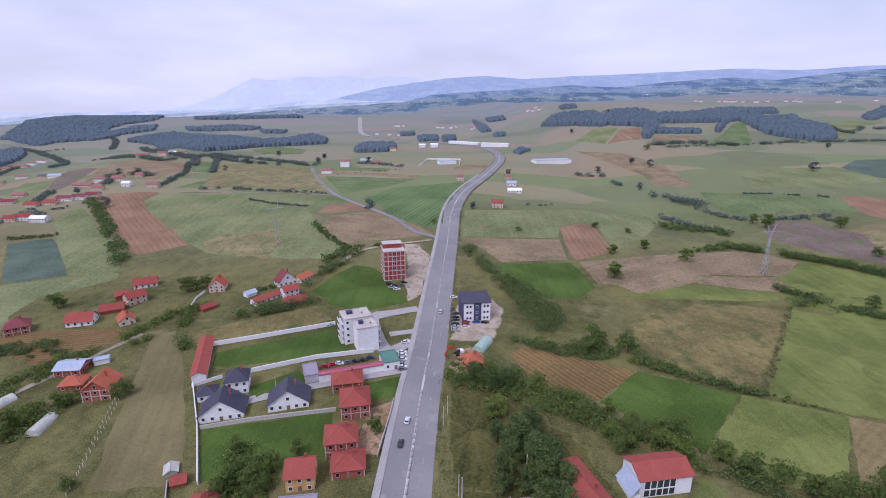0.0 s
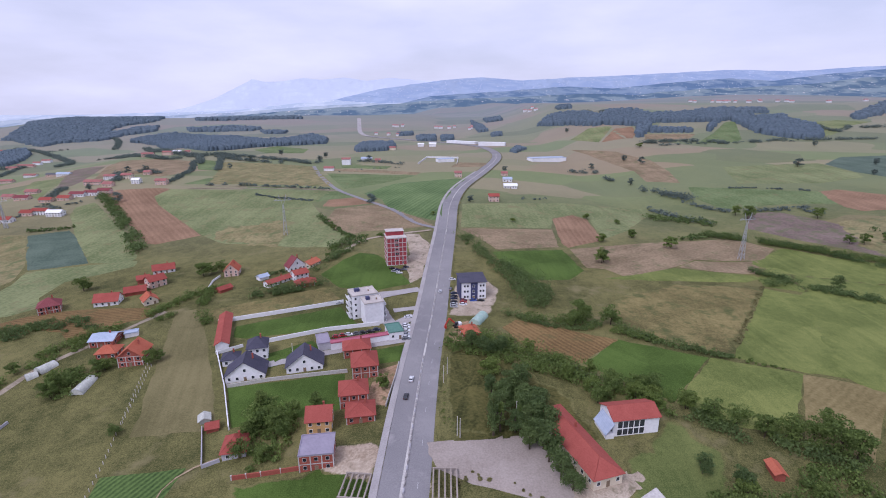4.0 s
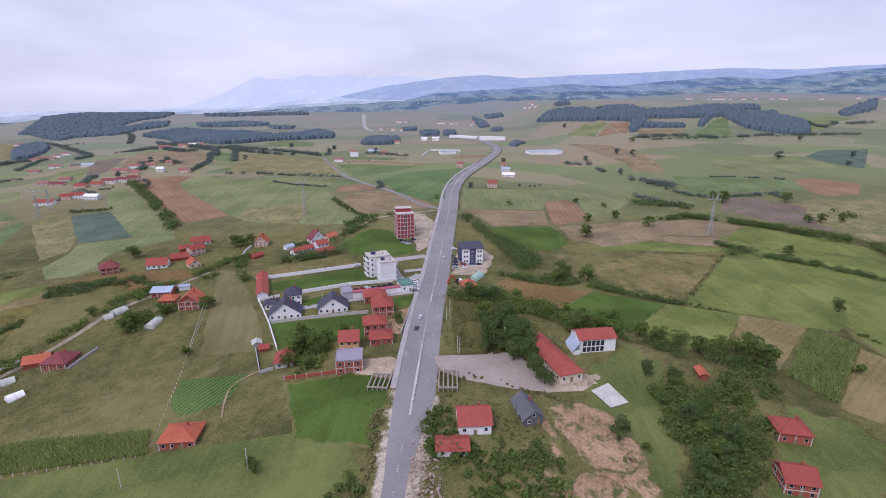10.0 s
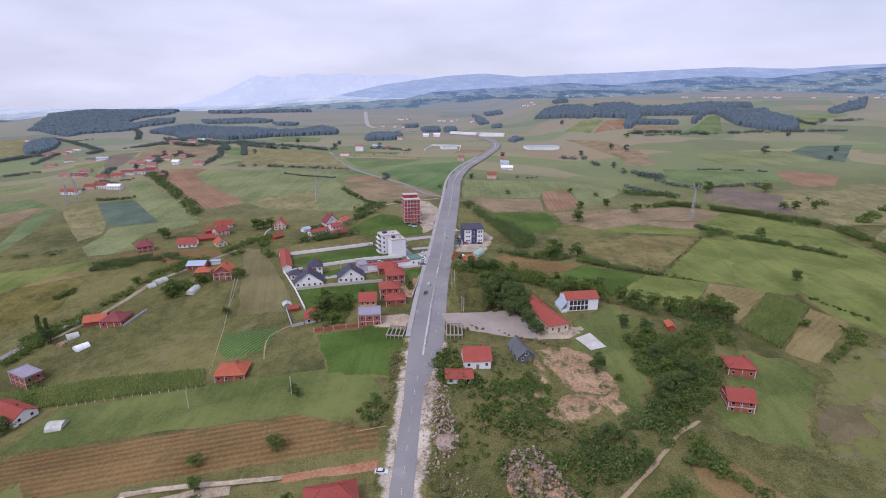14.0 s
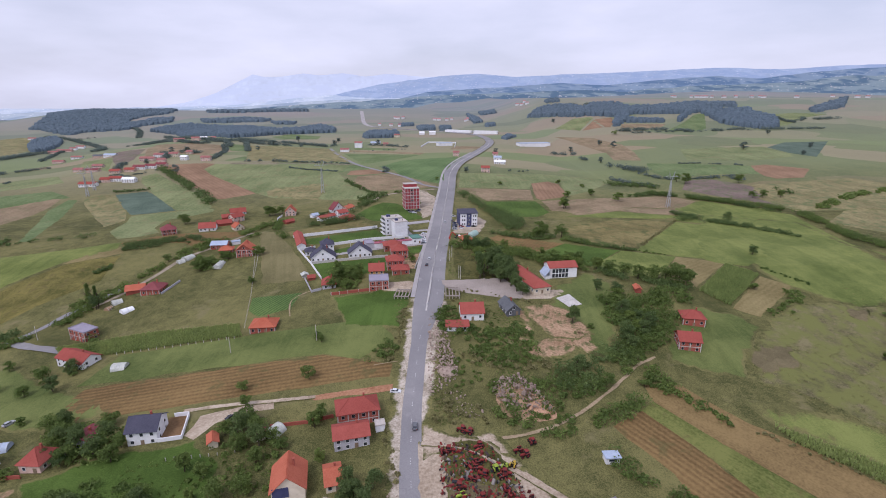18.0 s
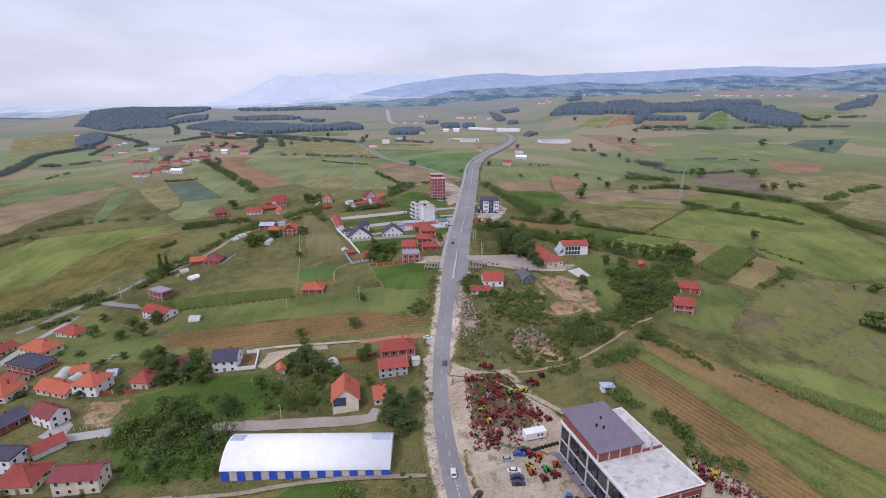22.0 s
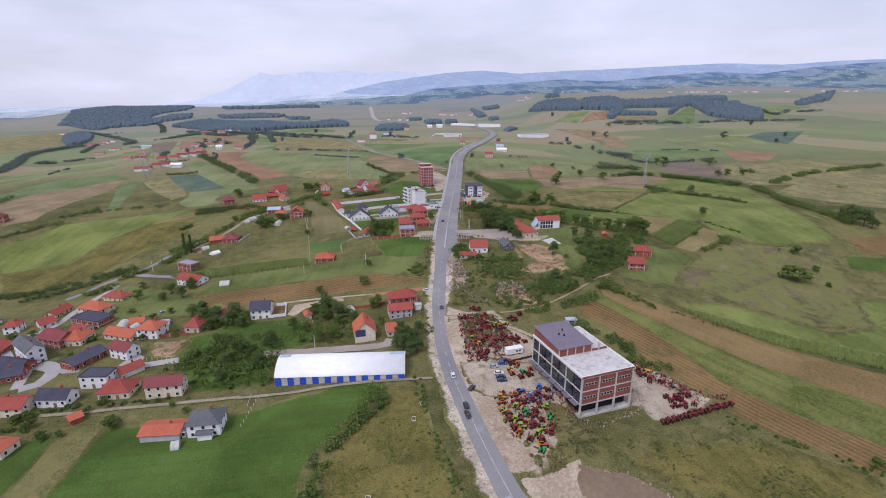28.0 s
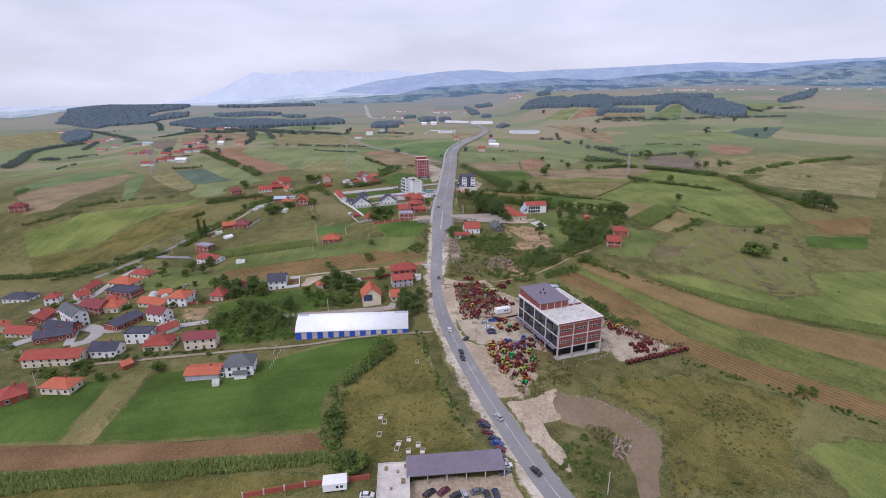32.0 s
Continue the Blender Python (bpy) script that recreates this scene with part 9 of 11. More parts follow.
hedge([(-41.6, -72.5), (-46.8, -92.9), (-55.1, -111.8), (-55.8, -125), (-53.5, -136.7), (-48.8, -147.1)], 5.4, 3.2, LEAF)
hedge([(-26.3, -65.8), (-20.8, -90.2), (-12.3, -120.9), (-7, -133.3)], 3.6, 0.7, LEAF)
tree("bush", -54.4, -126.6, 1.5)
tree("bush", -51.4, -132.6, 1.4)
tree("bush", -43.1, -149.7, 1.6)
tree("bush", -45.9, -148.4, 1.4)
tree("bush", -44.9, -88.7, 1)
tree("bush", -38.4, -80.1, 1)
tree("bush", -134.5, -91.4, 1.2)
tree("dark", -43.8, -150.8, 0.8)
thicket([(54.5, -144), (61.9, -143.9), (60.2, -157.9), (59.2, -166), (47.7, -169.9), (49.2, -155.9)], 0.7, WEED, "dry scrub and weeds")
thicket([(23.8, -141.7), (34.8, -136.3), (30.4, -156), (31.9, -166.2), (22.3, -166.2), (19.6, -151.5)], 1.2, LEAF)
thicket([(33.7, -133.5), (42, -131.9), (42, -137.5), (34.5, -140.3)], 1.6, WEED, "dry scrub and weeds")
hedge([(88.5, -89.4), (104, -100.8), (125.1, -116.8), (140.9, -130.5)], 4, 0.7, LEAF)
tree("bush", 124, -110.7, 1.1)
tree("bush", 127.2, -112.5, 0.9)
tree("bush", 196.3, 40.8, 2.6)
tree("bush", 202.3, 39.6, 2.2)
tree("bush", 227, 77.8, 1.7)
tree("bush", 222.6, 54, 1.1)
tree("bush", 216.9, 33.2, 0.9)
tree("bush", 169.8, 104.3, 1.2)
hedge([(-338.4, 70), (-295.9, 63.8), (-267.8, 78), (-252.7, 88.8), (-225.4, 86.9)], 7.2, 2.8, LEAF_DARK)
hedge([(-238.8, 202.5), (-205.7, 221.8), (-179.8, 211.1)], 7.2, 3.2, LEAF_DARK)
weeds([(-11, 75.6), (7.9, 62.7), (18.4, 51.6), (42.3, 33.3), (41.1, 16.1), (10.5, -3.7), (-9.2, -4)], 1.8, 0.9, LEAF)
weeds([(-9.3, 31.4), (16.3, 31.9), (12.7, -3.6), (-9.2, -4)], 1.7, 0.9)
weeds([(13.8, -86.3), (46.2, -92.8), (86.5, -91.4), (118.4, -116.8), (84.6, -123.9), (18.8, -125.5), (11.6, -110.7)], 2.2, 0.7)
weeds([(-6.6, 86), (38.5, 81.8), (30.8, 42.1), (-0.4, 41.8)], 1.8, 0.8, LEAF)
weeds([(-55.1, -111.8), (-36.4, -72.9), (-24.8, -73.7), (-14.2, -114), (-4.1, -144.1), (-27.5, -146.1), (-41.5, -148.6), (-49.2, -144.6)], 2.4, 0.5, LEAF_LIGHT)
weeds([(125, 34.8), (187.2, 97.2), (222.1, 108.5), (316.1, 101.8), (215.7, -20.3), (125.2, 4.9)], 3.0, 0.9)
weeds([(0.2, 171.6), (17.1, 171.4), (25.4, 149.7), (19.4, 118.4), (-0.7, 118.6)], 2.0, 0.7, LEAF_LIGHT)
weeds([(105.3, 242.6), (144.4, 260.3), (196.1, 255.9), (126.8, 170.2), (94.3, 188.3)], 3.4, 0.7)
weeds([(7.2, 39.1), (47.7, 40), (51, 21.5), (32.6, 16.9), (7.6, 18.6)], 1.9, 0.9, LEAF)
weeds([(-30.2, 84.7), (-21.7, 100.6), (-19.5, 78.1), (-24.2, 56.5), (-28.6, 52.7)], 1.6, 0.8)
weeds([(-112.2, -16.9), (-63.7, -5.2), (-54.3, -28.2), (-93.4, -39.7)], 2.0, 0.7, LEAF)
weeds([(3.9, -83.3), (27.5, -79.6), (27.3, -97.6), (9.9, -110.7), (4.6, -95.3)], 1.5, 0.8)
tree("bush", -206.7, -33.7, 0.8)
tree("bush", -220, -8.2, 0.8)
tree("bush", -189.3, -35.6, 0.8)
tree("bush", -190.5, -18.6, 0.8)
tree("bush", -163, -22.1, 0.9)
tree("bush", -162.1, -16.4, 0.9)
tree("bush", -230.2, -6.6, 0.9)
tree("bush", -237.3, 20, 0.8)
tree("bush", -202.3, 16.9, 0.8)
tree("bush", -238.9, -8.7, 0.9)
tree("bush", -191.3, 14.8, 0.8)
tree("bush", -166.3, 10.2, 1)
tree("bush", -148.3, -18.1, 1)
tree("bush", -172.5, 4.4, 0.9)
tree("bush", -125.8, -41.7, 1)
tree("bush", -172.7, -86.1, 1)
tree("bush", -164.7, -89.6, 1)
tree("bush", -156.6, -95.8, 0.9)
tree("bush", -135.6, -89.2, 0.9)
tree("bush", -118.9, -78.6, 0.6)
tree("bush", -111.8, -82.3, 0.6)
tree("bush", -97.2, -84.5, 0.6)
tree("bush", -149.7, -80.6, 0.7)
tree("bush", -147.8, -75.5, 0.7)
tree("bush", -140.1, -66.6, 0.8)
tree("dark", 18.8, 124.5, 1)
tree("dark", 22.6, 132.4, 1)
tree("dark", 26.5, 141, 1.1)
tree("dark", 28.6, 135.1, 1)
tree("dark", 29.1, 127, 1.1)
tree("dark", 29.6, 119.7, 1)
tree("dark", 24.7, 119.8, 1)
tree("dark", 33.8, 132.2, 1)
tree("dark", 18.3, 141.7, 0.9)
tree("light", 18.7, 128.1, 0.9)
tree("light", 19.2, 161.6, 0.9)
tree("light", 58.6, 144.2, 1)
tree("light", 80.3, 139.3, 0.9)
tree("light", 90.3, 132.3, 0.9)
tree("light", 49.8, 165.6, 0.9)
hedge([(3.2, 191.4), (15.6, 188.6), (26.9, 178.9), (39.5, 169.9), (51.6, 163.6), (60.7, 150.7), (71.2, 140.9)], 6, 2.8, LEAF_DARK)
hedge([(-176.3, -82), (-161.4, -78.4), (-140.1, -76.1), (-115.6, -74.1)], 2.2, 1.3, LEAF_DARK, "dark green hedge along the lane")
hedge([(-229, -57.5), (-202.5, -76.9), (-178.8, -91.9), (-165.3, -91.1)], 4, 1.4, LEAF)
tree("bush", -178.6, -90.6, 1)
tree("bush", -169.8, -84.5, 0.9)
tree("bush", -154.8, -96.6, 0.8)
tree("bush", -150.1, -94.7, 0.7)
hedge([(-385, 531), (-338, 476), (-292, 418), (-252, 365), (-232, 336)], 9, 5.5, LEAF_DARK, gap=2.5)
hedge([(-378, 413), (-360, 417), (-344, 422)], 4, 2.4, LEAF_DARK, gap=2.5)
hedge([(-385, 531), (-404, 504), (-437, 507)], 3, 1.8, LEAF_DARK, gap=2.5)
hedge([(-289, 585), (-247, 579), (-200, 568)], 4, 2.2, LEAF_DARK, gap=6)
hedge([(-185, 562), (-154, 553), (-125, 543)], 4, 2.6, LEAF_DARK, gap=5)
hedge([(-208, 523), (-174, 502), (-138, 487)], 3.5, 1.8, LEAF_DARK, gap=2.5)
hedge([(-115, 424), (-94, 390), (-74, 360)], 5, 2.6, LEAF_DARK, gap=2.5)
hedge([(-86, 342), (-74, 344), (-62, 345)], 9, 4.5, LEAF_DARK, gap=2.5)
hedge([(-368, 899), (-259, 819), (-209, 776), (-198, 789)], 10, 4.5, LEAF_DARK, gap=2.5)
hedge([(-788, 1315), (-564, 1009), (-455, 902), (-421, 923), (-367, 870)], 14, 6, LEAF_DARK, gap=2.5)
hedge([(-393, 870), (-355, 771), (-332, 710)], 8, 4, LEAF_DARK, gap=2.5)
hedge([(-412, 807), (-370, 708), (-357, 656), (-347, 596)], 8, 3.6, LEAF_DARK, gap=2.5)
hedge([(-984, 1497), (-927, 1423), (-863, 1306)], 14, 5, LEAF_DARK, gap=2.5)
hedge([(-789, 1126), (-729, 1117), (-572, 920)], 9, 4, LEAF_DARK, gap=2.5)
hedge([(-1124, 1304), (-1012, 1245), (-830, 1089), (-794, 1005)], 14, 6, LEAF_DARK, gap=2.5)
hedge([(-779, 828), (-836, 940), (-874, 1019)], 9, 4, LEAF_DARK, gap=2.5)
hedge([(-448, 530), (-459, 559), (-464, 582)], 8, 4, LEAF_DARK, gap=2.5)
hedge([(-461, 677), (-431, 638), (-420, 608)], 10, 5, LEAF_DARK, gap=2.5)
hedge([(-436, 688), (-416, 686), (-395, 670)], 9, 5, LEAF_DARK, gap=2.5)
hedge([(-1018, 1244), (-985, 1301)], 4, 3, LEAF_DARK, gap=2.5)
hedge([(-427, 461), (-426, 492), (-404, 486)], 5, 3, LEAF_DARK, gap=2.5)
hedge([(-143, 674), (-114, 694), (-56, 712)], 3, 2, LEAF_DARK, gap=6)
hedge([(-138, 794), (-87, 762), (-58, 738)], 8, 4, LEAF_DARK, gap=4)
hedge([(-73, 468), (-72, 488), (-79, 503)], 5, 3, LEAF_DARK, gap=2.5)
hedge([(240, 554), (250, 521), (265, 491)], 12, 6, LEAF_DARK, gap=2.5)
hedge([(254, 487), (266, 450), (281, 436), (308, 435), (336, 428), (348, 414)], 5, 3, LEAF_DARK, gap=2.5)
hedge([(212, 472), (223, 430), (242, 402)], 7, 4, LEAF_DARK, gap=2.5)
hedge([(199, 438), (219, 420), (241, 400)], 11, 4.6, LEAF_DARK, gap=2.5)
hedge([(196, 362), (220, 368)], 8, 3.6, LEAF_DARK, gap=2.5)
hedge([(224, 363), (240, 352), (260, 332), (278, 309), (299, 277)], 7, 4.2, LEAF_DARK, gap=2.5)
hedge([(326, 437), (348, 434), (368, 430)], 5, 2.6, LEAF_DARK, gap=2.5)
hedge([(340, 368), (350, 357), (355, 343)], 6, 4, LEAF_DARK, gap=2.5)
hedge([(323, 525), (376, 508), (410, 501)], 3.5, 2, LEAF_DARK, gap=3.5)
hedge([(195, 719), (226, 693)], 12, 5, LEAF_DARK, gap=2.5)
hedge([(221, 646), (231, 614)], 7, 4, LEAF_DARK, gap=2.5)
hedge([(87, 496), (110, 500)], 4, 2.5, LEAF_DARK, gap=5)
hedge([(381, 887), (395, 883)], 16, 8, LEAF_DARK, gap=2.5)
hedge([(387, 864), (442, 873), (524, 882), (647, 896)], 7, 4, LEAF_DARK, gap=5)
hedge([(789, 1040), (788, 980), (852, 1028)], 9, 5, LEAF_DARK, gap=2.5)
hedge([(867, 1016), (934, 1031)], 9, 5, LEAF_DARK, gap=2.5)
hedge([(453, 1260), (391, 1245), (323, 1253)], 12, 6, LEAF_DARK, gap=2.5)
tree("dark", 486, 648, 1.5)
tree("dark", 658, 856, 1.2)
tree("dark", 300, 719, 1.2)
tree("dark", 289, 762, 1.2)
tree("dark", 238, 592, 1.1)
tree("broad", 276, 426, 1.1)
tree("broad", 279, 412, 1.3)
tree("broad", 334, 401, 1.2)
tree("dark", 113, 302, 0.9)
tree("broad", 309, 333, 1.0)
tree("broad", 317, 329, 1.1)
tree("broad", 335, 330, 1.1)
tree("dark", 607, 665, 1.2)
tree("dark", 544, 593, 1.0)
tree("light", 63, 400, 0.8)
tree("broad", 91, 683, 1.0)
tree("dark", 29, 468, 1.0)
tree("dark", -299, 910, 1.5)
tree("dark", -356, 511, 1.2)
tree("dark", -321, 729, 0.9)
tree("dark", -319, 809, 1.1)
tree("dark", 272, 1065, 1.2)
tree("dark", 227, 724, 1.1)
tree("dark", -423, 564, 1.1)
tree("dark", -446, 680, 1.2)
tree("dark", -424, 686, 1.2)
tree("broad", -92, 379, 0.8)
tree("light", -8, 415, 0.7)
tree("bush", 158, 409, 1.4)
tree("bush", 156, 365, 1.9)
tree("bush", 176, 338, 2.4)
tree("bush", 135, 422, 1.6)
tree("bush", 127, 352, 1.9)
tree("bush", 348, 854, 2.0)
tree("dark", -117, 783, 1.2)
tree("dark", -205, 862, 1.3)
tree("dark", -202, 804, 1.3)
hedge([(-704, 530), (-813, 704), (-863, 794), (-889, 945), (-874, 1002)], 16, 6, LEAF_DARK, gap=2.5)
hedge([(-757, 673), (-719, 671)], 12, 5, LEAF_DARK, gap=2.5)
hedge([(-721, 695), (-685, 722)], 9, 4, LEAF_DARK, gap=2.5)
hedge([(-361, 197), (-348, 216), (-349, 230)], 4.5, 2.8, LEAF_DARK, gap=2.5)
hedge([(-344, 213), (-317, 226), (-286, 234)], 5, 3, LEAF_DARK, gap=2.5)
hedge([(-383, 156), (-369, 167), (-358, 179), (-346, 181)], 5, 3, LEAF_DARK, gap=2.5)
hedge([(-238, 196), (-215, 203), (-196, 210)], 5, 3, LEAF_DARK, gap=2.5)
hedge([(-234, 158), (-226, 169)], 4, 2.4, LEAF_DARK, gap=2.5)
hedge([(-476, 266), (-493, 302)], 5, 4, LEAF_DARK, gap=2.5)
hedge([(-575, 465), (-588, 522)], 4, 2.6, LEAF_DARK, gap=2.5)
wood([(241, 1232), (285, 1312), (326, 1267), (369, 1168), (422, 1252), (485, 1268), (496, 1185), (668, 1230), (702, 1165), (726, 1138), (794, 1163), (767, 1081), (785, 1034), (732, 939), (699, 910), (663, 920), (628, 971), (639, 1030), (654, 1124), (618, 1104), (542, 992), (546, 1009), (607, 1104), (459, 1090), (427, 1012), (374, 926), (375, 942), (419, 1049), (374, 1059), (328, 1070)], 10, 10, "distant wood, its green blued by painted haze")
wood([(432, 1018), (510, 1009), (505, 986), (418, 982)], 8, 8, "distant wood, its green blued by painted haze")
wood([(963, 1165), (1062, 1250), (1233, 1394), (1085, 1215), (1009, 1164), (936, 1121)], 9, 12, "distant wood, its green blued by painted haze")
wood([(639, 1258), (736, 1307), (828, 1286), (804, 1222), (635, 1220)], 8, 13, "distant wood, its green blued by painted haze")
wood([(-1297, 1468), (-1428, 1725), (-3072, 4059), (-2877, 4395), (-1044, 1900), (-1020, 1812), (-1090, 1720), (-1089, 1640), (-988, 1547), (-990, 1464), (-1089, 1414), (-1091, 1351), (-1264, 1469)], 8, 15, "wooded hill, its green blued by painted haze")
wood([(-1045, 1568), (-1023, 1672), (-960, 1698), (-926, 1616), (-1000, 1539)], 9, 14, "distant wood, its green blued by painted haze")
wood([(-846, 1663), (-695, 1666), (-573, 1588), (-570, 1529), (-697, 1578), (-802, 1609)], 8, 13, "distant wood, its green blued by painted haze")
wood([(-545, 1508), (-466, 1504), (-453, 1441), (-506, 1441)], 7, 12, "distant wood, its green blued by painted haze")
wood([(-904, 1433), (-880, 1513), (-834, 1561), (-706, 1476), (-511, 1279), (-431, 1216), (-390, 1268), (-359, 1382), (-296, 1278), (-270, 1148), (-370, 1111), (-414, 1087), (-445, 1038), (-483, 1014), (-519, 1040), (-713, 1262), (-789, 1374), (-861, 1416)], 10, 9, "distant wood, its green blued by painted haze")
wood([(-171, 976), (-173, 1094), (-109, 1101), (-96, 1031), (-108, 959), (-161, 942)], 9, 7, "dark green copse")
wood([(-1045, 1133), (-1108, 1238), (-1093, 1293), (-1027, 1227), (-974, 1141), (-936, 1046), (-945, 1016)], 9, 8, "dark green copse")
wood([(-911, 1868), (-749, 1916), (-522, 1881), (-507, 1823), (-717, 1830), (-881, 1825)], 8, 16, "distant wood, its green blued by painted haze")
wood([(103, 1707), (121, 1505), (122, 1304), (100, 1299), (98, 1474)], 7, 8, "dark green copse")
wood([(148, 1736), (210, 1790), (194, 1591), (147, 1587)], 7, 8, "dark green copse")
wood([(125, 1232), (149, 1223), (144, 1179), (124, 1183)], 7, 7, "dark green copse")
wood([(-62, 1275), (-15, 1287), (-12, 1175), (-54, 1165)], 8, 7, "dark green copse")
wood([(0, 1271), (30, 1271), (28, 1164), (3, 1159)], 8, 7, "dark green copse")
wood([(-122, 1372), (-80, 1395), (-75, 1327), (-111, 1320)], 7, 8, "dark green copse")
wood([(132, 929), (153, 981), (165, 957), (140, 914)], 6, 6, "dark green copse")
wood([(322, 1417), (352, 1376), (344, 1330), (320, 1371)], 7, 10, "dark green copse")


# Walls, tracks, fences and smaller things -----------------------------------------
tagged(ribbon("side_road", [(-198, 746), (-166, 649), (-127, 554), (-91, 498), (-48, 440), (-23, 394), (-2, 375)], -2.6, 2.6, ASPHALT, lift=0.3, wobble=0.4), "narrow pale side road joining the main road", "side road", kind="structure")
tagged(ribbon("lane", [(-291, 582), (-199, 564), (-125, 540)], -1.6, 1.6, TRACK, lift=0.3, wobble=0.4), "pale field lane lined with bushes", "lane", kind="structure")
wall_line("yard_wall", [(-36, 743), (-25, 830), (29, 824), (24, 744)], 2.4, 0.6, PLASTER_WHITE, "white yard wall beside the road")
tagged(ribbon("far_road", [(-198, 1350), (-221, 1403), (-243, 1490), (-266, 1629), (-299, 1835)], -6.5, 6.5, PAVING, lift=0.4, wobble=0.5), "pale straight stretch of the main road climbing a far hill", "far road", kind="structure")
tagged(ribbon("track", [(-8.7, 372), (-41.4, 362.4), (-61.8, 352.1), (-72.5, 330.9)], -2.5, 2.5, GRAVEL, lift=0.22, wobble=0.5), "pale dirt track through the fields", "track", kind="structure")
tagged(ribbon("track", [(-119.6, 535.2), (-186, 553.5), (-305.3, 568.2)], -2, 2, TRACK, lift=0.22, wobble=0.5), "pale dirt track through the fields", "track", kind="structure")
tagged(ribbon("driveway", [(-13.9, 252), (-26.2, 247.8), (-38, 243.1), (-31.7, 217.8), (-25, 206.5), (-14.9, 216.1)], -3.5, 3.5, PAVING, lift=0.22, wobble=0.5), "paved driveway of the apartment block", "driveway", kind="structure")
tagged(ribbon("driveway", [(-14.1, 226), (-26.7, 222.7)], -2.5, 2.5, PAVING, lift=0.22, wobble=0.5), "paved driveway of the apartment block", "driveway", kind="structure")
tagged(ribbon("lane", [(-54.2, 232.7), (-37.7, 241.1), (-13.9, 252)], -2.5, 2.5, PAVING, lift=0.22, wobble=0.5), "paved lane along the white wall", "lane", kind="structure")
tagged(ribbon("lane", [(-18.2, 189.4), (-52.5, 178.7), (-77.4, 169.8)], -2.5, 2.5, PAVING, lift=0.22, wobble=0.5), "paved lane to the white houses", "lane", kind="structure")
tagged(ribbon("lane", [(-212.7, 110.9), (-200, 126), (-189.2, 150.5), (-183.8, 174.6), (-169.2, 200.3), (-155.5, 230.9)], -2, 2, TRACK, lift=0.22, wobble=0.5), "narrow village lane", "lane", kind="structure")
tagged(ribbon("lane", [(-253.5, 48.4), (-248.3, 58.8), (-244.5, 70.3), (-238, 81), (-231.9, 87), (-224, 97.5), (-219, 110), (-211, 122), (-203, 134)], -1.8, 1.8, ASPHALT, lift=0.22, wobble=0.5), "narrow asphalt village lane", "lane", kind="structure")
tagged(ribbon("driveway", [(-229.5, 83.2), (-211.7, 76.3), (-192.3, 69.3)], -2.5, 2.5, ASPHALT, lift=0.22, wobble=0.5), "short paved driveway of a house", "driveway", kind="structure")
tagged(ribbon("lane", [(-104.5, 11), (-89.5, 12.6), (-72.4, 13.6), (-54.9, 14.2)], -1.4, 1.4, SAND, lift=0.14, wobble=0.5), "pale dirt lane to the white house", "lane", kind="structure")
tagged(ribbon("track", [(-13.4, -9.5), (-1.4, -12.1), (7.9, -11.5), (26, -7.3), (36.7, -2.4), (48.9, 6.6), (63.2, 19.1), (75.5, 31.6), (86.7, 39.1)], -0.9, 0.9, WARM_TRACK, lift=0.13, wobble=0.6), "sandy dirt track between the rubble and the fields", "track", kind="structure")
tagged(ribbon("track", [(-13.4, -12.2), (1.1, -14.9), (13.3, -22), (23.2, -29.9), (30.1, -36.1)], -1.6, 1.6, SAND, lift=0.37, wobble=0.6), "pale sandy track round the machine yard", "track", kind="structure")
field(SAND, 0, [(-15, -1.6), (-10.8, -3), (-4, -8.1), (8, -10.4), (14, -16.7), (22.5, -26.8), (13.2, -23.1), (2.3, -16.5), (-6.8, -17.4), (-13.7, -21.9)], "pale sandy fan where the tracks meet the road", lift=0.66, wobble=1.5)
field(ORCHARD, 0, [(-8.2, -15.4), (0.3, -11.2), (10.5, -13.4), (18.2, -29), (11.9, -35.1), (2.8, -30.4), (-4.4, -30)], "dark weedy hump behind the machines", lift=0.8, wobble=2)
field(DRY_GRASS, 0, [(20.5, -86.1), (27.4, -79.8), (32, -87.3), (35, -94), (34, -100.7), (21.7, -100.7), (21.4, -94.6)], "brown weedy bank below the store building", lift=0.8, wobble=2)
field(BRACKEN, 0, [(-7.4, -17.6), (-0.2, -15), (8, -18.3), (15.2, -26.7), (17.8, -35.6), (16, -43.9), (-4.4, -44.1), (-6.4, -32.7)], "brown trodden ground under the machines", lift=0.76, wobble=2.5)
field(SAND, 0, [(-97.6, -2.7), (-96.4, 7.6), (-85.6, 11), (-70.8, 13.8), (-69.5, 9.4), (-81.4, 7.6), (-88.4, 2.5), (-92.8, -4.2)], "pale gravel forecourt of the white house", lift=0.3, wobble=1.2)
tagged(ribbon("track", [(-149.5, 20.2), (-113.6, 22.6), (-77.9, 26.9), (-48.2, 30.5), (-23.5, 34.7)], -0.35, 0.35, WARM_TRACK, lift=0.16, wobble=0.3), "thin pale wheel track through the ploughed field", "track", kind="structure")
tagged(ribbon("track", [(-95.5, -74.9), (-76.5, -72.6), (-61.4, -69.1), (-43.6, -66.6), (-19.2, -65.2)], -1.1, 1.1, TRACK, lift=0.22, wobble=0.5), "twin wheel dirt track beside the blue and white hall", "track", kind="structure")
tagged(ribbon("track", [(-95, -74.2), (-111.5, -76.2), (-133.9, -78.6), (-153.6, -81.1), (-167.3, -82.4)], -1.2, 1.2, TRACK, lift=0.22, wobble=0.5), "pale dirt track through the fields", "track", kind="structure")
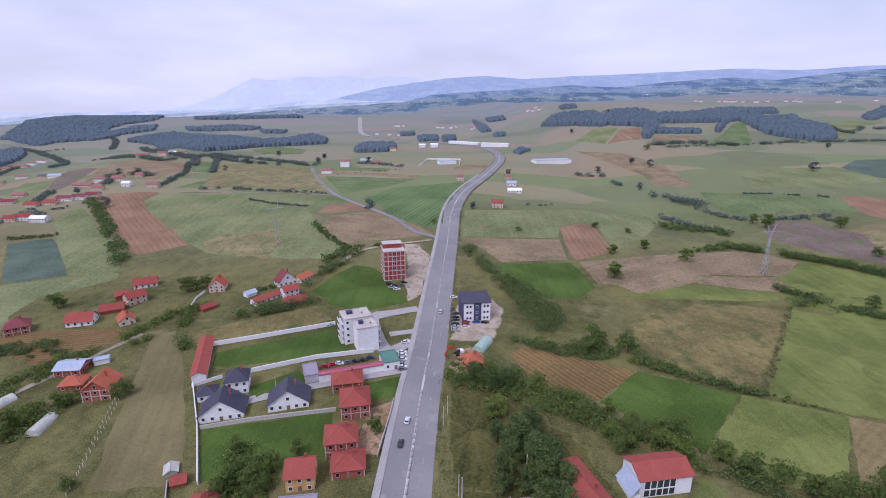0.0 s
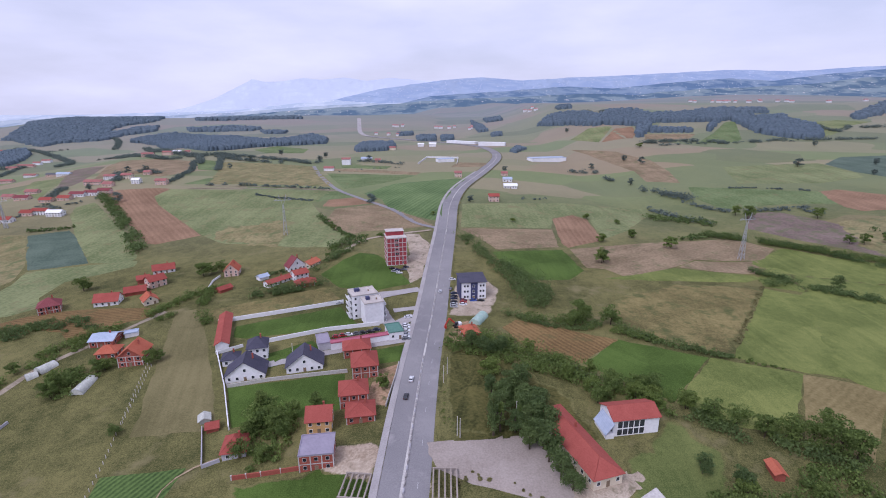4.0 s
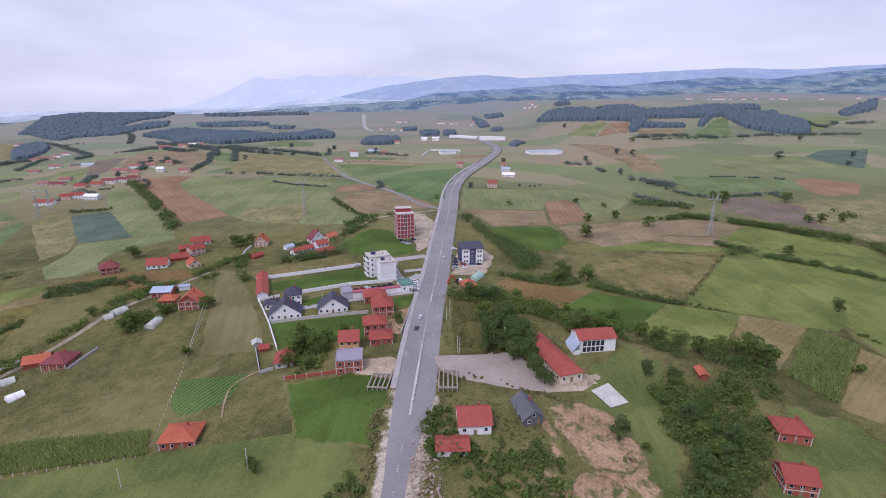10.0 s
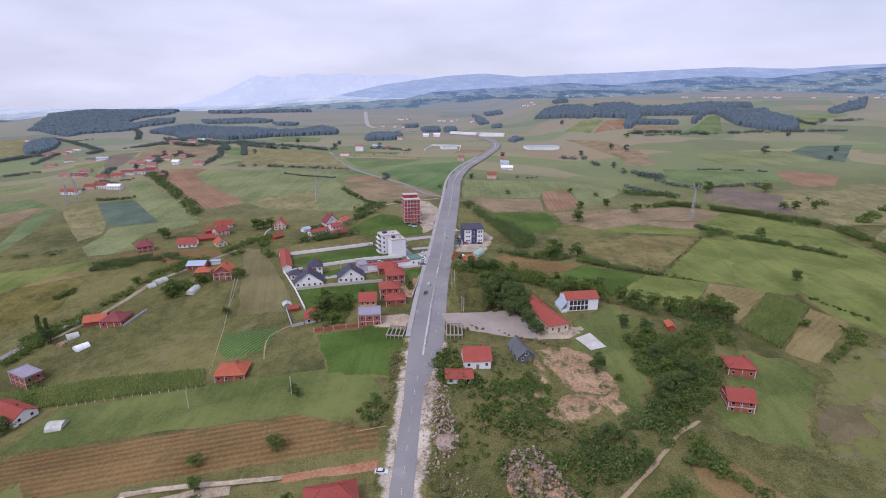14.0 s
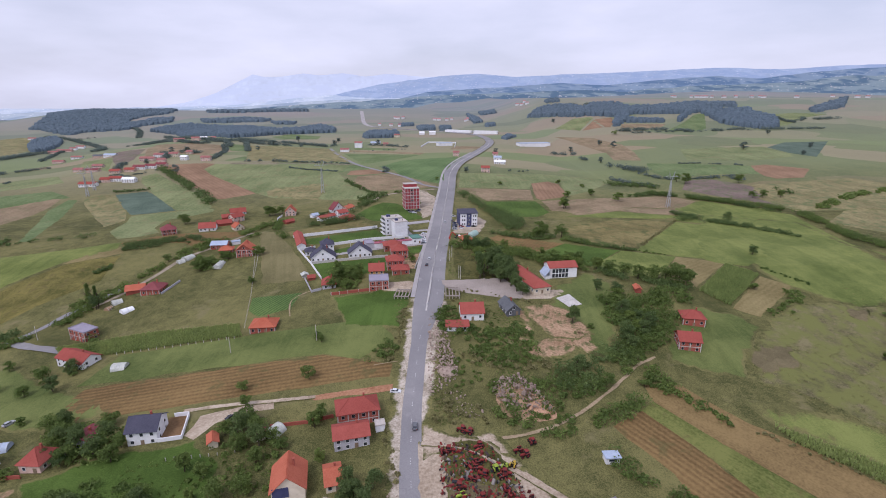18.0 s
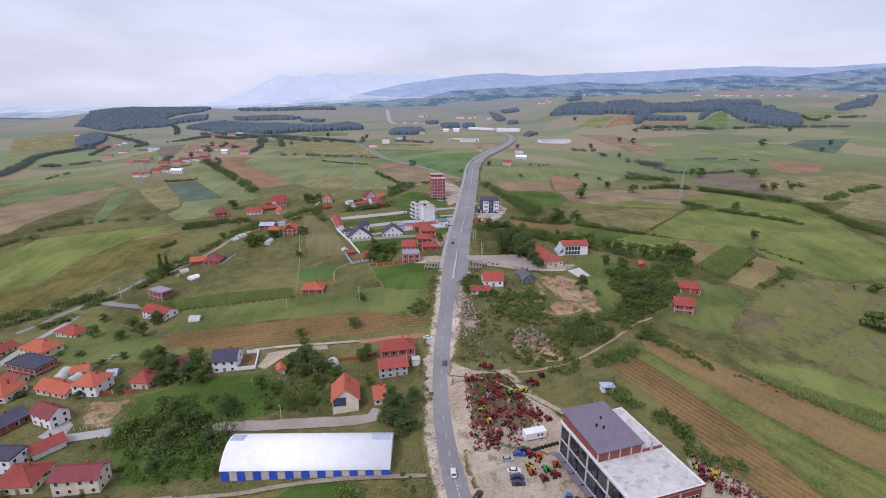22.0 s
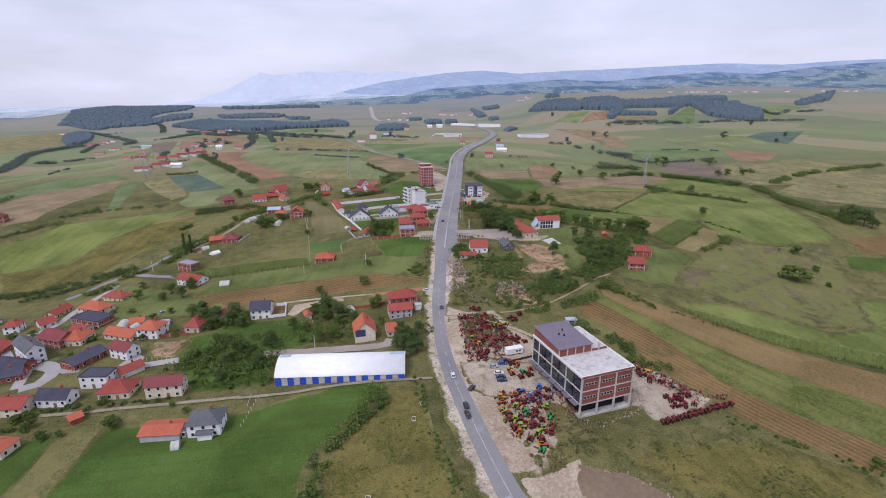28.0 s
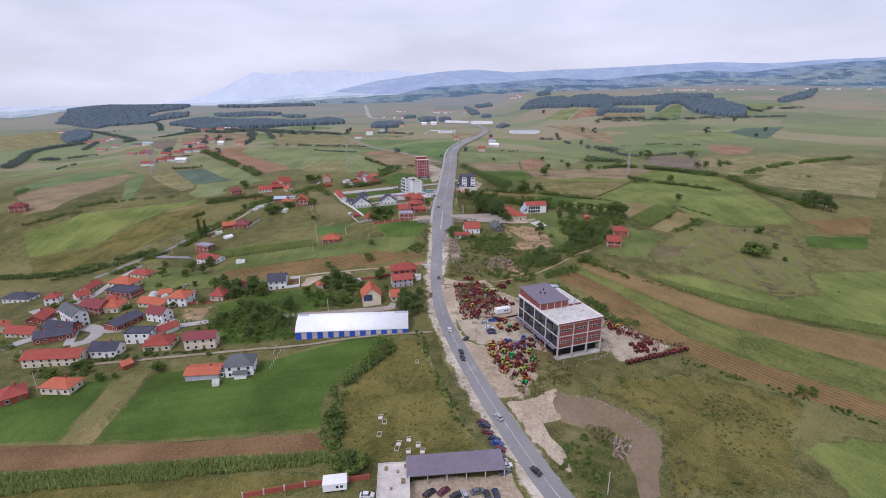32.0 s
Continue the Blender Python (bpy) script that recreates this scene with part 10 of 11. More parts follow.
tagged(ribbon("lane", [(-98.6, -42.3), (-79.2, -41.6), (-58.1, -40.4), (-41.9, -38.8), (-39, -33.5)], -2.9, 2.9, PALE_LOT, lift=0.16, wobble=0.9, step=2.0), "pale trodden yard lane by the gable house", "lane", kind="structure")
tagged(ribbon("lane", [(-151, -47.7), (-135.6, -44.1), (-126.7, -43.6)], -2.5, 2.5, PAVING, lift=0.22, wobble=0.5), "paved village lane", "lane", kind="structure")
tagged(ribbon("lane", [(-199.7, -42.3), (-187.4, -48.2), (-185.7, -59.6), (-190.7, -63.4)], -3, 3, PAVING, lift=0.22, wobble=0.5), "paved village square", "lane", kind="structure")
tagged(ribbon("street", [(-223.4, -64.1), (-216.3, -52.7), (-209.4, -47.1), (-234.7, -21.4), (-249.9, -10.1)], -3, 3, PAVING, lift=0.22, wobble=0.5), "paved village street", "street", kind="structure")
tagged(ribbon("street", [(-233, -22.1), (-232.1, -9.7), (-227.1, 6.8), (-231.7, 35.3), (-230.4, 66)], -2, 2, PAVING, lift=0.22, wobble=0.5), "narrow paved village street", "street", kind="structure")
wall_line("garden_wall", [(-118.1, 213.4), (-94.1, 221.2), (-56.1, 234.5)], 2.2, 0.5, PLASTER_WHITE, "long white rendered boundary wall")
wall_line("garden_wall", [(-85.1, 190.1), (-58, 200.7), (-32.3, 205.7)], 2, 0.5, PLASTER_WHITE, "white rendered boundary wall")
wall_line("garden_wall", [(-89, 153.6), (-72.5, 157), (-40.7, 161.4)], 1.6, 0.4, CONCRETE, "grey concrete garden wall")
wall_line("garden_wall", [(-105.5, 182.2), (-90.4, 154.3), (-77.4, 127)], 1.6, 0.4, PLASTER_WHITE, "white garden wall along the meadow")
wall_line("garden_wall", [(-105.2, 180.5), (-94.9, 186.9)], 1.6, 0.3, PLASTER_WHITE, "short white rendered garden wall")
wall_line("garden_wall", [(-66.7, 102.9), (-57.7, 103.7), (-45.6, 105.2)], 1.6, 0.4, BRICK, "low red brick garden wall", post_gap=1)
wall_line("garden_wall", [(-87.8, 128.6), (-79, 109), (-74, 111.4)], 1.4, 0.3, PLASTER_GREY, "low grey rendered garden wall")
wall_line("garden_wall", [(-19.3, 167.2), (-19.8, 157.1), (-21.7, 135.9)], 1.4, 0.3, CONCRETE, "grey courtyard wall beside the pavement")
wall_line("garden_wall", [(-166, -20.6), (-151.2, -19), (-142.7, -18.9)], 1.4, 0.3, BRICK, "low red brick garden wall", post_gap=1)
wall_line("garden_wall", [(-67.5, -1.4), (-54.3, -0.1), (-45.6, 2.3)], 1.4, 0.3, BRICK, "red brick yard wall")
wall_line("garden_wall", [(-74.2, -159.6), (-57.1, -156.2), (-38.2, -154)], 1.8, 0.3, BRICK, "red brick wall with pale posts", post_gap=1)
wall_line("garden_wall", [(-145.3, 260.5), (-148.6, 275.3), (-147.7, 285)], 1.4, 0.3, PLASTER_WHITE, "curved white garden wall")
wall_line("garden_wall", [(-172.7, 124.3), (-168.7, 139.8)], 1.2, 0.3, PLASTER_GREY, "low grey yard wall")
post_fence([(-121.1, 135.1), (-125.8, 153.8), (-131.9, 175.6)], 3, 1.3, "row of pale concrete fence posts along the meadow")
post_fence([(-160.4, 60.1), (-130.8, 62.2), (-102, 64.3)], 3.5, 1.3, "row of pale posts beside the corn")
post_fence([(-104.3, 73.9), (-115.2, 114.6), (-135.9, 182.2)], 3, 1.3, "thin wire fence posts between the meadows")
post_fence([(-151.6, -42.8), (-144.8, -42.1), (-136.5, -41.8)], 2.2, 1.3, "short white posts beside the lane")
post_fence([(-90.4, -74.2), (-89.4, -82)], 2, 1.3, "short row of fence posts")
post_fence([(-97.8, -14.8), (-81.2, -13.6), (-73.1, -12.1)], 3, 1.3, "pale garden fence posts in a row")
post_fence([(-87.2, -75.4), (-87.5, -94.5)], 2.5, 1.3, "thin garden fence posts")
pole(0.1, 151.7)
pole(4.6, 118.5)
pole(-102.3, 51.2)
pole(-217.8, 84.9)
pole(-63.9, 55.4)
pole(-63.7, 54.9)
pole(-177.4, -101.2)
pole(-197, -82.3)
pole(31.2, -161.3)
pole(-67.4, 173.8)
pole(-73.4, -40.8)
pole(5.5, 117.4)
pole(1.7, 158.5)
pole(25.9, 126.7)
pylon(-130.5, 373.9, 20, 34)
pylon(213.2, 309.1, 15, 34)
pylon(-398, 397.1, 20, 30)
pylon(-408.3, 425, 20, 30)
tunnel(-152.6, 159.9, 94, 11.3, 5.5, 2.6, FILM, "silvery plastic covered polytunnel")
tunnel(-180, 174.9, 68, 7.2, 6, 2.6, FILM, "cream plastic covered polytunnel")
tunnel(-182.4, 169.1, 48, 4.3, 5, 2.2, FILM, "short white plastic polytunnel")
tunnel(-196.4, 111.7, 74, 3.4, 4, 2, DIRT, "brown plastic covered polytunnel")
tunnel(-195.7, 118.3, 44, 5.2, 5, 2.4, FILM, "beige plastic covered polytunnel")
tunnel(-183.4, 107.3, 54, 6.2, 5, 2.4, WHITE_SHEET, "white plastic covered polytunnel")
tunnel(-151.1, 47.5, 7, 5.7, 6, 2.6, FILM, "grey plastic covered polytunnel")
tunnel(18.7, 210.3, 63, 12, 6, 3, GREEN_FILM, "pale green round topped tent")
tunnel(-65.1, -4.2, 63, 5.8, 6, 2.8, FILM, "translucent plastic tunnel in the garden")
tunnel(-184.2, -4.4, 105, 9.3, 6, 3, FILM, "cream plastic covered greenhouse tunnel")
tunnel(-176.4, -7.3, 86, 5.5, 5, 2.5, FILM, "cream plastic covered greenhouse tunnel")
tunnel(-161.6, -3.5, 13, 4.6, 5, 2.5, BLUE_SHEET, "grey blue shelter tunnel")
tunnel(-106, -101.4, 15, 2.6, 4, 2.2, FILM, "small domed plastic greenhouse")
for _x, _y, _s in ((-134.5, -3.5, 0.9), (-124.3, -10.8, 1.0), (-128.8, 6.3, 0.8), (-77.7, -4.2, 0.95), (-68.3, -10.5, 1.0), (-76.3, 1.7, 0.8), (-146.1, 6.4, 0.7), (-116.3, -35.8, 0.9), (-93.9, -35.6, 0.9)):
    tree("dark" if _s > 0.85 else "broad", _x, _y, _s)
hedge([(-30.1, -70.7), (-38.2, -82), (-46.5, -95), (-53.9, -106.3), (-58.2, -112.8), (-57.5, -121.4), (-52.7, -130.6), (-48.8, -141.6), (-44.6, -151.4)], 2.2, 1.9, LEAF_DARK, gap=1.5)
hedge([(34.4, 217.2), (49.5, 204.2), (67.5, 198.2), (85.3, 202.5), (92.2, 191.4), (101.8, 183.1), (117.1, 173.1), (126.6, 168.3)], 4, 3.0, LEAF_DARK)
hedge([(83.6, 137.1), (92, 129.3), (103.6, 122.3), (113.5, 117.2), (120.4, 113.8), (129.8, 107.4)], 5, 3.2)
hedge([(-759, 1139), (-576, 934), (-479, 844), (-448, 890), (-390, 782)], 8, 6)
hedge([(-411, 889), (-349, 836), (-289, 801), (-259, 785)], 6, 5)
hedge([(-287, 582), (-241, 578), (-187, 560), (-172, 562)], 3, 3.5)
hedge([(365, 883), (432, 896), (492, 891), (514, 876)], 8, 6)
hedge([(563, 890), (646, 907), (708, 905), (812, 912)], 4, 5)
field(ORCHARD, 0, [(2.2, 177.9), (16.3, 172.7), (22.9, 155.4), (21, 131), (15.9, 119.1), (2.8, 119.7), (1.3, 144.7)], "dark rough grass overgrown beside the road", lift=0.3, wobble=2)
for _x, _y in ((24.7, 140.7), (30.4, 133.2), (33.9, 123.4), (30.6, 146.9)):
    tree("dark", _x, _y, 1.15)
for _x, _y, _s in ((-182.5, 42.7, 0.7), (-170.6, 32.7, 0.9), (-172.6, 46.3, 0.8), (-141.3, -4.4, 0.8), (-132.6, -7, 0.9), (-124.1, -2.4, 0.9), (-207.6, 54.7, 0.6), (-181.5, 30.8, 0.6), (-199.3, 35, 0.7)):
    tree("dark" if _s > 0.75 else "broad", _x, _y, _s)
hedge([(-112.5, 247), (-100.8, 249.8), (-87, 252.7)], 5, 2.6, LEAF_DARK)
hedge([(-153.3, 219.6), (-143.8, 228.5), (-138, 241), (-144.4, 262)], 4, 2.6)
hedge([(-117.8, 283.4), (-110, 286.6), (-102.9, 292.8)], 4, 2.4, LEAF_DARK)
weeds([(25.4, -84.7), (34.7, -91.9), (34.6, -105.1), (24.7, -118.2), (17.5, -114.6), (19.4, -98.8)], 1.1, 1.3)
weeds([(52, -103), (92, -99), (122, -115), (97, -146), (88, -161), (49, -162), (60, -129)], 1.9, 0.7, LEAF_DARK)
weeds([(26, -101), (52, -100), (46, -113), (25, -110)], 1.5, 0.9, LEAF)
for _x, _y, _s in ((79.5, 83.2, 0.55), (84.1, 74, 0.94), (88.1, 65, 0.81), (88, 57.5, 0.68), (92.9, 79.9, 0.55), (88.7, 94.2, 0.94), (79.7, 101, 0.81), (110, 91.4, 0.68), (84.4, 46.9, 0.55), (77.7, 51, 0.94), (49.7, 28.1, 0.81), (58.6, 18.6, 0.68), (107.8, 84.4, 0.55), (57, 64.3, 0.94)):
    tree("dark" if _s > 0.7 else "broad", _x, _y, _s)
heap("rubble_heap", [(27, -112.5), (41.6, -115.5), (52.5, -125.5), (57.5, -134), (55.5, -134.5), (50, -127.5), (40, -118.5), (27, -115.5)], 1.3, 0.5, RUBBLE, "pale stones along the edge of the bare earth", "rubble", 0.3)
heap("rubble_heap", [(7.5, -116), (24, -113), (24.5, -121), (18.5, -128), (21, -147), (18.5, -149), (14, -135)], 1.5, 0.4, RUBBLE, "loose stones on the ground beside the road", "rubble", 0.2)
heap("rubble_heap", [(-24.3, -14), (-24.2, -31), (-21.2, -54), (-17.6, -72), (-10.6, -107), (-2.6, -133), (0.6, -133), (-6.8, -107), (-14, -72), (-17.3, -54), (-20.4, -31), (-21.4, -14)], 1.7, 0.55, RUBBLE, "pale stones strewn along the road verge", "rubble", 0.2, 0.15)
weeds([(44, -112), (54, -122), (61, -134), (60, -142), (55, -152), (51, -162), (56, -162), (64, -140), (62, -128), (50, -113)], 1.0, 1.1)
weeds([(28, -132), (40, -136), (46, -138), (40, -147), (40, -162), (24, -155), (21, -138)], 1.2, 1.0, LEAF)
weeds([(31.2, 22.6), (42.2, 22.4), (41.2, 9.7), (32.4, 8.1), (29.4, 14)], 1.0, 1.2, LEAF_LIGHT)
heap("rubble_heap", [(-11.8, 76.3), (-5.7, 71.7), (-1.6, 40.4), (1, 27.7), (-2, 19.3), (-10.7, 10.5), (-12.4, 30.3), (-12.1, 50.3)], 1.7, 0.8, RUBBLE, "pale rubble tipped along the road verge", "rubble", 0.5, 0.1)
tagged(ribbon("lane", [(-192.3, -63), (-200.4, -45.2), (-196.8, -40.4), (-181.1, -49.4), (-175.3, -48.5)], -2.0, 2.0, PAVING, lift=0.22, wobble=0.4), "pale paved lane between the village gardens", "lane", kind="structure")
tagged(ribbon("track", [(-56.4, 117.1), (-71.2, 114.2), (-81.7, 109.4), (-87.8, 100.7), (-85.8, 88.3), (-83.7, 81.7)], -0.45, 0.45, WARM_TRACK, lift=0.25, wobble=0.3), "faint curved wheel track over the meadow", "track", kind="structure")
farm_store(38, -70.4, 19.2, 21.6, 34)
sport_hall(-57.5, -57.8, 2.8, 51.9, 17)
brick_block(-32.3, 301.9, 13.5, 13.2, 14.7)
navy_office(16.9, 243.1, 7.6, 14.2, 12.6)
shelter_roof(-12.5, -152.3, 4.7, 29.6, 8)
flat_house(-30.7, -158.5, 3.7, 9, 14)
foundation(-26.6, 95.9, -5.6, 7.5, 9.8)
foundation(0.2, 95.6, -0.5, 7.1, 12.4)
trailer(15.8, -47.6, 17.9, 7.5, 3)
trailer(-48, -156.9, 7.7, 6.9, 4)
kiosk(47.9, -19.7, 3.2, 4.5, 3)
car("white", -13.1, 153.5, 85, 0.36)
car("black", -14.5, 141.2, 85, 0.36)
car("white", -1.3, 247, 87, 0.36)
car("white", -11.4, -65, 98, 0.36)
car("black", -4.2, -73.2, 60, 0.2)
car("black", -6.7, -89.4, -78, 0.36)
car("grey", -15.9, -5.1, 92, 0.36)
car("silver", 3.7, -128.3, 117, 0.36)
car("black", 11.9, -153.4, 120, 0.36)
car("black", -7.1, -84.2, 100, 0.36)
car("navy", 6.8, 244.6, 0, 0.12, group="cars at the office")
car("black", 6.6, 240.3, 0, 0.12, group="cars at the office")
car("navy", 6.5, 237.1, 0, 0.12, group="cars at the office")
car("black", 6.4, 232.8, 0, 0.12, group="cars at the office")
car("silver", 6.3, 229.5, 0, 0.12, group="cars at the office")
car("silver", 6.2, 226.3, 0, 0.12, group="cars at the office")
car("maroon", 11.8, 234.7, 0, 0.12, group="cars at the office")
car("red", 11.7, 232.5, 0, 0.12, group="cars at the office")
car("white", 11.5, 229.3, 0, 0.12, group="cars at the office")
car("blue", 17.4, 234.4, 5, 0.12, group="cars at the office")
car("black", 21.8, 234.2, 0, 0.12, group="cars at the office")
car("white", 6.2, 266.3, 0, 0.12, group="cars at the office")
car("grey", 4.9, 251.3, 80, 0.12, group="cars at the office")
car("white", -18.9, 204.2, 0, 0.15, group="cars by the green roofed office")
car("white", -18.5, 201.5, 0, 0.15, group="cars by the green roofed office")
car("white", -18.2, 197.8, 0, 0.15, group="cars by the green roofed office")
car("silver", -18.1, 193.8, 0, 0.15, group="cars by the green roofed office")
car("white", -17.9, 191.3, 0, 0.15, group="cars by the green roofed office")
car("grey", -17.5, 189.3, 0, 0.15, group="cars by the green roofed office")
car("silver", -58.6, 234, 10, 0.15, group="cars by the green roofed office")
car("white", -18.1, 213.8, 10, 0.15, group="cars by the green roofed office")
car("red", -51.9, 193.3, 5, 0.15, group="cars at the car wash")
car("red", -48.9, 194.7, 5, 0.15, group="cars at the car wash")
car("white", -46.2, 195.1, 5, 0.15, group="cars at the car wash")
car("grey", -42.3, 196, 5, 0.15, group="cars at the car wash")
car("black", -39.5, 196.9, 5, 0.15, group="cars at the car wash")
car("black", -36, 197.8, 5, 0.15, group="cars at the car wash")
car("navy", -33, 199.8, 5, 0.15, group="cars at the car wash")
car("black", -33.4, 287, 0, 0.15, group="cars by the brick block")
car("navy", -29.6, 284.1, 0, 0.15, group="cars by the brick block")
car("grey", -25.4, 284.6, 0, 0.15, group="cars by the brick block")
car("white", -28.1, 278.9, 0, 0.15, group="cars by the brick block")
car("black", -24.3, 288.9, 0, 0.15, group="cars by the brick block")
car("silver", -31.4, 281.8, 10, 0.15, group="cars by the brick block")
car("silver", 5.8, -58.5, 5, 0.17, group="cars in the machine yard")
car("white", 7.4, -63.2, 3, 0.17, group="cars in the machine yard")
car("navy", 8, -65.9, 5, 0.17, group="cars in the machine yard")
car("navy", 8.2, -68.2, 5, 0.17, group="cars in the machine yard")
car("black", 11.7, -54, 0, 0.17, group="cars in the machine yard")
car("blue", 9.8, -56.1, 0, 0.17, group="cars in the machine yard")
car("maroon", -2.1, -130.6, -20, 0.15, group="cars in the roadside yard")
car("navy", -1.5, -132.3, -20, 0.15, group="cars in the roadside yard")
car("maroon", -0.9, -135.7, -20, 0.15, group="cars in the roadside yard")
car("navy", 1, -139.1, -20, 0.15, group="cars in the roadside yard")
car("blue", 1.7, -141.2, -15, 0.15, group="cars in the roadside yard")
car("maroon", 2.1, -143.7, -15, 0.15, group="cars in the roadside yard")
car("grey", 1.5, -145.5, -60, 0.15, group="cars in the roadside yard")
car("silver", 2.1, -149.1, 15, 0.15, group="cars in the roadside yard")
car("white", 3.1, -151, 15, 0.15, group="cars in the roadside yard")
car("grey", 2.3, -153.3, 20, 0.15, group="cars in the roadside yard")
car("black", -20.3, -160.7, 40, 0.15, group="cars in the roadside yard")
car("maroon", -16.2, -160.2, 40, 0.15, group="cars in the roadside yard")
car("black", -12.5, -161.8, 30, 0.15, group="cars in the roadside yard")
car("silver", -10.1, -161.9, 110, 0.15, group="cars in the roadside yard")
car("grey", -6.4, -160.6, 15, 0.15, group="cars in the roadside yard")
car("black", -3.8, -162.1, 100, 0.15, group="cars in the roadside yard")
car("navy", -1.2, -161.7, 100, 0.15, group="cars in the roadside yard")
car("silver", -32.6, -157.2, 60, 0.15, group="cars in the roadside yard")
car("black", -29.4, -158.2, 90, 0.15, group="cars in the roadside yard")
car("white", -38.2, -160.7, 0, 0.15, group="cars in the roadside yard")
car("silver", -171.3, 10.9, 70, 0.15)
car("black", -83.9, 4.9, 50, 0.15)
car("white", -24.1, 14.3, -5, 0.15)
tractor("red", False, -0, -37.5, 250, 0.1)
tractor("red", False, 1.7, -23.2, 300, 0.1)
tractor("red", True, 7.5, -41.6, 60, 0.1)
tractor("red", True, 4, -47.8, 250, 0.1)
tractor("green", True, 9.9, -24.3, 110, 0.1)
tractor("red", False, 11.2, -37, 160, 0.1)
tractor("red", False, 22, -38.3, 110, 0.1)
tractor("red", True, 5.4, -14.9, 200, 0.1)
tractor("red", False, 1.9, -51.6, 0, 0.1)
tractor("red", True, -1, -31.3, 0, 0.1)
tractor("yellow", True, 0.8, -41.4, 110, 0.1)
tractor("red", False, 2.8, -28.1, 160, 0.1)
tractor("red", False, 13.4, -33.9, 110, 0.1)
tractor("red", True, 13.2, -26.2, 0, 0.1)
tractor("red", False, 0.3, -47.8, 90, 0.1)
tractor("red", False, 2.4, -49.5, 160, 0.1)
tractor("red", False, 12.3, -31.8, 110, 0.1)
tractor("green", False, -1.1, -34.5, 200, 0.1)
tractor("red", False, 19, -35.8, 200, 0.1)
tractor("red", False, 4.5, -24.1, 0, 0.1)
tractor("red", False, 5.1, -21.4, 20, 0.1)
tractor("red", True, 8.2, -38.7, 110, 0.1)
tractor("red", True, 16, -36.1, 160, 0.1)
tractor("red", True, 6, -26.5, 160, 0.1)
tractor("red", True, 18.4, -38.3, 300, 0.1)
tractor("red", True, 4.6, -35.4, 200, 0.1)
tractor("red", False, 9.2, -44, 90, 0.1)
tractor("red", True, -3.9, -16.5, 0, 0.1)
tractor("red", False, -6.3, -17.2, 110, 0.1)
tractor("red", True, 2.8, -38.4, 60, 0.1)
tractor("red", False, 11.8, -27.3, 20, 0.1)
tractor("green", False, 13.2, -23.6, 60, 0.1)
tractor("yellow", False, 15.8, -22.7, 60, 0.1)
tractor("yellow", False, 12.7, -61.4, 300, 0.1)
tractor("red", False, 16.1, -65.9, 110, 0.1)
tractor("deep", False, 17.5, -62.2, 110, 0.1)
tractor("orange", True, 15.7, -57.8, 250, 0.1)
tractor("red", True, 19.9, -64.6, 20, 0.1)
tractor("orange", False, 20.9, -60.1, 90, 0.1)
tractor("orange", False, 12.7, -63.6, 110, 0.1)
tractor("red", True, 13.4, -56.5, 20, 0.1)
tractor("red", True, 14.4, -95.6, 160, 0.1)
tractor("red", False, 12.2, -90.8, 250, 0.1)
tractor("red", True, 17.9, -87.6, 110, 0.1)
tractor("green", True, 9.9, -92.9, 250, 0.1)
tractor("yellow", False, 6.6, -87.8, 20, 0.1)
tractor("red", True, 9.2, -96.7, 110, 0.1)
tractor("red", False, 16.8, -90, 20, 0.1)
tractor("orange", False, 6.3, -82.6, 200, 0.1)
tractor("green", True, 11.5, -84.9, 60, 0.1)
tractor("green", False, 18.8, -97.3, 200, 0.1)
tractor("red", False, 19.5, -92.1, 90, 0.1)
tractor("red", False, 22.4, -95.7, 250, 0.1)
tractor("red", False, 20.2, -83.8, 250, 0.1)
tractor("orange", True, 10.3, -99.7, 250, 0.1)
tractor("green", True, 11.8, -96, 0, 0.1)
tractor("red", True, 13.9, -82.9, 200, 0.1)
tractor("orange", True, 11.5, -78.3, 200, 0.1)
tractor("red", True, 17.3, -102.3, 110, 0.1)
tractor("orange", False, 14.4, -86.6, 250, 0.1)
tractor("red", False, 13.8, -102, 60, 0.1)
tractor("green", True, 16.8, -99.4, 60, 0.1)
tractor("red", True, 16.7, -95.1, 0, 0.1)
tractor("yellow", True, 6.7, -79.7, 0, 0.1)
tractor("red", True, 8.2, -89.6, 60, 0.1)
tractor("red", True, 12.5, -93.4, 0, 0.1)
tractor("green", True, 22, -85.2, 160, 0.1)
tractor("red", False, 20.8, -98.8, 160, 0.1)
tractor("deep", True, 14.3, -88.8, 250, 0.1)
tractor("deep", False, 23, -90.5, 250, 0.1)
tractor("red", True, 7.4, -92.5, 200, 0.1)
tractor("red", True, 17.6, -81.3, 200, 0.1)
tractor("red", False, 7.6, -77.6, 300, 0.1)
tractor("red", True, 11.5, -82.2, 160, 0.1)
tractor("orange", False, 17.6, -104.9, 0, 0.1)
tractor("deep", False, 16.7, -107.4, 60, 0.1)
tractor("blue", True, 21.9, -73.9, 250, 0.1)
tractor("blue", False, 17.4, -79.4, 200, 0.1)
tractor("red", True, 21, -78.2, 300, 0.1)
tractor("blue", False, 14.6, -75.4, 20, 0.1)
tractor("red", False, 25, -74.2, 110, 0.1)
tractor("red", False, 24.2, -79.4, 20, 0.1)
tractor("blue", True, 29.1, -73.4, 20, 0.1)
tractor("red", False, 66.5, -62.6, 0, 0.1)
tractor("red", True, 68.3, -66.7, 250, 0.1)
tractor("yellow", False, 69.9, -60.3, 110, 0.1)
tractor("yellow", False, 65.6, -57.8, 250, 0.1)
tractor("yellow", True, 69.2, -62.5, 250, 0.1)
tractor("red", False, 73, -67.4, 20, 0.1)
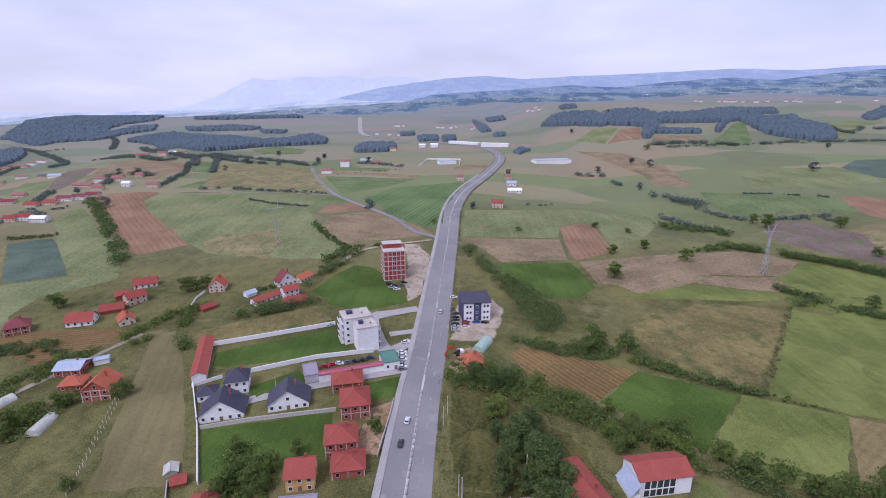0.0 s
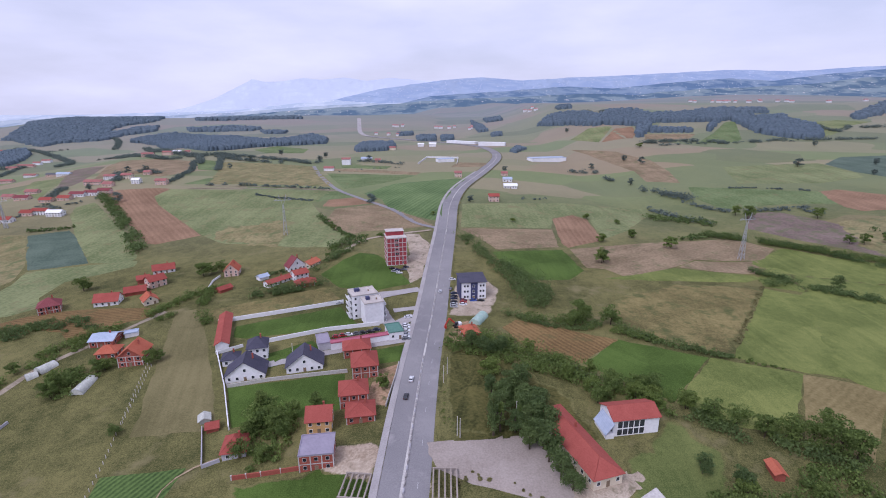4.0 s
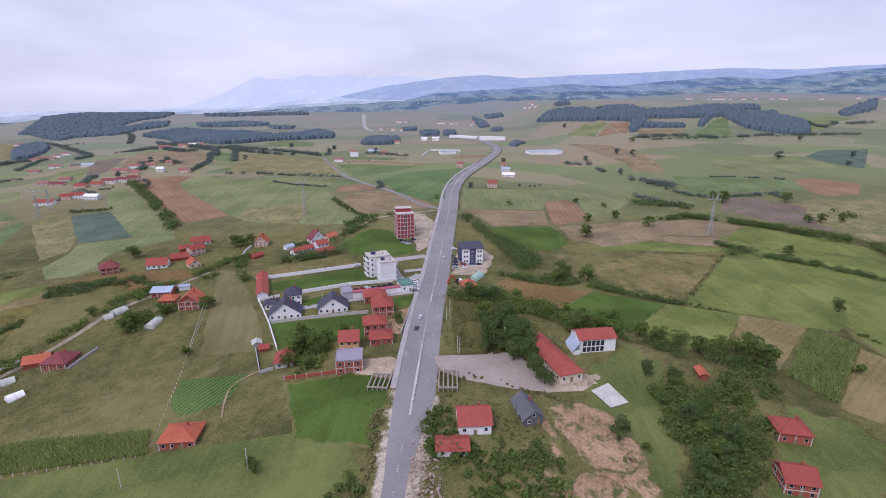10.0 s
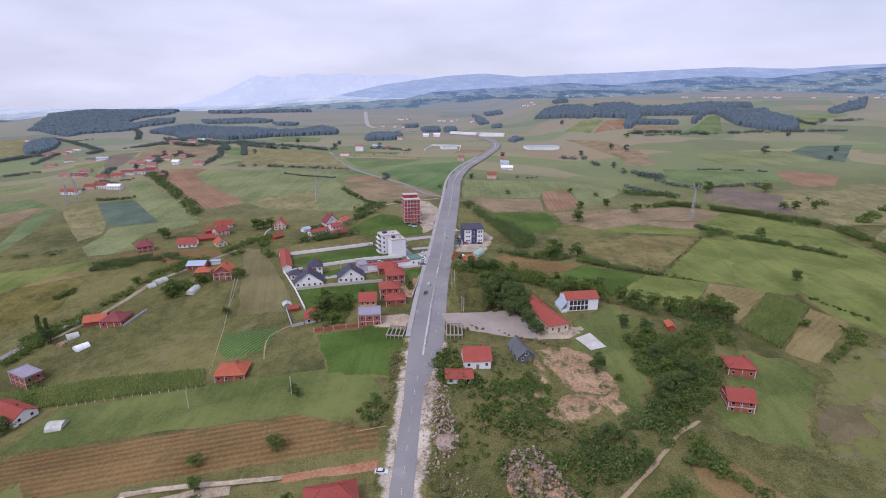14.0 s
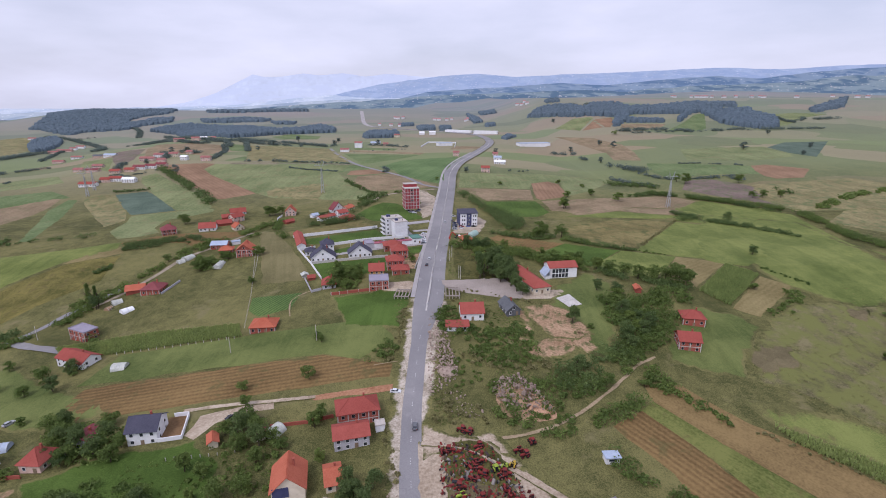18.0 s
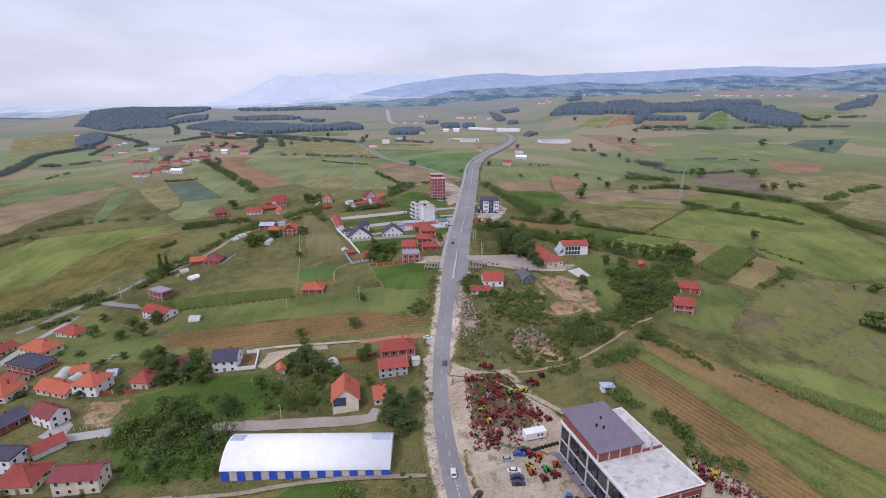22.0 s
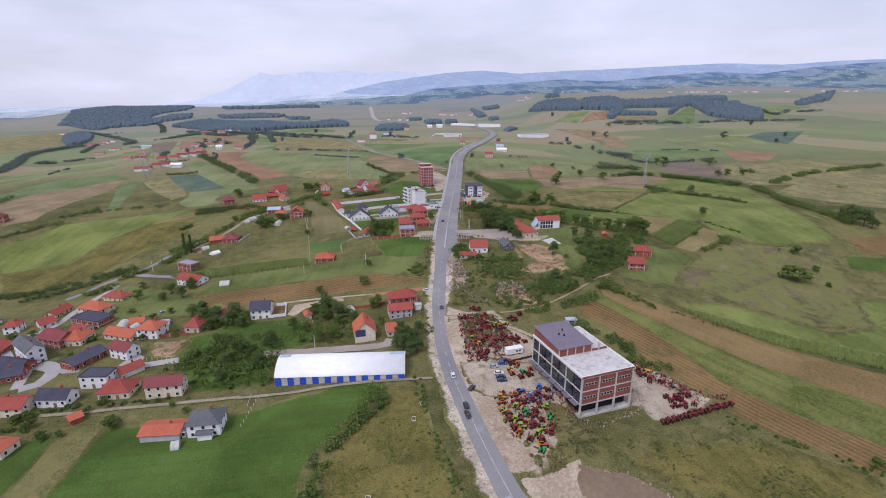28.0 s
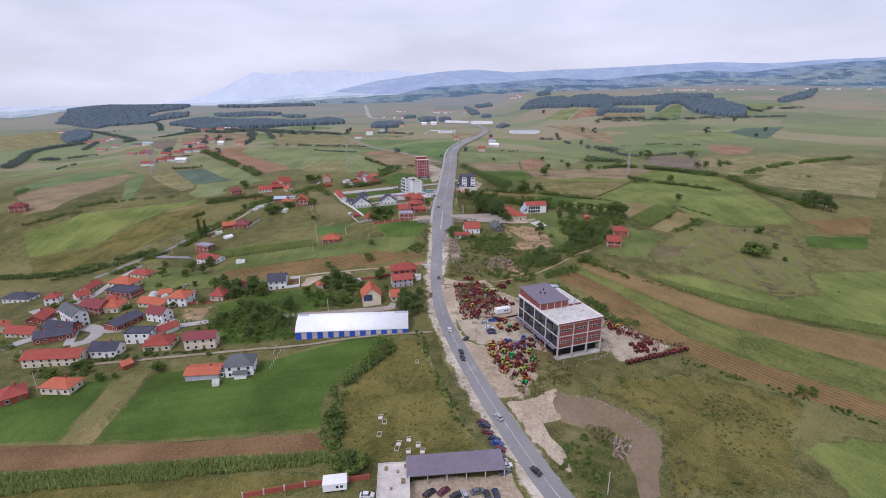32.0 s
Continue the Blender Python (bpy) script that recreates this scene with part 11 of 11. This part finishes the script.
tractor("red", True, 66.1, -60.4, 250, 0.1)
tractor("red", False, 71.4, -80, 60, 0.1)
tractor("red", True, 75.6, -79.7, 300, 0.1)
tractor("red", False, 75.3, -76.2, 160, 0.1)
tractor("red", False, 70.7, -77.7, 300, 0.1)
tractor("red", True, 79, -76, 110, 0.1)
tractor("red", True, 73, -78.5, 200, 0.1)
tractor("red", False, 71.3, -82.7, 200, 0.1)
tractor("red", False, 74.8, -82.5, 160, 0.1)
tractor("red", False, 79.4, -81.2, 60, 0.1)
tractor("red", False, 63.3, -92, 90, 0.1)
tractor("red", False, 65.7, -91, 90, 0.1)
tractor("red", False, 68.2, -90.1, 90, 0.1)
tractor("red", False, 70.6, -89.2, 40, 0.1)
tractor("red", False, 73.1, -88.3, 90, 0.1)
tractor("red", False, 75.6, -87.3, 0, 0.1)
tractor("red", False, 78.1, -86.4, 0, 0.1)
tractor("red", False, 80.6, -85.4, 90, 0.1)
tractor("red", False, 83.2, -84.4, 40, 0.1)
tractor("red", False, 85.8, -83.4, 0, 0.1)
tractor("red", False, 88.4, -82.4, 0, 0.1)
tractor("red", False, 91.1, -81.4, 40, 0.1)
tractor("red", False, 93.8, -80.4, 40, 0.1)
tractor("red", True, 20.2, -18.6, 200, 0.1)
tractor("red", True, 23.5, -12.7, 110, 0.1)
tractor("red", False, 18.4, -16.5, 200, 0.1)
tractor("red", True, 2.7, -8.3, 160, 0.1)
tractor("red", True, 0.2, -7.1, 160, 0.1)
heap("rubble_heap", [(12.2, 14.6), (16.7, 23), (25.4, 23.4), (29, 15.4), (33.5, 8), (36.1, 3.8), (26.5, 0.5), (17.9, 2.9), (14, 8.9)], 1.1, 1.1, RUBBLE, "large heap of broken concrete and masonry", "rubble", 5)
heap("rubble_heap", [(21, 9.2), (28.7, 13.4), (36.1, 3.8), (26.4, -0.2)], 1.3, 0.9, CLAY_RUBBLE, "heap of reddish clay rubble", "rubble", 3)
heap("rubble_heap", [(-10.9, 59.6), (-5.1, 62.5), (-0.2, 36), (-1.9, 22.4), (-6.8, 22.4), (-12.1, 40.9)], 1.6, 0.9, RUBBLE, "broken stones along the road verge", "rubble", 1.5)
heap("rubble_heap", [(-6.9, 14.2), (0.3, 14.3), (10.8, -0.2), (4, -2.1), (-4.7, 3.7)], 1.8, 0.7, RUBBLE, "scattered pale rubble in the weeds", "rubble", 0.8)
heap("rubble_heap", [(-9.2, 47.4), (-2.2, 47.2), (1.2, 31.8), (-0.9, 18.6), (-6.8, 20.7)], 1.6, 0.8, RUBBLE, "broken stones along the road verge", "rubble", 1.2)
heap("rubble_heap", [(26.1, -81.3), (34.7, -84.2), (38.2, -93.1), (49.8, -88.3), (41.3, -95.8), (30.3, -93.3)], 1.2, 0.55, RUBBLE, "pale builders rubble along the wall", "rubble", 0.6)
heap("scrap_heap", [(37.2, -53.1), (28.2, -76.8), (28.7, -88.4), (32.5, -89.9), (33.5, -73), (38.6, -57.2)], 0.9, 0.6, SCRAP, "machine parts stacked along the wall", "scrap", 1.2)
heap("rubble_heap", [(54.8, -75.9), (61.9, -77.4), (56.5, -88.5), (49, -89.4)], 1.2, 0.6, RUBBLE, "pale rubble in the rear yard", "rubble", 0.5)
heap("scrap_heap", [(65.3, -49.8), (72, -58), (79.6, -67.6), (87.5, -74.7), (96.6, -74.3), (92, -78.7), (77, -73.3), (65.1, -63.5)], 1.1, 0.7, RED_MACHINES, "line of dark red machine parts", "scrap", 1, 0.2, 1.8)
heap("scrap_heap", [(13.2, -76.9), (26, -72.9), (28.4, -77.2), (22.3, -82.1), (12.3, -83.2)], 1.3, 0.7, BLUE_MACHINES, "stacked blue and pale machine parts", "scrap", 1, 0.35, 1.6)
heap("rubble_heap", [(38.9, -138.7), (46.1, -138.2), (43.8, -145.8), (38.5, -147.1)], 0.9, 0.75, RUBBLE, "low pile of broken pale planks", "rubble", 0.9, 0.05, 2.2)
heap("scrap_heap", [(71.5, -53.9), (84.9, -70.6), (93, -83.6), (88.2, -88.4), (75, -72.7), (67.6, -63.9)], 1.5, 0.7, WOOD, "line of scrap timber and iron", "scrap", 0.6)
heap("scrap_heap", [(-7.6, -13.3), (9.2, -12.9), (11.5, -21.1), (19.2, -32.7), (19.5, -42.3), (13.4, -42.6), (9.6, -55), (6.3, -54), (7.1, -37.4), (3.1, -55.2), (-4.9, -55.4), (-6.1, -43.3), (-7.7, -23.1)], 1.15, 0.725, RED_MACHINES, "dense rows of dark red machine parts", "scrap", 0.7, 0.35, 1.8)
heap("scrap_heap", [(3, -75), (27, -76.9), (24, -94.9), (19.1, -104.4), (9.2, -103.3), (5.7, -93.8)], 1.5, 0.7, BRIGHT_MACHINES, "jumble of red and lime machine parts", "scrap", 0.7, 0.3, 1.8)
for _x, _y in ((-37.8, -125.7), (-36.2, -128.3), (-37.4, -134.7), (-30.5, -139.3), (-31, -141.6), (-27.3, -137.5), (-24.1, -140.3), (-27.2, -143), (-22.6, -143.2), (-23.2, -146.4), (-23.4, -81.9), (-26.1, -90.4)):
    grave_slab(_x, _y)
mound(22.2, 9.3, 11, 2.0, DIRT, "earth mound covered with rubble and weeds")
mound(28.4, 4.8, 8, 1.4, CLAY_RUBBLE, "reddish clay mound beside the rubble")
mound(-4.3, 26.8, 4.5, 0.9, RUBBLE, "low mound of earth and stones")
part("blue_panel", boxes((-4.418, 0.188, -5.62, -5.503, 3.2, 6.6)), NAVY, gable_house, "dark blue painted gable panel")
school_front(school_wing, 16.6, 10)
balconies(flats, 13.7, 11, 4, 3.25, (-1, 1))
balconies(flats_wing, 9.9, 9.5, 4, 3.1, (1,))
excavator(7.2, 202.3, 200)
loose_tyre(12.6, -54.5)
loose_tyre(13.9, -54)
loose_tyre(15.2, -53.5)
loose_tyre(16.5, -52.9)
loose_tyre(17.8, -52.4)
loose_tyre(19.1, -51.8)
loose_tyre(20.4, -51.3)
loose_tyre(21.7, -50.7)
loose_tyre(23.1, -50.2)


# Far away -------------------------------------------------------------------------
median_rail()
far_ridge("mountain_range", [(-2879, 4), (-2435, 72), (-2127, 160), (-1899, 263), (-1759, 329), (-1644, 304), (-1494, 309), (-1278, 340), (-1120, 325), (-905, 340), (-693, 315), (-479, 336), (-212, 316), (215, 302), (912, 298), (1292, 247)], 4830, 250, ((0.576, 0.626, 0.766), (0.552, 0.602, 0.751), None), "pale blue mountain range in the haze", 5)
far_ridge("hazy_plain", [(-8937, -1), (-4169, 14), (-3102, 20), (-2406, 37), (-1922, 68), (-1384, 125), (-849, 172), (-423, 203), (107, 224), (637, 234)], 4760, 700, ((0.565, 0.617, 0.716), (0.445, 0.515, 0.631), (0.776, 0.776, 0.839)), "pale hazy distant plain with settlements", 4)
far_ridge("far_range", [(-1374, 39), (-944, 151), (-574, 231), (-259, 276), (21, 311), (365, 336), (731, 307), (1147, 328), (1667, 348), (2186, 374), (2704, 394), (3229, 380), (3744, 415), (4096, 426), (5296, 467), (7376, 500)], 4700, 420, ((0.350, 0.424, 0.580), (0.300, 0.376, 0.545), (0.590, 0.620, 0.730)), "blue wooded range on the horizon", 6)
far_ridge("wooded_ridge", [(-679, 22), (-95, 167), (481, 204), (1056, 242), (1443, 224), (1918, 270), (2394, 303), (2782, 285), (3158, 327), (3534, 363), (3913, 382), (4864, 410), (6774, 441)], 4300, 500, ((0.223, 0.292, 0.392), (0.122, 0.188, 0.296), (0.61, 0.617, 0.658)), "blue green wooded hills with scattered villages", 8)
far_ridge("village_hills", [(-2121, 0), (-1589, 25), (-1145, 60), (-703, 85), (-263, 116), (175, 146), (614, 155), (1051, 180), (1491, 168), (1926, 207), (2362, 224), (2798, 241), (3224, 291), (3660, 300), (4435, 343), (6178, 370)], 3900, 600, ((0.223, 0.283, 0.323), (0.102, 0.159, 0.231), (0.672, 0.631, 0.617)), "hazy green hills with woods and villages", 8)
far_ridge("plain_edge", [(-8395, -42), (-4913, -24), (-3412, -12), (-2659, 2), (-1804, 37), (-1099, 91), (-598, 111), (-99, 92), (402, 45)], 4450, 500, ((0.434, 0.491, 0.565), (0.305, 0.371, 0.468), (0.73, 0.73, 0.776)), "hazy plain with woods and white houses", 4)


def far_village(x0, x1, y0, y1, n):
    """Tiny houses strewn over the far slopes, one mesh for each settlement."""
    bm = bmesh.new()
    for _ in range(n):
        x, y = (x0 + x1) / 2 + (x1 - x0) * 0.28 * rng.normal(), (y0 + y1) / 2 + (y1 - y0) * 0.28 * rng.normal()
        z, s = float(land(x, y)), 3 + 3.5 * rng.random()
        box_bm(bm, x - s, x + s, y - 4, y + 4, z - 2, z + 5, 0)
        v = [bm.verts.new(p) for p in ((x - s - 1, y - 5, z + 4.8), (x + s + 1, y - 5, z + 4.8), (x + s + 1, y + 5, z + 4.8), (x - s - 1, y + 5, z + 4.8), (x - s, y, z + 8), (x + s, y, z + 8))]
        for f in ((0, 1, 5, 4), (2, 3, 4, 5), (1, 2, 5), (3, 0, 4)):
            bm.faces.new([v[i] for i in f]).material_index = 1
    me = bpy.data.meshes.new("far_settlement")
    bm.to_mesh(me)
    bm.free()
    me.materials.append(PLASTER_WHITE)
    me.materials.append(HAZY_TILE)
    return tagged(new("far_settlement", me), "distant village houses with red roofs", "village", kind="stuff")


for box in ((860, 1010, 1500, 1860, 9), (1000, 1180, 1600, 1860, 7), (1330, 1460, 1450, 1700, 4), (260, 330, 1500, 1700, 4), (-20, 40, 1480, 1600, 4), (60, 110, 1380, 1480, 3), (-160, -90, 1480, 1600, 4), (-190, -120, 1300, 1400, 4)):
    far_village(*box)
